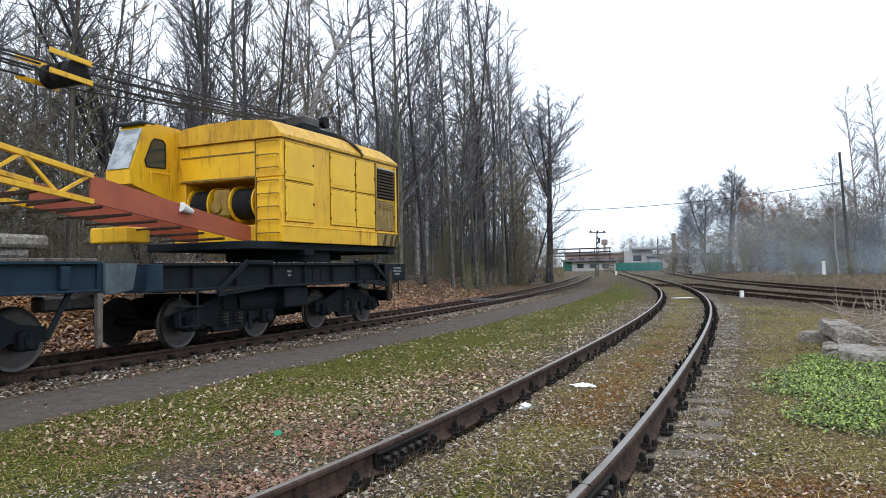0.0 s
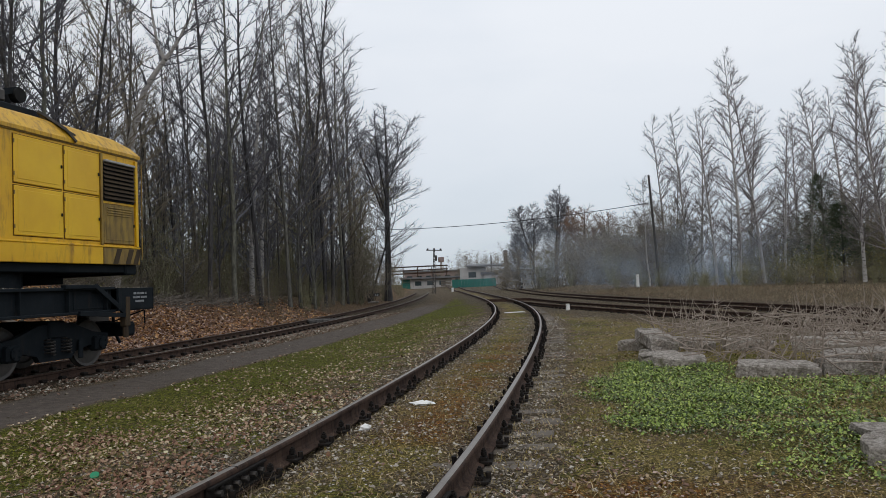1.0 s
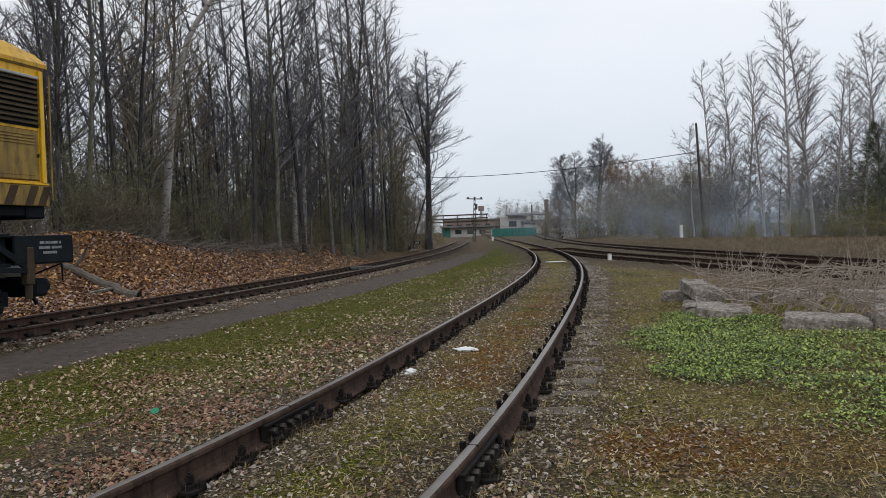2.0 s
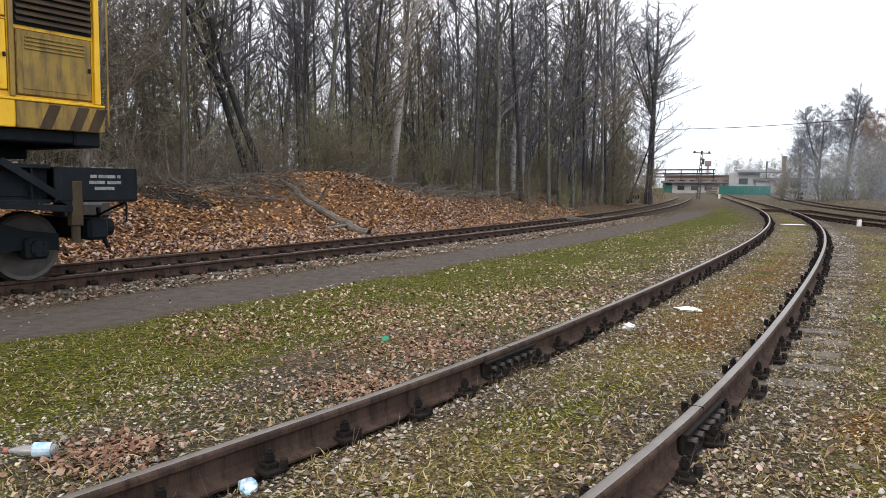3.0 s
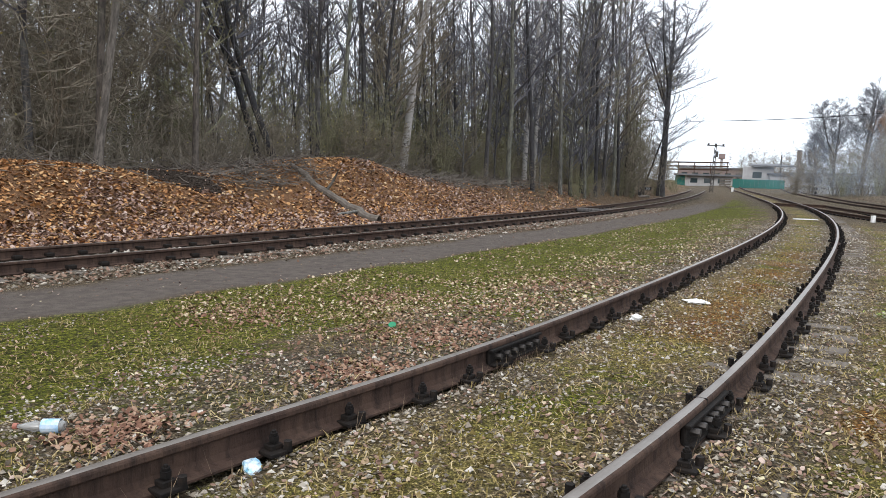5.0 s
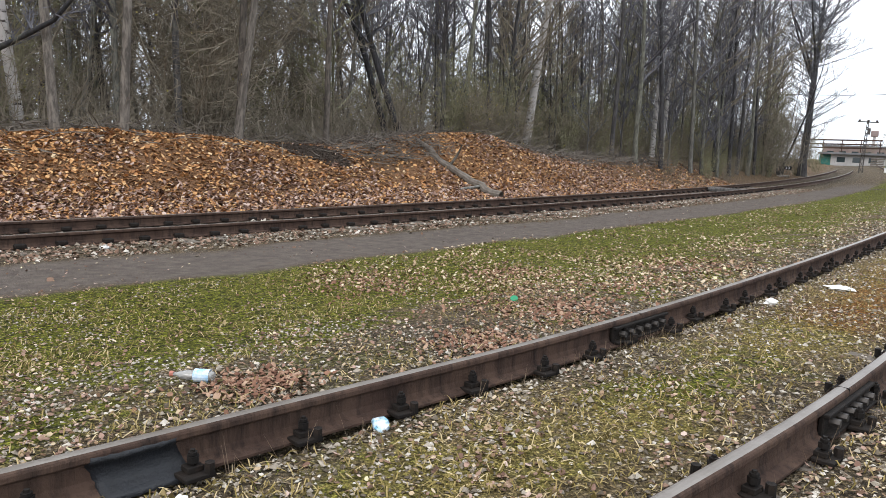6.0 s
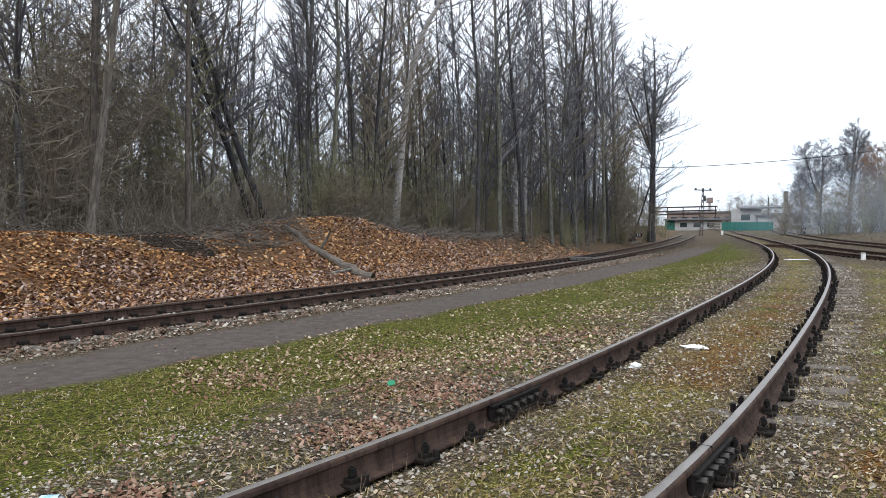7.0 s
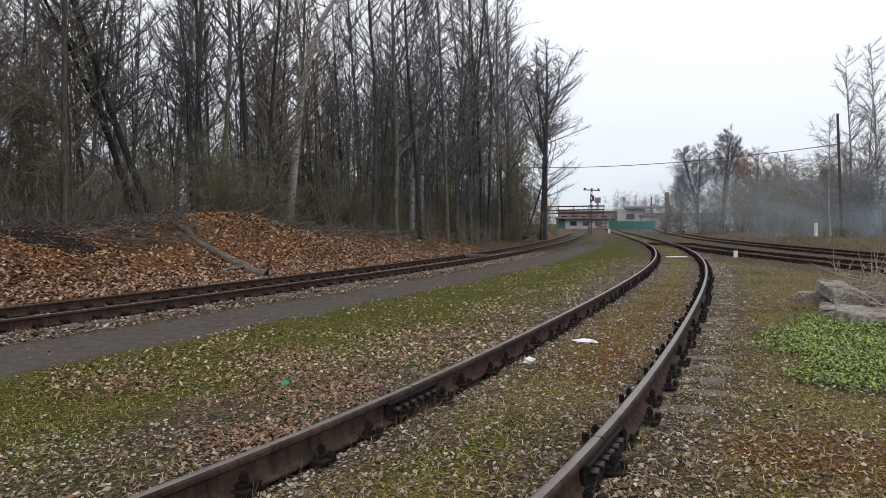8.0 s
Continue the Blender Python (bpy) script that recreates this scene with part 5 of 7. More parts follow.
birch_d = tree_kind("birch_tree", "bare birch with a pale, brown-stained trunk", "birch", M_BIRCH, M_TWIG, seed=33, height=16, r0=0.13, first=0.3, spread=0.15, up=1.0, limbs=26, sub=7, twigs=8, bend=0.025, twig_len=0.75)
birch_c = tree_kind("crooked_birch", "crooked forked birch with white limbs against the sky", "birch", M_BIRCH, M_TWIG, seed=35, height=15, r0=0.19, first=0.42, spread=0.17, up=0.5, limbs=16, sub=6, twigs=8, thick=0.012,
                    spine=[(0, 0, -0.2), (0.35, 0, 3.2), (0.7, 0.1, 6.7), (1.45, 0.1, 9.4), (2.3, 0.0, 10.6), (2.8, 0, 11.3), (3.5, -0.1, 12.7), (3.9, -0.2, 14.6)], arm=[(2.3, 0.0, 10.6), (2.0, 0, 11.2), (1.75, 0.1, 13.0), (1.9, 0.2, 15.5)])
big_tree = tree_kind("broad_tree", "broad bare tree with a vase of limbs and a yellowish tinge", "tree", M_BARK, M_TWIG_GREY, M_BUD, seed=41, height=19.5, r0=0.36, first=0.14, spread=0.21, up=0.5, limbs=56, sub=7, twigs=5, bend=0.03, fork=6, out=0.7, fork_at=(5, 7), limb_r=0.45, twig_len=0.7, leaves=0.02, thick=0.008, lift=0.03, tw=0.014, sr=0.022, clump=10.5)
oak = tree_kind("oak_tree", "dark spreading bare oak in the distance", "tree", M_BARK, M_TWIG_GREY, seed=44, height=15.5, r0=0.30, first=0.08, spread=0.34, up=0.7, limbs=60, sub=12, twigs=9, bend=0.04, fork=2, twig_len=0.9, thick=0.007, lift=0.05, tw=0.016, fan=0.6, tf=0.6)
russet = tree_kind("russet_tree", "small round tree with a russet tinge of late leaves", "tree", M_BARK, M_TWIG_RUSSET, M_RUSSET_LEAF, seed=46, height=11, r0=0.22, first=0.14, spread=0.42, up=0.7, limbs=40, sub=9, twigs=7, bend=0.05, fork=2, twig_len=0.8, leaves=0.12, tw=0.014, fan=0.6, tf=0.6)
shrub_a = tree_kind("bush", "leafless brown undergrowth bush", "bush", M_TWIG_RED, M_TWIG_RED, M_BUD, seed=51, height=3.2, stems=14, sub=8, twigs=7, spread=0.6, leaves=0.07)
shrub_b = tree_kind("bush", "leafless olive undergrowth bush", "bush", M_TWIG_OLIVE, M_TWIG_OLIVE, M_BUD, seed=52, height=4.8, stems=14, sub=9, twigs=8, spread=0.45, twig_len=0.5, leaves=0.08)
hazel = tree_kind("hazel_thicket", "tall greyish thicket of bare stems", "bush", M_TWIG_RED, M_TWIG_RED, M_BUD, seed=53, height=8, stems=17, sub=10, twigs=11, spread=0.5, twig_len=1.0, leaves=0.03, tw=0.013)

# trees that can be told apart at the edge of the wood
KEY = [
    (birch_c, -7.13, 33.2, 0, 1.0), (leaner, -9.71, 24.46, 22, 1.0), (leaner, -10.35, 24.8, 8, 0.9), (tall_d, -8.9, 26.4, 60, 1.0),
    (tall_e, -10.49, 19.98, 130, 1.0), (tall_e, -13.6, 12.87, 20, 1.2), (tall_e, -12.83, 14.12, 210, 1.25), (tall_d, -13.45, 16.9, 80, 1.0), (tall_b, -8.0, 30.1, 0, 1.1),
    (tall_a, -3.4, 35.6, 120, 1.15), (tall_b, -1.2, 39, 33, 1.15), (tall_d, -2.4, 37.5, 200, 1.2), (tall_a, 0.3, 42, 10, 1.2), (tall_d, 0.9, 43.5, 80, 1.1),
    (birch_d, -1.85, 43.1, 77, 1.1), (birch_d, -1.4, 44.5, 190, 1.05), (tall_e, -4.25, 39.1, 0, 1.1), (tall_c, 1.8, 45, 64, 1.3), (tall_b, 3.2, 51, 140, 1.3), (tall_c, 4.6, 55, 20, 1.45), (tall_e, 5.4, 58, 280, 1.2),
    (tall_a, 2.6, 48, 40, 1.3), (tall_d, 4.0, 53, 330, 1.25), (tall_a, 5.2, 60, 140, 1.3), (tall_b, 1.6, 47, 250, 1.25), (tall_b, 6.3, 63, 20, 1.05), (big_tree, 9.6, 69, 30, 1.0), (tall_a, 6.6, 66, 99, 0.8),
]
# two birches from one foot, one of them leaning
plant(tall_e, -11.56, 16.95, 34, 1.25, (0, 10))
plant(tall_e, -11.7, 17.2, 214, 1.2, (0, 1))
plant(leaner, 7.5, 67.0, 172, 0.75)
arching = tree_kind("arching_tree", "dark crooked tree arching low out of the thicket", "tree", M_BARK_DARK, M_TWIG, seed=24, height=6.5, r0=0.10, first=0.3, spread=0.25, up=0.3, limbs=12, sub=6, twigs=5, thick=0.012, wob=0.12,
                    spine=[(0, 0, -0.2), (1.2, 0.1, 0.9), (2.4, 0.2, 1.5), (4.3, 0.3, 2.2), (5.4, 0.2, 2.6), (6.4, 0.3, 3.6), (7.2, 0.3, 4.6)])
plant(arching, -18.6, 12.0, 4, 1.0)
for kind, x, y, turn, sc in KEY:
    plant(kind, x, y, turn, sc)
r3 = random.Random(5)
for kind, x, y, turn, sc in KEY:
    if y > 33:
        for _ in range(2):
            plant(r3.choice((shrub_a, shrub_b)), x + r3.uniform(-0.9, 0.5), y + r3.uniform(-0.8, 0.8), r3.uniform(0, 360), r3.uniform(0.3, 0.6))
        plant(pole_a, x + r3.uniform(-1.2, 0.2), y + r3.uniform(-1, 1), r3.uniform(0, 360), r3.uniform(0.6, 1.1))

rnd = random.Random(77)
spots = [(x, y) for _, x, y, _, _ in KEY]
wood = [tall_a, tall_b, tall_c, tall_d, tall_a, tall_e, pole_a, pole_b, pole_a, birch_d]
count = 0
for _ in range(4000):
    y = 4 + 74 * rnd.random()
    c = -8.0 - 30 * rnd.random() ** 1.6
    k = slope_of(crane_x, y)
    q = math.sqrt(1 + k * k)
    x, yy = crane_x(y) + c / q, y - c * k / q
    if x > 0.135 * yy or any((x - a) ** 2 + (yy - b2) ** 2 < 1.1 for a, b2 in spots) or yy < 3:
        continue
    spots.append((x, yy))
    plant(rnd.choice(wood), x, yy, rnd.uniform(0, 360), rnd.uniform(0.72, 1.1), (rnd.gauss(0, 2.5), rnd.gauss(0, 2.5)))
    count += 1
    if count > 135:
        break
count = 0
for _ in range(3000):
    y = 2 + 70 * rnd.random()
    c = -7.0 - 9 * rnd.random()
    x = crane_x(y) + c * 1.08
    if x > 0.13 * y:
        continue
    plant(rnd.choice((shrub_a, shrub_b)), x, y - 0.4 * c, rnd.uniform(0, 360), rnd.uniform(0.6, 1.15), (rnd.gauss(0, 5), rnd.gauss(0, 5)))
    count += 1
    if count > 120:
        break

for _ in range(95):
    y = 24 + 42 * rnd.random()
    c = -6.4 - 5.5 * rnd.random()
    x, yy = crane_x(y) + c * 1.05, y - 0.38 * c
    if x < 0.128 * yy:
        plant(rnd.choice((pole_a, pole_b, pole_a, tall_c)), x, yy, rnd.uniform(0, 360), rnd.uniform(0.7, 1.2), (rnd.gauss(0, 2), rnd.gauss(0, 2)))
for _ in range(24):
    y = 2 + 62 * rnd.random()
    c = -17 - 16 * rnd.random()
    x = crane_x(y) + c * 1.08
    if x < 0.1 * (y - 0.4 * c):
        plant(hazel, x, y - 0.4 * c, rnd.uniform(0, 360), rnd.uniform(0.6, 0.95))

for _ in range(110):
    y = 22 + 44 * rnd.random()
    c = -5.9 - 3.4 * rnd.random()
    x, yy = crane_x(y) + c * 1.05, y - 0.38 * c
    if x < 0.12 * yy:
        plant(rnd.choice((shrub_a, shrub_b)), x, yy, rnd.uniform(0, 360), rnd.uniform(0.6, 1.0))
for k in range(110):
    a, r = radians(rnd.uniform(-64, -32) if k < 85 else rnd.uniform(-32, -12)), rnd.uniform(25, 58)
    x, y = r * math.sin(a), r * math.cos(a)
    if lateral(crane_x, x, y) < -12:
        plant(rnd.choice((pole_a, pole_b, tall_c, hazel, tall_b, tall_d, tall_a)), x, y, rnd.uniform(0, 360), rnd.uniform(0.75, 1.1), (rnd.gauss(0, 2), rnd.gauss(0, 2)))

for _ in range(17):
    a, r = radians(rnd.uniform(-58, -24)), rnd.uniform(20, 36)
    x, y = r * math.sin(a), r * math.cos(a)
    if lateral(crane_x, x, y) < -8.5:
        plant(rnd.choice((hazel, hazel, pole_b, tall_d)), x, y, rnd.uniform(0, 360), rnd.uniform(0.7, 1.15), (rnd.gauss(0, 3), rnd.gauss(0, 3)))

# young growth between the wood's corner and the broad tree
for k in range(18):
    y = 57 + 11 * rnd.random()
    plant((pole_b, hazel, tall_c)[k % 3], 4.6 + (y - 57) * 0.27 + rnd.uniform(-0.9, 0.9), y, rnd.uniform(0, 360), (1.05, 0.7, 0.75)[k % 3] * rnd.uniform(0.8, 1.15))

# birches, thicket and pine beyond the far track
def at_sight(deg, dist):
    """A spot by bearing from the yard's near end, degrees to the right of straight ahead, and distance."""
    return dist * math.sin(radians(deg)), dist * math.cos(radians(deg))


for deg, dist, kind, sc in [(28.2, 62, birch_b, 0.62), (29.5, 68, birch_a, 0.98), (31.2, 64, birch_b, 1.0), (33.0, 62, birch_a, 0.92), (34.6, 58, birch_b, 1.12), (36.2, 60, birch_a, 1.0), (37.6, 58, birch_b, 0.85),
                            (39.3, 56, birch_a, 0.82), (40.7, 60, birch_b, 1.0), (42.5, 52, birch_a, 1.0), (44.2, 50, birch_b, 0.95), (46.0, 52, birch_a, 1.0), (31.9, 72, birch_a, 1.0), (38.4, 72, birch_b, 1.0), (43.4, 64, birch_a, 1.1),
                            (35.3, 76, birch_b, 1.1), (41.6, 74, birch_a, 1.1), (48.5, 50, birch_b, 1.0), (51, 52, birch_a, 1.0)]:
    x, y = at_sight(deg, dist)
    plant(kind, x, y, rnd.uniform(0, 360), sc * (1.0 if 33 < deg < 37 else 0.93), (rnd.gauss(0, 1.5), rnd.gauss(0, 1.5)))
for deg, dist, kind, sc in [(19.4, 123, oak, 0.86), (21.1, 126, oak, 1.02), (18.3, 140, oak, 0.6), (23.6, 112, russet, 1.05), (25.3, 112, russet, 0.95), (24.4, 118, hazel, 1.3), (24.8, 104, hazel, 1.15), (22.9, 118, hazel, 1.1), (26.2, 98, hazel, 1.2), (27.6, 92, hazel, 1.05),
                            (17.2, 180, hazel, 1.2), (16.2, 230, hazel, 1.4)]:
    x, y = at_sight(deg, dist)
    plant(kind, x, y, rnd.uniform(0, 360), sc)
for deg, dist in ((3.6, 84), (4.6, 92), (5.4, 78), (6.2, 98), (6.9, 84), (7.6, 92), (8.3, 104), (8.9, 88), (2.6, 76), (1.6, 84)):
    x, y = at_sight(deg, dist)
    plant(rnd.choice((hazel, shrub_b)), x, y, rnd.uniform(0, 360), rnd.uniform(0.55, 0.9))
for deg, dist in ((22.6, 104), (23.4, 100), (24.4, 96), (25.2, 94), (25.8, 104), (26.6, 90), (27.2, 88), (28.0, 84), (28.8, 86), (29.4, 80), (23.8, 112)):
    x, y = at_sight(deg, dist)
    plant(hazel, x, y, rnd.uniform(0, 360), rnd.uniform(0.9, 1.2))
for k in range(34):
    deg = 17.5 + k * 1.0
    x, y = at_sight(deg + rnd.uniform(-0.4, 0.4), 92 - 1.05 * (deg - 17.5) + rnd.uniform(-4, 4))
    plant(hazel, x, y, rnd.uniform(0, 360), rnd.uniform(0.55, 0.85))
for k in range(30):
    deg = 20 + k * 1.0
    x, y = at_sight(deg + rnd.uniform(-0.4, 0.4), 84 - 1.0 * (deg - 20) + rnd.uniform(-3, 3))
    plant(rnd.choice((shrub_a, shrub_b)), x, y, rnd.uniform(0, 360), rnd.uniform(0.6, 1.1))

for k in range(34):
    deg = 26 + k * 0.8
    x, y = at_sight(deg + rnd.uniform(-0.4, 0.4), 58 - 0.5 * (deg - 26) + rnd.uniform(-2, 2))
    plant(rnd.choice((shrub_a, shrub_b)), x, y, rnd.uniform(0, 360), rnd.uniform(0.25, 0.5))


for _ in range(13):
    x, y = at_sight(rnd.uniform(28, 50), rnd.uniform(62, 78))
    plant(rnd.choice((hazel, hazel, pole_a)), x, y, rnd.uniform(0, 360), rnd.uniform(0.9, 1.25))
shrub_y = tree_kind("bush", "yellowish green late-leaved shrub by the far track", "bush", M_TWIG_OLIVE, M_TWIG_OLIVE, M_BUD, seed=57, height=2.4, stems=16, sub=8, twigs=6, spread=0.7, leaves=0.8)
for x, y, sc in ((29.5, 42, 0.7), (31.2, 40.5, 0.95), (33.2, 40, 1.1), (34.8, 41, 0.9), (37.2, 39, 1.2), (39.0, 38, 1.2), (41.0, 37, 1.1), (27.4, 43.5, 0.5)):
    plant(shrub_y, x, y, rnd.uniform(0, 360), sc)


def build_pine(x, y, h):
    t = thing("pine_tree", "young dark green pine among the birches", "pine", pose(x, y, ground_z(x, y)))
    part("trunk", Soup().tube((0, 0, -0.2), (0, 0, h), 0.11, 0.015, n=7), M_BARK, t)
    r2, s = random.Random(9), Soup()
    for i in range(60):
        f = i / 60
        z, ln = h * (0.18 + 0.8 * f), 2.5 * (1 - f) ** 0.9 + 0.15
        for _ in range(3):
            a = r2.uniform(0, 6.28)
            for j in range(26):
                g = r2.random()
                c = Vector((math.cos(a) * ln * g, math.sin(a) * ln * g, z + 0.15 * ln * g + r2.gauss(0, 0.06)))
                d = Vector((math.cos(a) + r2.gauss(0, 0.6), math.sin(a) + r2.gauss(0, 0.6), r2.gauss(0.2, 0.5))) * 0.16
                s.add([c, c + d + Vector((0.025, 0, 0.02)), c + d * 1.3], [(0, 1, 2)])
    part("needles", raw_mesh("needles", s, M_PINE), None, t, "dark green needle tufts")


build_pine(*at_sight(40.2, 53), 7.2)
build_pine(*at_sight(41.3, 54), 5.2)

# ---- far end of the yard ----
def far_yard():
    def g0(x, y):
        return pose(x, y, ground_z(x, y) - 0.1, 0, 0, -12)

    gw = thing("green_fence", "dark green corrugated steel fence across the track end", "fence", g0(25.8, 112.5))
    for i in range(14):
        part("fence_sheet", Soup().box(i * 0.5, i * 0.5 + 0.49, -0.03 - 0.03 * (i % 2), 0.03 - 0.03 * (i % 2), 0.0, 1.4, 0.01), M_GREEN_STEEL, gw)
    b1 = thing("depot", "low pale depot building with a dark overhanging roof", "building", g0(21.0, 124))
    part("wall", Soup().box(0, 7.3, 0, 6, 0, 1.75, 0.02), M_WALL, b1)
    part("roof", Soup().box(-1.8, 8.6, -0.9, 6.5, 1.75, 2.05, 0.03), M_ROOF, b1)
    for i in range(3):
        part("window", Soup().box(0.8 + i * 2.1, 1.9 + i * 2.1, -0.03, 0.02, 0.6, 1.35, 0.01), M_GLASS, b1)
    part("gate", Soup().box(-1.6, -0.05, 0.2, 0.5, 0, 1.72, 0.02), M_GREEN_STEEL, b1, "dark green sheet gate")
    b2 = thing("workshop", "pale peeling workshop with a slanted roof canopy", "building", g0(31.0, 128))
    part("wall", Soup().box(0, 4.6, 0, 6, 0, 3.3, 0.02), M_WALL, b2)
    part("roof", Soup().prism([(-1.0, 3.3), (7, 3.7), (7, 3.95), (-1.0, 3.5)], 1.2, 8.0), M_ROOF, b2)
    part("annex", Soup().box(4.0, 7.0, -1.5, 4, 0, 2.0, 0.02), M_WALL, b2)
    part("annex_roof", Soup().box(3.6, 7.4, -2.0, 4.4, 2.0, 2.3, 0.02), M_ROOF, b2)
    part("window", Soup().box(1.4, 2.8, -0.03, 0.02, 1.4, 2.4, 0.01), M_GLASS, b2)
    for i, (x, y, w, h) in enumerate(((48, 300, 30, 6.2), (84, 320, 34, 5.5))):
        b3 = thing("factory_shed", "long faded pinkish grey factory shed beyond the yard", "building", pose(x, y, 0, 0, 0, -12), group="factory sheds")
        part("wall", Soup().box(0, w, 0, 12, 0, h, 0.05), M_RED_BRICK if i != 1 else M_WALL, b3)
        part("roof", Soup().box(-0.6, w + 0.6, -0.6, 12.6, h, h + 0.6, 0.05), M_ROOF, b3)
        for k in range(int(w / 4)):
            part("window", Soup().box(1.2 + k * 4, 3.4 + k * 4, -0.06, 0.02, h * 0.35, h * 0.75, 0.01), M_GLASS, b3)
    st = thing("timber_stack", "stack of dark sleepers beside the depot", "timber stack", g0(24.2, 114))
    for r in range(6):
        for k in range(3):
            part("timber", Soup().box(r * 0.02, 1.6 + r * 0.02, k * 0.32, k * 0.32 + 0.26, r * 0.24, r * 0.24 + 0.17, 0.02), M_SLEEPER, st)
    gn = thing("pipe_gantry", "long rusty pipe gantry behind the depot", "gantry", g0(19.5, 140))
    for z in (2.3, 2.9, 3.6):
        part("pipe", Soup().tube((0, 0, z), (11.5, 0.2, z + 0.1), 0.13, n=10), M_RUST, gn)
    for k in range(5):
        part("stand", Soup().beam((k * 2.8, 0, 0), (k * 2.8, 0, 3.7), 0.16, 0.16), M_RUST, gn)
    ch = thing("chimney", "square brick factory chimney in the distance", "chimney", pose(102, 330, 0))
    part("shaft", Soup().box(-0.75, 0.75, -0.75, 0.75, 0, 15.2, 0.1), M_RED_BRICK, ch)
    part("cap", Soup().box(-0.8, 0.8, -0.8, 0.8, 15.1, 15.7, 0.1), M_ROOF, ch)
    wt2 = thing("water_tower", "distant grey-brown water tower over the roofs", "tower", pose(70.5, 330, 0))
    part("stem", Soup().tube((0, 0, 0), (0, 0, 11.1), 0.55, n=12), M_WALL, wt2)
    part("tank", Soup().box(-1.2, 1.2, -1.2, 1.2, 11.0, 13.4, 0.2), M_RED_BRICK, wt2)
    for x, y, sc in ((67, 280, 1.75), (72, 282, 1.95), (77, 280, 1.6), (60, 290, 1.2), (84, 290, 1.3), (92, 300, 1.2), (100, 300, 1.2), (108, 310, 1.3), (54, 300, 1.1)):
        plant(hazel, x, y, x * 7 % 360, sc)


far_yard()


def lamp_mast(x, y, h, lean, label):
    t = thing("lattice_mast", label, "mast", pose(x, y, ground_z(x, y), 0, lean, 0))
    lg = Soup()
    for sx in (-1, 1):
        for sy in (-1, 1):
            lg.beam((sx * 0.2, sy * 0.16, 0), (sx * 0.08, sy * 0.07, h - 0.2), 0.042, 0.042)
    for k in range(9):
        z, z2 = h * k / 9, h * (k + 1) / 9
        a, c = 0.2 - 0.12 * z / h, 0.2 - 0.12 * z2 / h
        for sy in (-1, 1):
            lg.beam((-a, sy * a * 0.8, z), (c, sy * c * 0.8, z2), 0.03, 0.03).beam((a, sy * a * 0.8, z), (-c, sy * c * 0.8, z2), 0.03, 0.03)
    part("lattice", lg, M_STEEL, t)
    part("cross_arm", Soup().box(-1.1, 1.1, -0.07, 0.07, h - 0.35, h - 0.22, 0.01), M_STEEL, t)
    for sx in (-0.9, 0.0, 0.9):
        part("floodlight", Soup().box(sx - 0.12, sx + 0.12, -0.14, 0.08, h - 0.22, h - 0.04, 0.04), M_STEEL, t)
    part("control_box", Soup().box(0.1, 0.36, -0.25, 0.0, h * 0.72, h * 0.84, 0.02), M_STEEL, t)


lamp_mast(19.6, 96.5, 6.2, 2.0, "slim lattice floodlight mast with a cross arm")


def pole(x, y, h, r, lean, mat, label, arm=False):
    t = thing("wooden_pole", label, "pole", pose(x, y, ground_z(x, y), 0, lean, 0))
    part("shaft", Soup().tube((0, 0, -0.3), (0, 0, h), r * 1.15, r * 0.85, n=10), mat, t)
    if arm:
        part("cross_arm", Soup().box(-0.6, 0.6, -0.05, 0.05, h - 0.5, h - 0.38, 0.01), mat, t)
    return t


px, py = at_sight(28.9, 60)
pole(px, py, 8.9, 0.10, -3.0, M_BARK, "dark leaning wooden pole among the birches")
pole(36.6, 127.2, 5.2, 0.12, 0, M_BARK, "short dark pole behind the workshop")
pole(-2.5, 78.0, 9.2, 0.12, 0, M_BARK, "dark wire pole hidden in the wood", True)

# slack wire from the wood to the pole
wire = Soup()
a, c = Vector((-2.5, 78.0, 8.15)), Vector((px, py, 7.2))
pts = [a.lerp(c, i / 30) - Vector((0, 0, 1.15 * 4 * (i / 30) * (1 - i / 30))) for i in range(31)]
for i in range(30):
    wire.tube(pts[i], pts[i + 1], 0.028, n=5, caps=False)
single("overhead_wire", wire, M_ROPE, "slack black overhead wire across the tracks", "wire")


def marker(x, y, h, r, label):
    t = thing("marker_post", label, "post", pose(x, y, ground_z(x, y)))
    part("shaft", Soup().box(-r, r, -r, r, -0.15, h, 0.02), M_WHITE, t)
    part("cap", Soup().box(-r * 1.05, r * 1.05, -r * 1.05, r * 1.05, h * 0.98, h + 0.03, 0.015), M_CONCRETE, t)


marker(12.0, 29.6, 0.26, 0.07, "short white-painted marker post by the rail")
marker(21.6, 94.0, 0.55, 0.12, "short white marker between the switch rails")
for deg, dist in ((27.3, 60), (21.7, 92)):
    x, y = at_sight(deg, dist)
    marker(x, y, 1.05, 0.10, "weathered white concrete post in the grass")


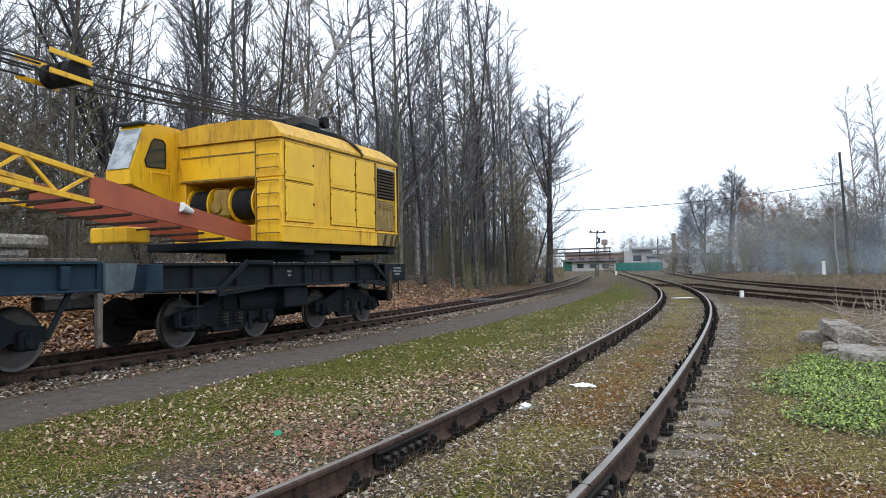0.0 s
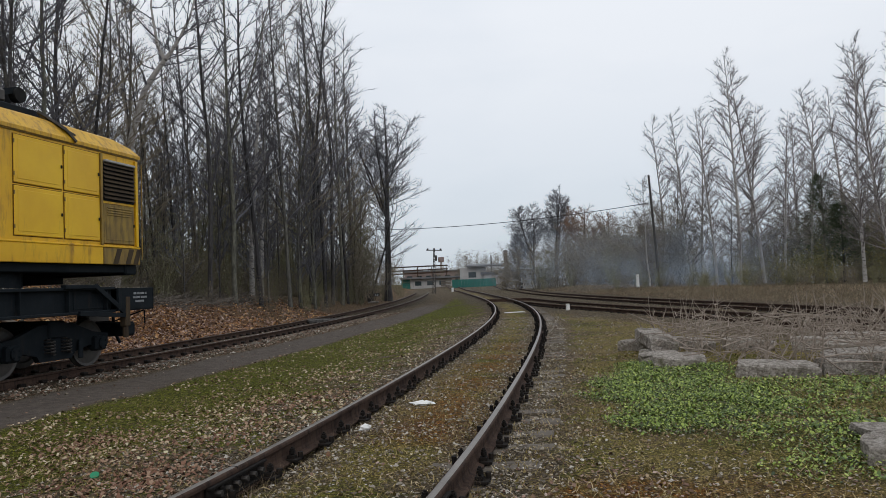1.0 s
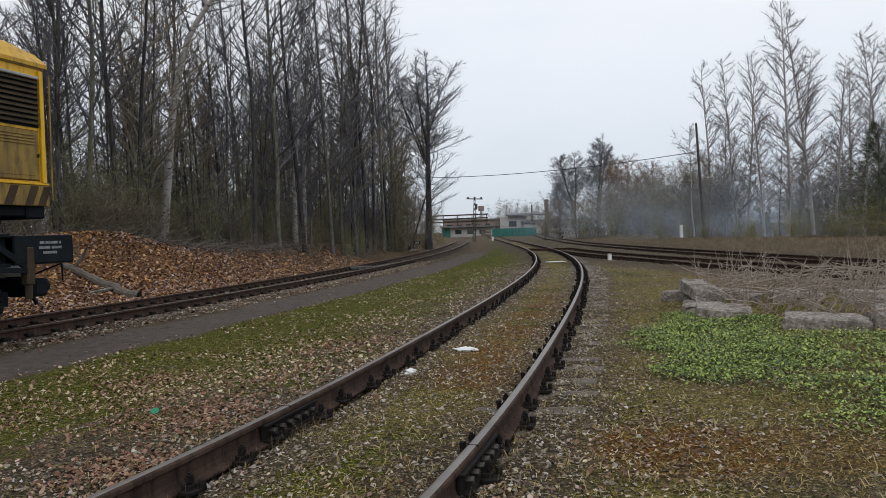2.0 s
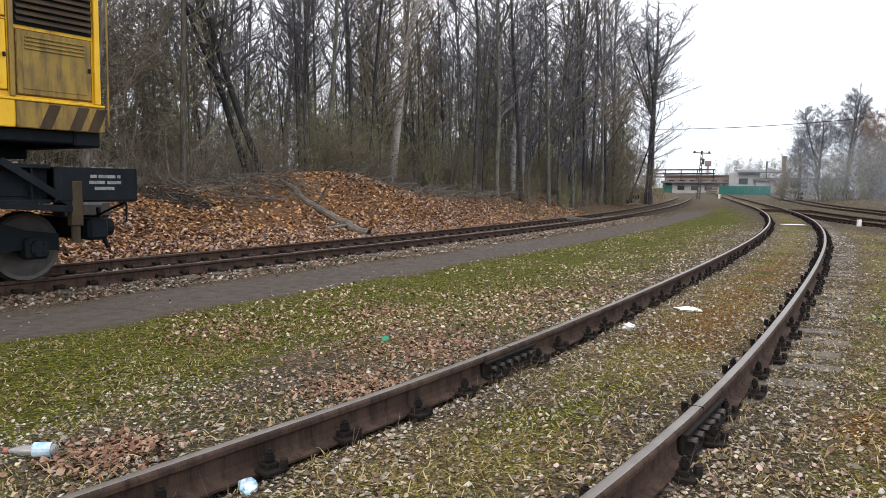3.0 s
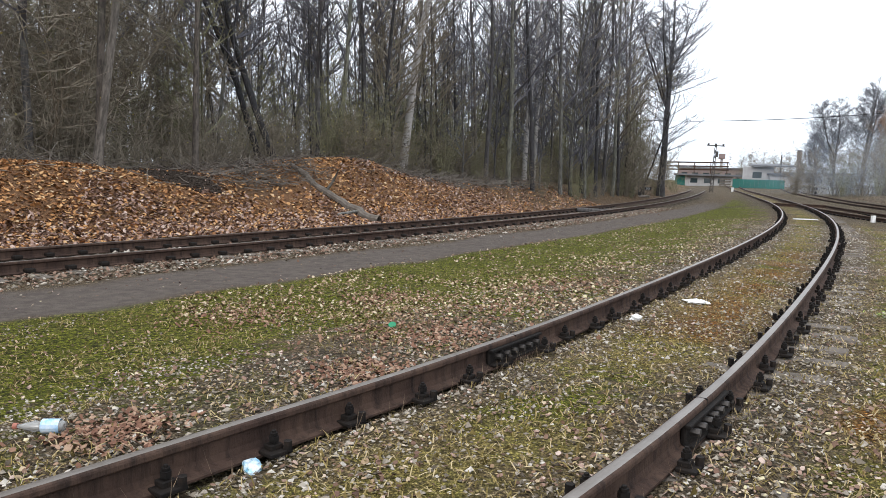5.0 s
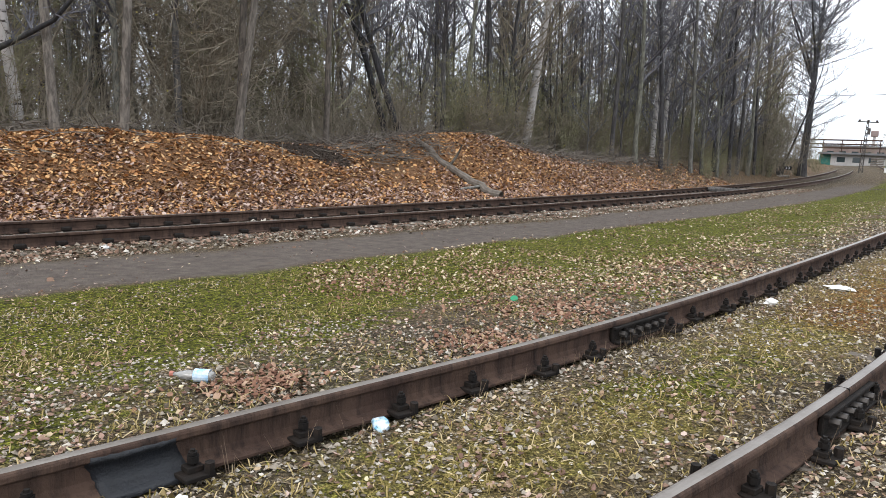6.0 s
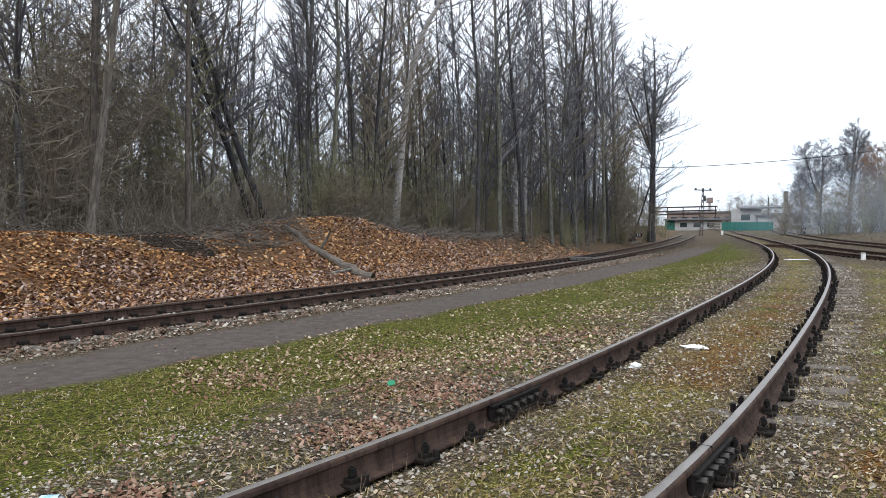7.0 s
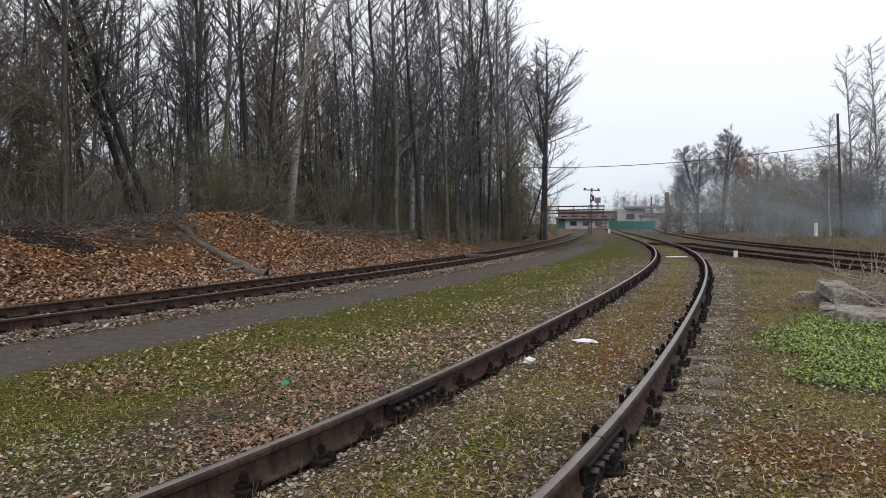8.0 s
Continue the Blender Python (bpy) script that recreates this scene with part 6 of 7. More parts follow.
def switch_stand(x, y, turn, flip):
    t = thing("switch_stand", "rusty switch lever with a black and white arrow plate", "switch stand", pose(x, y, ground_z(x, y), 0, 0, turn))
    part("base", Soup().box(-0.45, 0.45, -0.12, 0.12, 0, 0.18, 0.03), M_CONCRETE, t)
    part("lever", Soup().beam((0, 0, 0.1), (-0.35 * flip, 0, 0.85), 0.05, 0.05).tube((-0.35 * flip, -0.12, 0.3), (-0.35 * flip, 0.12, 0.3), 0.16, n=12), M_STEEL, t)
    pl = part("arrow_plate", Soup().box(0.05, 0.55, -0.015, 0.015, 0.6, 0.86, 0.01), M_BLACK, t)
    for k in (0, 1):
        ch = Soup()
        for sg in (-1, 1):
            ch.beam((0.19 + k * 0.19 + (0.06 * -flip), -0.025, 0.73 + sg * 0.1), (0.19 + k * 0.19 + 0.06 * flip, -0.025, 0.73), 0.01, 0.04, 0.002)
        part("chevron", ch, M_WHITE, pl)


switch_stand(7.3, 62, -10, 1)
switch_stand(28.2, 86, -10, -1)

# sleepers' plate and litter on the near track
single("steel_plate", Soup().box(-0.42, 0.42, -0.16, 0.16, 0, 0.03, 0.01), M_WHITE, "pale flat plate lying between the rails", "plate", pose(9.55, 29.5, ground_z(9.55, 29.5) + 0.02, 0, 0, 10))


def bottle():
    x, y = -2.44, 3.25
    t = thing("plastic_bottle", "crushed clear plastic bottle with a pale blue label on leaves", "bottle", pose(x, y, ground_z(x, y) + 0.045, 0, 0, 104))
    prof = [(0.0, 0.012), (0.0, 0.03), (0.015, 0.036), (0.09, 0.034), (0.15, 0.036), (0.19, 0.03), (0.215, 0.014), (0.235, 0.014)]
    rows = [[(r * 1.05 * math.cos(a), yy, r * (0.75 + 0.12 * math.sin(yy * 60)) * math.sin(a)) for a in [2 * math.pi * i / 14 for i in range(14)]] for yy, r in prof]
    part("body", Soup().sweep(rows), M_PLASTIC, t, smooth=True)
    part("label_band", Soup().tube((0, 0.02, 0), (0, 0.11, 0), 0.0378, n=14, caps=False), M_LABEL, t, "white and pale blue label")
    part("cap", Soup().tube((0, 0.232, 0), (0, 0.255, 0), 0.0165, n=12), M_REDCAP, t, "dull red cap")


M_PLASTIC, pnt, pb = nodes_of("clear_plastic", 0.15)
pb.inputs["Base Color"].default_value = (0.50, 0.50, 0.48, 1)
pb.inputs["Transmission Weight"].default_value = 0.6
M_LABEL = worn("bottle_label", (0.65, 0.7, 0.74), (0.22, 0.42, 0.62), (0.6, 0.6, 0.6), 0.5, 0, 22.0, 0.3)
M_REDCAP = worn("red_plastic", (0.34, 0.12, 0.08), (0.28, 0.1, 0.07), (0.3, 0.1, 0.08), 0.5, 0, 8.0, 0.3)
M_GREENCAP = worn("green_plastic", (0.0, 0.20, 0.085), (0.0, 0.16, 0.07), (0.02, 0.12, 0.06), 0.45, 0, 8.0, 0.2)
bottle()
single("bottle_cap", Soup().tube((0, 0, 0), (0, 0, 0.035), 0.034, 0.036, n=16), M_GREENCAP, "bright green plastic bottle cap on the leaves", "bottle cap", pose(-1.43, 6.47, ground_z(-1.43, 6.47) + 0.012, 35, 0, 0))


def crumple(name, x, y, size, mat, label, category, seed, flat=0.5):
    r2, s = random.Random(seed), Soup()
    rows = []
    for j in range(6):
        th = math.pi * (j + 0.5) / 6
        rows.append([(size * math.sin(th) * math.cos(a) * r2.uniform(0.6, 1.2), size * 0.7 * math.sin(th) * math.sin(a) * r2.uniform(0.6, 1.2), size * flat * math.cos(th) * r2.uniform(0.6, 1.2)) for a in [2 * math.pi * i / 9 for i in range(9)]])
    s.sweep(rows)
    return single(name, s, mat, label, category, pose(x, y, ground_z(x, y) + size * flat * 0.55, 0, 0, seed * 40))


M_GREASE = worn("black_grease", (0.004, 0.005, 0.007), (0.008, 0.010, 0.014), (0.02, 0.02, 0.02), 0.6, 0.0, 14.0, 0.3, 0.6, False)
M_WRAP = worn("blue_white_wrapper", (0.7, 0.72, 0.74), (0.12, 0.36, 0.5), (0.5, 0.5, 0.5), 0.4, 0, 18.0, 0.3)
crumple("wrapper", -1.32, 3.02, 0.075, M_WRAP, "crumpled blue and white wrapper beside the rail", "wrapper", 3, 0.4)
def smear(seed):
    """A coat of grease over the rail's side, thick on the foot, ragged at its ends."""
    r2, rows = random.Random(seed), []
    skin = [(0.115, -0.182), (0.085, -0.165), (0.045, -0.148), (0.022, -0.125), (0.02, -0.09), (0.023, -0.058), (0.042, -0.046), (0.043, -0.024)]
    for i in range(15):
        f = -1 + 2 * i / 14
        thick = 0.014 * (1 - abs(f) ** 3) - 0.008
        front = [(x + thick + r2.uniform(-0.004, 0.006), 0.17 * f + r2.uniform(-0.006, 0.006) + 0.02 * math.sin(31 * z), z + r2.uniform(-0.003, 0.003)) for x, z in skin]
        rows.append(front + [(0.0, 0.17 * f, -0.03), (0.0, 0.17 * f, -0.175)])
    return Soup().sweep(rows)


gy, ga = 1.72, math.atan(slope_of(near_x, 1.72))
part("grease_coat", smear(8), M_GREASE, near_track, "thick black grease smeared on the rail", True, pose(near_x(gy) - 0.795 * math.cos(ga), gy + 0.795 * math.sin(ga), 0.20, 0, 0, math.degrees(-ga)))
crumple("paper_scrap", -1.70, 2.02, 0.04, M_WHITE, "small white paper scrap beside the greasy rail", "litter", 7, 0.6)
crumple("paper_litter", 1.66, 8.40, 0.15, M_WHITE, "torn piece of pale paper between the rails", "litter", 4, 0.22)
crumple("paper_scrap", -7.4, 7.7, 0.07, M_WHITE, "small white paper scrap on the footpath", "litter", 6, 0.4)
crumple("white_stone", 0.86, 7.15, 0.07, M_WHITE, "small white stone beside the rail", "stone", 5, 0.6)


# ---- concrete slabs and dry stems at the right ----
def slab(x, y, z, ln, w, h, turn, tx=0, ty=0):
    """A broken beam: an uneven grid with chipped corners and crumbled ends."""
    r2 = random.Random(int(x * 100 + y * 10))
    rows, n = [], 9
    for i in range(n):
        u = -0.5 + i / (n - 1)
        end = 1 - 0.22 * r2.random() if i in (0, n - 1) else 1.0
        sec = [(-0.5, 0.08), (-0.46, 0.0), (0.0, 0.0), (0.46, 0.0), (0.5, 0.08), (0.5, 0.55), (0.49, 0.9), (0.43, 1.0), (0.15, 1.0), (-0.15, 1.0), (-0.43, 1.0), (-0.49, 0.9), (-0.5, 0.55)]
        rows.append([(u * ln * (1 + 0.05 * math.sin(9 * a + x * 7)) + r2.uniform(-0.02, 0.02), a * w * end + r2.uniform(-0.012, 0.012), b2 * h * (end if b2 > 0.5 else 1) + r2.uniform(-0.012, 0.012)) for a, b2 in sec])
    s = Soup().sweep(rows)
    return single("concrete_slab", s, M_CONCRETE, "broken weathered concrete slab in a rough pile", "concrete slab", pose(x, y, z, tx, ty, turn), "pile of slabs")


SLAB_ROWS = [
    (6.42, 11.7, 0.24, 1.9, 0.44, 0.2, 72, 2, -2), (5.98, 10.75, 0.05, 1.2, 0.62, 0.16, 62, 0, 2), (5.75, 9.75, 0.02, 0.75, 0.6, 0.24, -28, 4, 3), (6.9, 12.6, 0.0, 1.2, 0.8, 0.24, 30, 0, 0),
    (7.35, 11.8, 0.05, 0.5, 0.45, 0.2, -30, 6, 5), (8.0, 11.3, 0.05, 0.8, 0.4, 0.22, -38, 2, 5), (8.8, 10.6, 0.05, 0.7, 0.45, 0.24, -44, -3, 2),
    (6.35, 8.35, 0.0, 0.95, 0.45, 0.24, -34, 4, 2), (7.2, 8.1, 0.02, 0.7, 0.45, 0.22, -20, -5, 4), (7.75, 8.45, 0.02, 0.9, 0.5, 0.28, -34, 4, -3), (8.45, 7.9, 0.0, 0.9, 0.5, 0.3, -36, 0, -3),
    (9.7, 10.5, 0.05, 1.2, 0.5, 0.26, -35, 4, 0), (10.6, 10.6, 0.0, 1.2, 0.6, 0.26, -20, 0, 0), (8.7, 9.3, 0.0, 1.2, 0.5, 0.26, -42, 3, 3), (9.4, 7.4, 0.0, 1.1, 0.6, 0.3, -45, 0, 3),
    (4.92, 4.78, 0.03, 0.85, 0.36, 0.14, -18, 0, 3), (4.52, 4.25, 0.0, 0.9, 0.4, 0.2, -28, 4, 3),
]
for row in SLAB_ROWS:
    slab(row[0], row[1], ground_z(row[0], row[1]) + row[2] - 0.07, *row[3:])

log = Soup()
r2 = random.Random(3)
a, c = Vector((-5.3, 21.5, 0)), Vector((-8.6, 23.0, 0))
pts = []
for i in range(13):
    p = a.lerp(c, i / 12)
    pts.append(Vector((p.x + r2.gauss(0, 0.07), p.y + r2.gauss(0, 0.07), ground_z(p.x, p.y) + 0.08)))
log.add(*limb_rings(pts, [0.135 - 0.004 * i + r2.uniform(-0.018, 0.018) for i in range(13)], 9))
fl = thing("fallen_log", "dark grey fallen tree trunk lying down the leaf bank", "log")
part("trunk", raw_mesh("trunk", log, M_SLEEPER), None, fl)
for q in ([pts[3], pts[3] + Vector((-0.35, -0.75, -0.05)), pts[3] + Vector((-0.9, -1.3, -0.25))], [pts[7], pts[7] + Vector((0.3, -0.1, 0.4)), pts[7] + Vector((0.5, -0.3, 0.7))]):
    br = Soup()
    br.add(*limb_rings(q, [0.05, 0.04, 0.02], 6))
    part("branch_stub", raw_mesh("branch_stub", br, M_BARK), None, fl)
br = Soup()
br.add(*limb_rings([Vector((x, y, ground_z(x, y) + 0.1)) for x, y in ((1.0, 33.6), (1.5, 33.9), (2.1, 33.8), (2.5, 34.1))], [0.10, 0.11, 0.1, 0.08], 7))
single("rotten_log", raw_mesh("rotten_log", br, M_BARK), M_BARK, "short dark rotten log at the foot of the bank", "log")


# ---- loose cover: leaves, stones, grass, stems ----
def scatter(n, sampler, seed):
    g = random.Random(seed)
    out = []
    guard = 0
    while len(out) < n and guard < n * 30:
        guard += 1
        p = sampler(g)
        if p:
            out.append(p)
    return out


def fan(g, ymin, ymax):
    """A spot in the wide wedge ahead, denser close by."""
    y = ymin + (ymax - ymin) * g.random() ** 1.8
    return g.uniform(-0.95, 0.95) * (abs(y - 1) + 3.0), y


def on_bank(g):
    y = 7 + 36 * g.random() ** 1.3
    c = -1.9 - 6.0 * g.random()
    x, y = crane_x(y) + c * 1.08, y - 0.42 * c
    bare = max(0.97 * blob(x, y, -10.7, 18.5, 1.7, 0.85), 0.55 * blob(x, y, -8.4, 21.2, 1.2, 2.2), 0.75 * sstep(27, 36, y), 0.75 * sstep(-6.0, -7.2, c))
    return (x, y) if g.random() > bare else None


def pinkish(g):
    p = on_bank(g)
    if not p:
        return None
    c = lateral(crane_x, *p)
    return p if max(sstep(-4.4, -3.0, c), sstep(-0.1, 0.4, bumpn(p[0], p[1], 2.2)), sstep(24, 30, p[1])) > g.random() else None


def flakes(pts, size, flat, seed, lift=0.012):
    g = np.random.RandomState(seed)
    n = len(pts)
    ctr = np.array([(x, y, ground_z(x, y) + lift) for x, y in pts])
    a = g.uniform(0, 6.28, n)
    sz = size * g.uniform(0.55, 1.3, n)
    e1 = np.stack([np.cos(a), np.sin(a), g.normal(0, flat, n)], 1) * sz[:, None]
    e2 = np.stack([-np.sin(a), np.cos(a), g.normal(0, flat, n)], 1) * (sz * g.uniform(0.5, 0.85, n))[:, None]
    up = np.zeros((n, 3))
    up[:, 2] = sz * np.abs(g.normal(0.15, 0.2, n))
    return np.stack([ctr - e1 + up * 0.4, ctr - e1 * 0.3 - e2 + up, ctr + e1 * 0.5 - e2 * 0.8, ctr + e1 + up * 0.7, ctr + e1 * 0.4 + e2 * 0.9, ctr - e1 * 0.4 + e2 + up], 1)


cloud("pink_brown_leaf_cover", flakes(scatter(22000, pinkish, 31), 0.047, 0.45, 31, 0.03), M_LEAF_PINK, "pinkish brown fallen leaves at the foot of the bank", "leaves")
cloud("leaf_bank_cover", flakes(scatter(29000, on_bank, 1), 0.050, 0.45, 1, 0.015), M_LEAF_BANK, "thick copper brown fallen leaves on the bank", "leaves")


def yard(g):
    x, y = fan(g, -3.0, 34)
    c, n = lateral(crane_x, x, y), lateral(near_x, x, y)
    if c < 0.9 or n > 5 or (path_edge(x, y) > 0.4 and g.random() > 0.14) or abs(abs(n) - 0.795) < 0.09:
        return None
    if c > 3.8 and n < -3.0 and g.random() < 0.6:
        return None
    return (x, y) if bumpn(x, y, 1.5) + 0.6 * bumpn(x, y, 0.5) + g.uniform(-0.35, 0.35) > 0.22 or g.random() < 0.13 else None


cloud("leaf_litter", flakes(scatter(15000, yard, 2), 0.013, 0.35, 2), M_LEAF_GROUND, "pale and brown fallen leaves on moss", "leaves")
cloud("pinkish_leaf_litter", flakes(scatter(11000, yard, 25), 0.0155, 0.35, 25), M_LEAF_PINK, "pinkish brown fallen leaves on the gravel", "leaves")
cloud("damp_leaf_litter", flakes(scatter(9000, yard, 22), 0.016, 0.3, 4), M_LEAF_DARK, "damp brown leaves trodden into the gravel", "leaves")


def middle(g):
    y = 7 + 24 * g.random()
    x = g.uniform(-0.55, 0.4) * y
    c, n = lateral(crane_x, x, y), lateral(near_x, x, y)
    return (x, y) if c > 3.7 and n < -1.0 and bumpn(x, y, 1.2) + g.uniform(-0.3, 0.3) > -0.05 else None


cloud("scattered_leaves", flakes(scatter(6500, middle, 24), 0.022, 0.4, 6), M_LEAF_GROUND, "pale fallen leaves strewn over the moss", "leaves")


def bed(g):
    y = 1.5 + 40 * g.random() ** 1.4
    c = g.gauss(0, 1.0)
    if g.random() < 0.45:
        c = g.uniform(0.95, 2.2)
    return (crane_x(y) + c, y) if abs(abs(c) - 0.795) > 0.09 else None


cloud("trackbed_leaves", flakes(scatter(8000, bed, 23), 0.032, 0.35, 5), M_LEAF_DARK, "damp brown leaves between the rusty rails", "leaves")


def stones(pts, size, seed):
    g = np.random.RandomState(seed)
    vs, fs = [], []
    octa = np.array([(1, 0, 0), (-1, 0, 0), (0, 1, 0), (0, -1, 0), (0, 0, 1), (0, 0, -1)], float)
    tri = [(0, 2, 4), (2, 1, 4), (1, 3, 4), (3, 0, 4), (2, 0, 5), (1, 2, 5), (3, 1, 5), (0, 3, 5)]
    for x, y in pts:
        a = g.uniform(0, 6.28)
        s = size * g.uniform(0.5, 1.5)
        p = octa * g.uniform(0.6, 1.2, (6, 3)) * (s, s * g.uniform(0.6, 1), s * g.uniform(0.4, 0.8)) + g.normal(0, 0.15 * s, (6, 3))
        p = np.stack([p[:, 0] * math.cos(a) - p[:, 1] * math.sin(a) + x, p[:, 0] * math.sin(a) + p[:, 1] * math.cos(a) + y, p[:, 2] + ground_z(x, y) + 0.25 * s], 1)
        k = len(vs)
        vs.extend(p.tolist())
        fs.extend((i + k, j + k, l + k) for i, j, l in tri)
    s = Soup()
    s.v, s.f = vs, fs
    return s


def ballast(g):
    y = -5 + 31 * g.random() ** 1.2
    n = g.choice((-1, 1)) * 0.9 + g.gauss(0, 0.42)
    if g.random() < 0.25:
        n = g.uniform(-2.4, 3.2)
    if abs(abs(n) - 0.795) < 0.09:
        return None
    k = slope_of(near_x, y)
    q = math.sqrt(1 + k * k)
    return near_x(y) + n / q, y - n * k / q


tagged(new("ballast_stones", raw_mesh("ballast_stones", stones(scatter(17000, ballast, 6), 0.018, 6), M_PEBBLE)), "grey broken ballast stones along the rails", "stones", kind="stuff")
tagged(new("trackbed_stones", raw_mesh("trackbed_stones", stones(scatter(4500, bed, 7), 0.032, 7), M_PEBBLE)), "grey ballast stones of the rusty track", "stones", kind="stuff")


def blades(pts, h, w, seed, lean=0.6):
    g = np.random.RandomState(seed)
    n = len(pts)
    b0 = np.array([(x, y, ground_z(x, y) - 0.005) for x, y in pts])
    a = g.uniform(0, 6.28, n)
    hh = h * g.uniform(0.4, 1.3, n)
    side = np.stack([np.cos(a), np.sin(a), np.zeros(n)], 1) * w
    tip = b0 + np.stack([g.normal(0, lean, n) * hh, g.normal(0, lean, n) * hh, hh], 1)
    return np.stack([b0 - side, b0 + side, tip], 1)


def mossy(g):
    x, y = fan(g, -3.0, 30)
    c, n = lateral(crane_x, x, y), lateral(near_x, x, y)
    if c < 3.4 or n > 9 or path_edge(x, y) > 0.2 or abs(abs(n) - 0.795) < 0.12 or abs(n) < 0.3 and g.random() < 0.5:
        return None
    return (x, y) if bumpn(x, y, 1.5) + 0.5 * bumpn(x, y, 0.5) < 0.25 + g.uniform(-0.2, 0.2) else None


cloud("moss_grass", blades(scatter(40000, mossy, 8), 0.020, 0.003, 8, 1.1), M_GRASS, "short mossy grass of the yard", "grass")
cloud("dry_grass", blades(scatter(5000, mossy, 9), 0.04, 0.0028, 9, 1.4), M_STRAW, "thin dry straw grass between stones", "grass")


def rail_foot(g):
    y = 2.0 + 9 * g.random() ** 1.3
    if g.random() < 0.5:
        y = g.choice((5.0, 4.45, 5.1)) + g.gauss(0, 0.28)
    n = g.choice((-0.66, -0.66, 0.93, 0.66)) + g.gauss(0, 0.035)
    k = slope_of(near_x, y)
    q = math.sqrt(1 + k * k)
    return near_x(y) + n / q, y - n * k / q


cloud("rail_foot_grass", blades(scatter(420, rail_foot, 33), 0.12, 0.0022, 33, 0.35), M_STRAW, "few withered grass stalks along the rail foot", "grass")


def weedy(g):
    x, y = g.uniform(2.4, 8.5), g.uniform(3.4, 11.5)
    return (x, y) if weeds(x, y) * (0.85 + 0.9 * bumpn(x, y, 0.55)) > g.uniform(0.15, 0.95) else None


pts = []
g = random.Random(10)
for x, y in scatter(3300, weedy, 10):
    r = g.uniform(0.05, 0.13)
    pts += [(x + g.gauss(0, r), y + g.gauss(0, r)) for _ in range(9)]
wl = flakes(pts, 0.0125, 0.5, 10, 0.0)
wl[:, :, 2] += np.repeat(np.random.RandomState(4).uniform(0.0, 0.05, len(pts) // 9), 9)[:, None] + np.random.RandomState(3).uniform(-0.01, 0.035, len(wl))[:, None] + np.array([0.07 * max(0, bumpn(x, y, 0.45)) for x, y in pts])[:, None]
cloud("green_weeds", wl, M_NETTLE, "low fresh green weeds by the slabs", "weeds")


def matted(g):
    y = -1.0 + 13 * g.random() ** 1.1
    x = g.uniform(-0.9, 0.85) * (abs(y - 1) + 2.6)
    c, n = lateral(crane_x, x, y), lateral(near_x, x, y)
    return (x, y) if c > 3.9 and abs(abs(n) - 0.795) > 0.1 and path_edge(x, y) < 0.1 and bumpn(x + 9, y, 0.9) - (0.45 if -3.0 < n < -0.8 else 0) + (0.35 if n > 1.1 or abs(n) < 0.5 else 0) > g.uniform(-0.9, 0.35) else None


def thatch(pts, ln, w, seed):
    """Dead blades lying flat, a little raised at one end."""
    g = np.random.RandomState(seed)
    n = len(pts)
    b0 = np.array([(x, y, ground_z(x, y) + 0.006) for x, y in pts])
    a = g.uniform(0, 6.28, n)
    ll = ln * g.uniform(0.3, 1.3, n)
    side = np.stack([-np.sin(a), np.cos(a), g.normal(0, 0.3, n)], 1) * w
    tip = b0 + np.stack([np.cos(a) * ll, np.sin(a) * ll, np.abs(g.normal(0.006, 0.012, n))], 1)
    mid = (b0 + tip) / 2 + np.stack([np.zeros(n), np.zeros(n), np.abs(g.normal(0.008, 0.012, n))], 1)
    return np.stack([b0 - side, mid - side, tip, mid + side, b0 + side], 1)


cloud("matted_straw", thatch(scatter(52000, matted, 17), 0.07, 0.0026, 17), M_THATCH, "matted dry straw and moss stems lying on the gravel", "grass")


def drift(g):
    k = g.choice(DRIFTS)
    return g.gauss(k[0], k[2]), g.gauss(k[1], k[2] * 1.2)


DRIFTS = [(-2.2, 3.35, 0.16), (-1.25, 4.7, 0.2), (-1.35, 6.5, 0.42), (-0.6, 7.6, 0.5), (-3.3, 7.2, 0.4), (-0.9, 6.0, 0.3), (0.2, 9.5, 0.5), (-2.0, 8.6, 0.35)]
cloud("leaf_drifts", flakes(scatter(4200, drift, 18), 0.019, 0.4, 18), M_LEAF_RED, "red-brown maple leaves gathered in drifts", "leaves")


def gravelly(g):
    y = -1.0 + 11 * g.random() ** 1.1
    x = g.uniform(-0.9, 0.9) * (abs(y - 1) + 2.6)
    c, n = lateral(crane_x, x, y), lateral(near_x, x, y)
    return (x, y) if c > 4.1 and abs(abs(n) - 0.795) > 0.1 and bumpn(x, y + 5, 1.1) + 0.45 * (n > -2.9) - 0.2 > g.uniform(-0.25, 0.4) and n < 3.5 and (0.5 < abs(n) < 1.25 or n < 0 or g.random() > 0.5 + 0.45 * rust_spot(x, y)) else None


tagged(new("yard_pebbles", raw_mesh("yard_pebbles", stones(scatter(21000, gravelly, 19), 0.0115, 19), M_PEBBLE)), "small pale pebbles strewn over the yard", "stones", kind="stuff")


def stem_area(g):
    x, y = g.uniform(5.9, 13.0), g.uniform(5.6, 14.0)
    return (x, y) if y > 9.2 - 1.7 * (x - 6.0) and x > 5.9 + (y - 10) * 0.34 else None


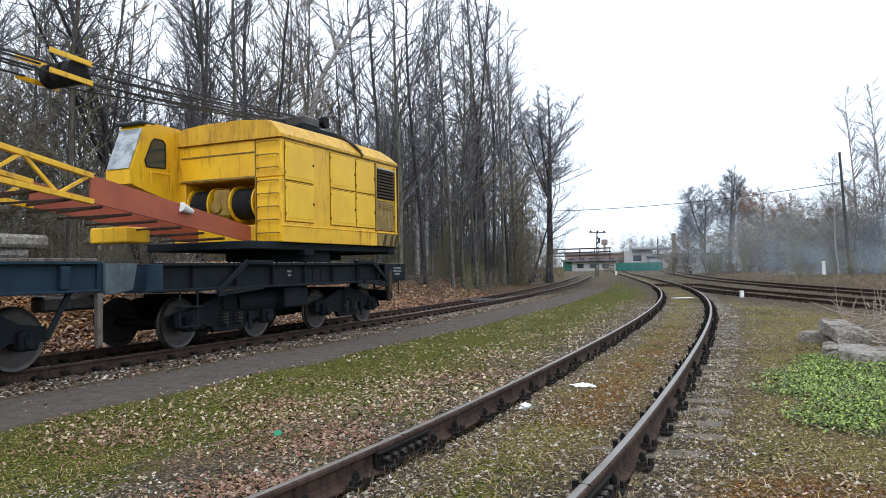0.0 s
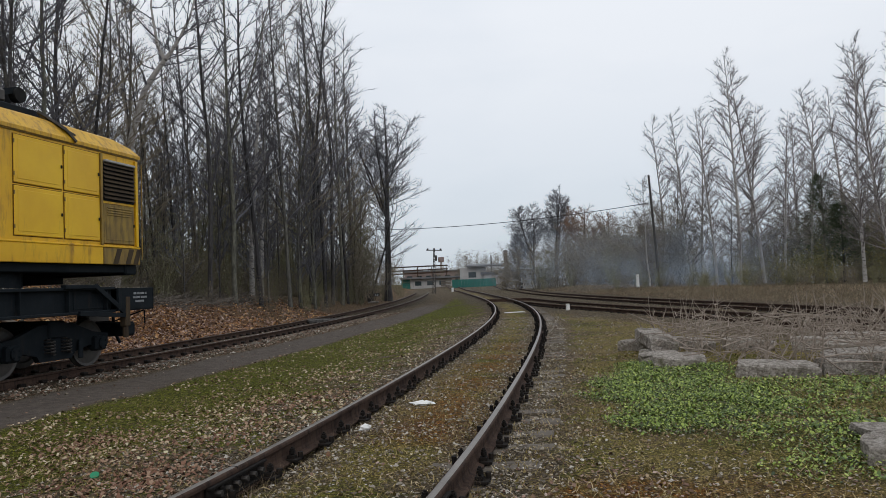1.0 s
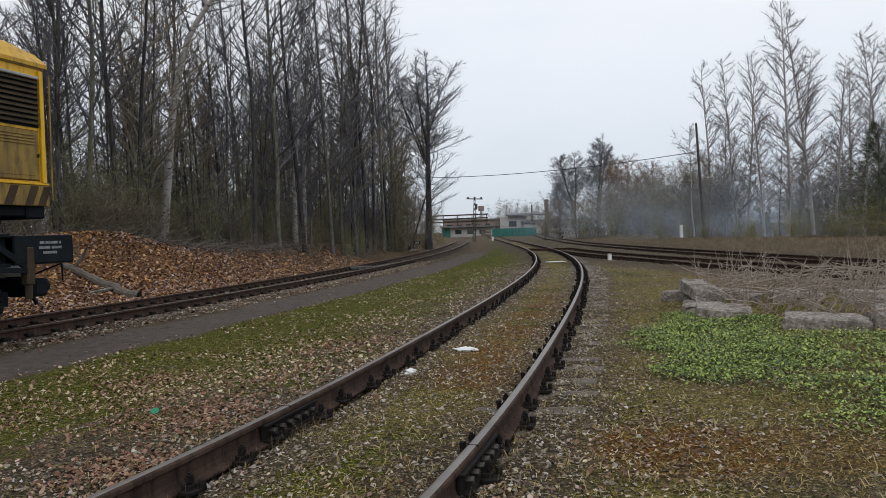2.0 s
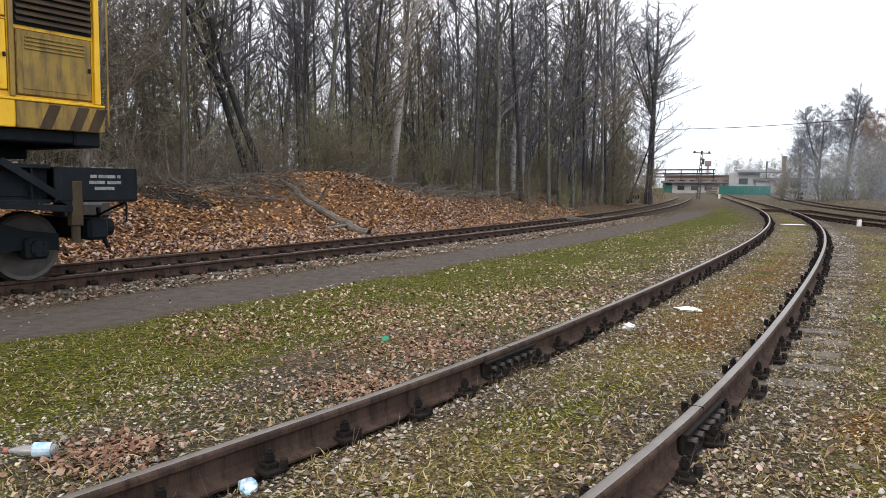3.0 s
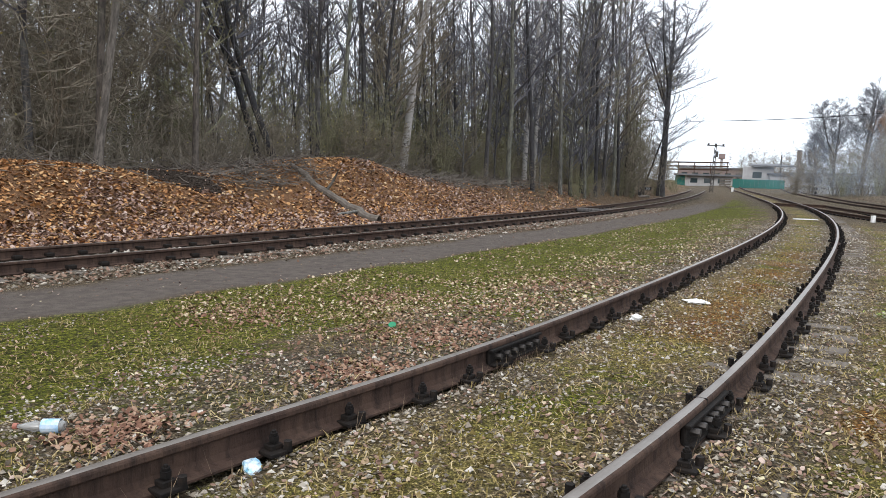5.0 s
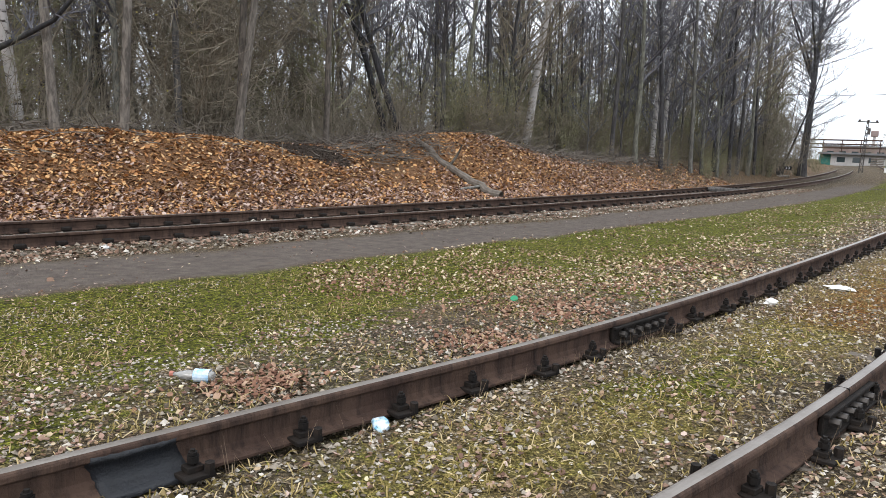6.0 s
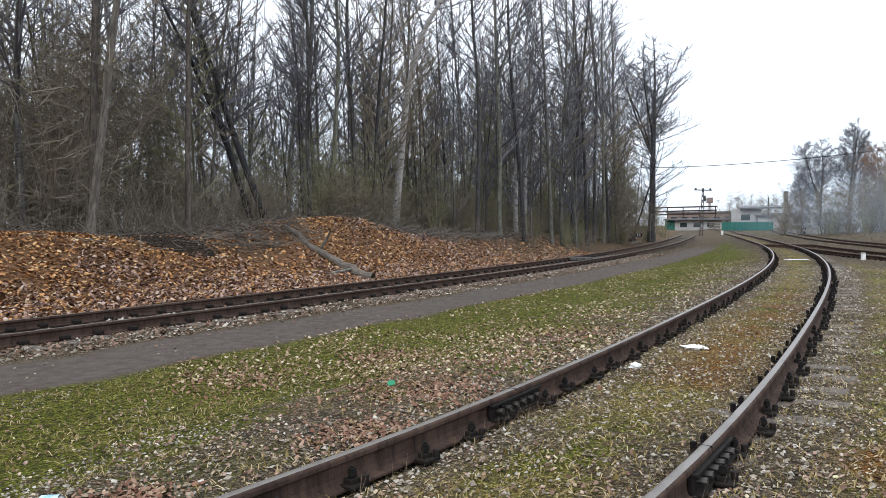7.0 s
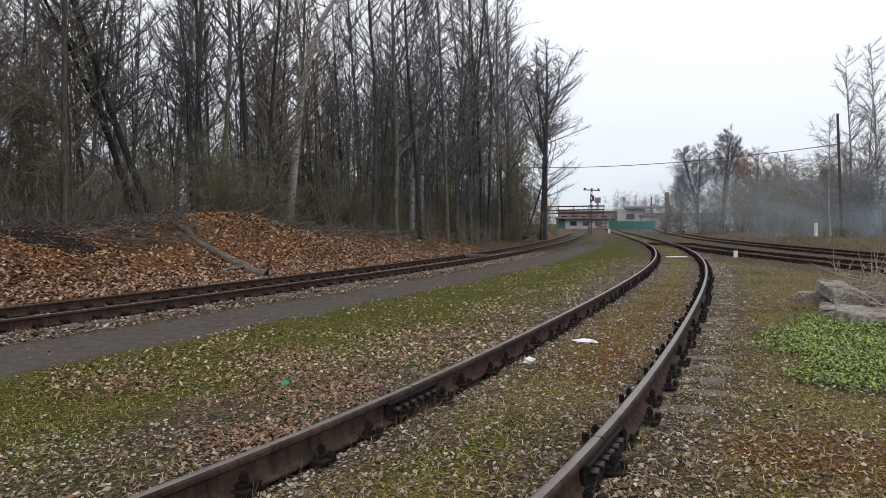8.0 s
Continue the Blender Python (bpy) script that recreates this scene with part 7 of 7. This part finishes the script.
st = Soup()
g = random.Random(12)
for x, y in scatter(560, stem_area, 12):
    h = g.uniform(0.35, 1.15)
    p = Vector((x, y, ground_z(x, y) - 0.05))
    d = Vector((g.gauss(0, 0.45), g.gauss(0, 0.45), 1))
    pp = wander(g, p, d, h, 4, 0.18, -0.06 if g.random() < 0.4 else 0.02)
    st.add(*limb_rings(pp, [0.010, 0.009, 0.008, 0.006, 0.004], 4))
    for _ in range(3):
        i = g.randint(1, 3)
        q = pp[i] + Vector((g.gauss(0, 0.14), g.gauss(0, 0.14), g.uniform(-0.03, 0.18)))
        st.add(*limb_rings([pp[i], q], [0.006, 0.003], 3))
for x, y in scatter(240, stem_area, 13):
    p = Vector((x, y, ground_z(x, y) + g.uniform(0.1, 0.5)))
    a = g.uniform(0, 6.28)
    st.add(*limb_rings(wander(g, p, Vector((math.cos(a), math.sin(a), 0.1)), g.uniform(0.6, 1.6), 4, 0.12, -0.05), [0.011, 0.01, 0.009, 0.007, 0.004], 4))
tagged(new("dry_stems", raw_mesh("dry_stems", st, M_STEM)), "tangle of pale dry weed stems over the slabs", "dry weeds", kind="stuff")


def verge(g):
    y = 14 + 60 * g.random()
    return outer_x(y) + 2.8 + 9 * g.random() ** 1.5, y


cloud("verge_grass", blades(scatter(20000, verge, 14), 0.13, 0.010, 14, 0.8), M_STRAW, "tall withered grass along the far track", "grass")


def brush(g):
    y = 5 + 55 * g.random() ** 1.2
    c = -6.3 - 9.0 * g.random() ** 1.7
    x = crane_x(y) + c * 1.08
    return (x, y - 0.42 * c) if x < 0.12 * y else None


st = Soup()
for x, y in scatter(4600, brush, 15):
    p = Vector((x, y, ground_z(x, y) - 0.05))
    pp = wander(g, p, Vector((g.gauss(0, 0.5), g.gauss(0, 0.5), 1)), g.uniform(0.5, 3.4), 4, 0.2, -0.03)
    st.add(*limb_rings(pp, [0.012, 0.01, 0.008, 0.006, 0.003], 3))
    for _ in range(4):
        i = g.randint(1, 3)
        st.add(*limb_rings([pp[i], pp[i] + Vector((g.gauss(0, 0.3), g.gauss(0, 0.3), g.uniform(0, 0.4)))], [0.006, 0.003], 3))
tagged(new("undergrowth_stems", raw_mesh("undergrowth_stems", st, M_TWIG_RED)), "tangled brown undergrowth at the foot of the trees", "undergrowth", kind="stuff")



# thin bluish smoke drifting low in front of the far trees
M_SMOKE, snt, sb = nodes_of("thin_blue_smoke", 1.0)
s_tr = snt.nodes.new("ShaderNodeBsdfTransparent")
s_mix = snt.nodes.new("ShaderNodeMixShader")
sb.inputs["Base Color"].default_value = (0.40, 0.50, 0.63, 1)
sb.inputs["Specular IOR Level"].default_value = 0.0
s_vec = objco(snt)
s_gr = snt.nodes.new("ShaderNodeTexGradient")
s_gr.gradient_type = "SPHERICAL"
snt.links.new(s_vec, s_gr.inputs["Vector"])
s_fac = maths(snt, "MULTIPLY", grey(0.0, 0.75, snt, s_gr.outputs["Fac"]), maths(snt, "MULTIPLY", grey(0.25, 0.75, snt, tex_noise(snt, 2.2, 4, 0.6, s_vec)), 0.38))
snt.links.new(s_fac, s_mix.inputs["Fac"])
snt.links.new(s_tr.outputs[0], s_mix.inputs[1])
snt.links.new(sb.outputs[0], s_mix.inputs[2])
snt.links.new(s_mix.outputs[0], snt.nodes["Material Output"].inputs["Surface"])
SMOKE = []
for deg, dist, w, h in ((20.5, 96, 13, 5.5), (24.5, 84, 12, 5.0), (29.0, 62, 10, 4.6), (34.5, 57, 9, 3.6)):
    x, y = at_sight(deg, dist)
    sm = Soup()
    rows = []
    for j in range(13):
        v = -1 + 2 * j / 12
        rows.append([(u, 0.12 * (1 - u * u) * (1 - v * v) + 0.03 * bumpn(u * 3 + deg, v * 3, 1.0), v) for u in [-1 + 2 * i / 16 for i in range(17)]])
    sm.sweep(rows, closed=False)
    ob = tagged(new("smoke_veil", sm.mesh("smoke_veil", M_SMOKE, True)), "thin bluish smoke drifting low before the trees", "smoke", group="smoke before the trees")
    ob.scale = (w, w * 0.5, h)
    SMOKE.append((ob, pose(x, y, ground_z(x, y) + h * 0.45, 0, 0, -deg)))


def soily(g):
    a, r = g.uniform(0, 6.28), math.sqrt(g.random())
    x, y = -10.7 + 1.7 * r * math.cos(a), 18.5 + 0.85 * r * math.sin(a)
    return x, y


tagged(new("soil_clods", raw_mesh("soil_clods", stones(scatter(2400, soily, 20), 0.05, 20), M_CLOD)), "dark crumbled soil tipped on the bank", "soil", kind="stuff")


def debris(g):
    y = 9 + 30 * g.random()
    c = -4.2 - 3.6 * g.random()
    x, y = crane_x(y) + c * 1.08, y - 0.42 * c
    if blob(x, y, -10.7, 18.5, 1.7, 0.85) > 0.3 and g.random() > 0.1:
        return None
    return (x, y) if max(blob(x, y, -8.8, 21.0, 1.8, 3.2), 0.8 * sstep(25, 34, y), 0.6 * sstep(-6.2, -7.0, lateral(crane_x, x, y)), 0.12) > g.random() else None


st = Soup()
for x, y in scatter(4600, debris, 16):
    a = g.uniform(0, 6.28)
    p = Vector((x, y, ground_z(x, y) + g.uniform(0.0, 0.16)))
    st.add(*limb_rings(wander(g, p, Vector((math.cos(a), math.sin(a), g.gauss(0.1, 0.2))), g.uniform(0.25, 1.1), 2, 0.2, -0.03), [0.015, 0.012, 0.006], 3))
tagged(new("brushwood", raw_mesh("brushwood", st, M_SLEEPER)), "grey cut brushwood heaped on the bank", "brushwood", kind="stuff")

motions()
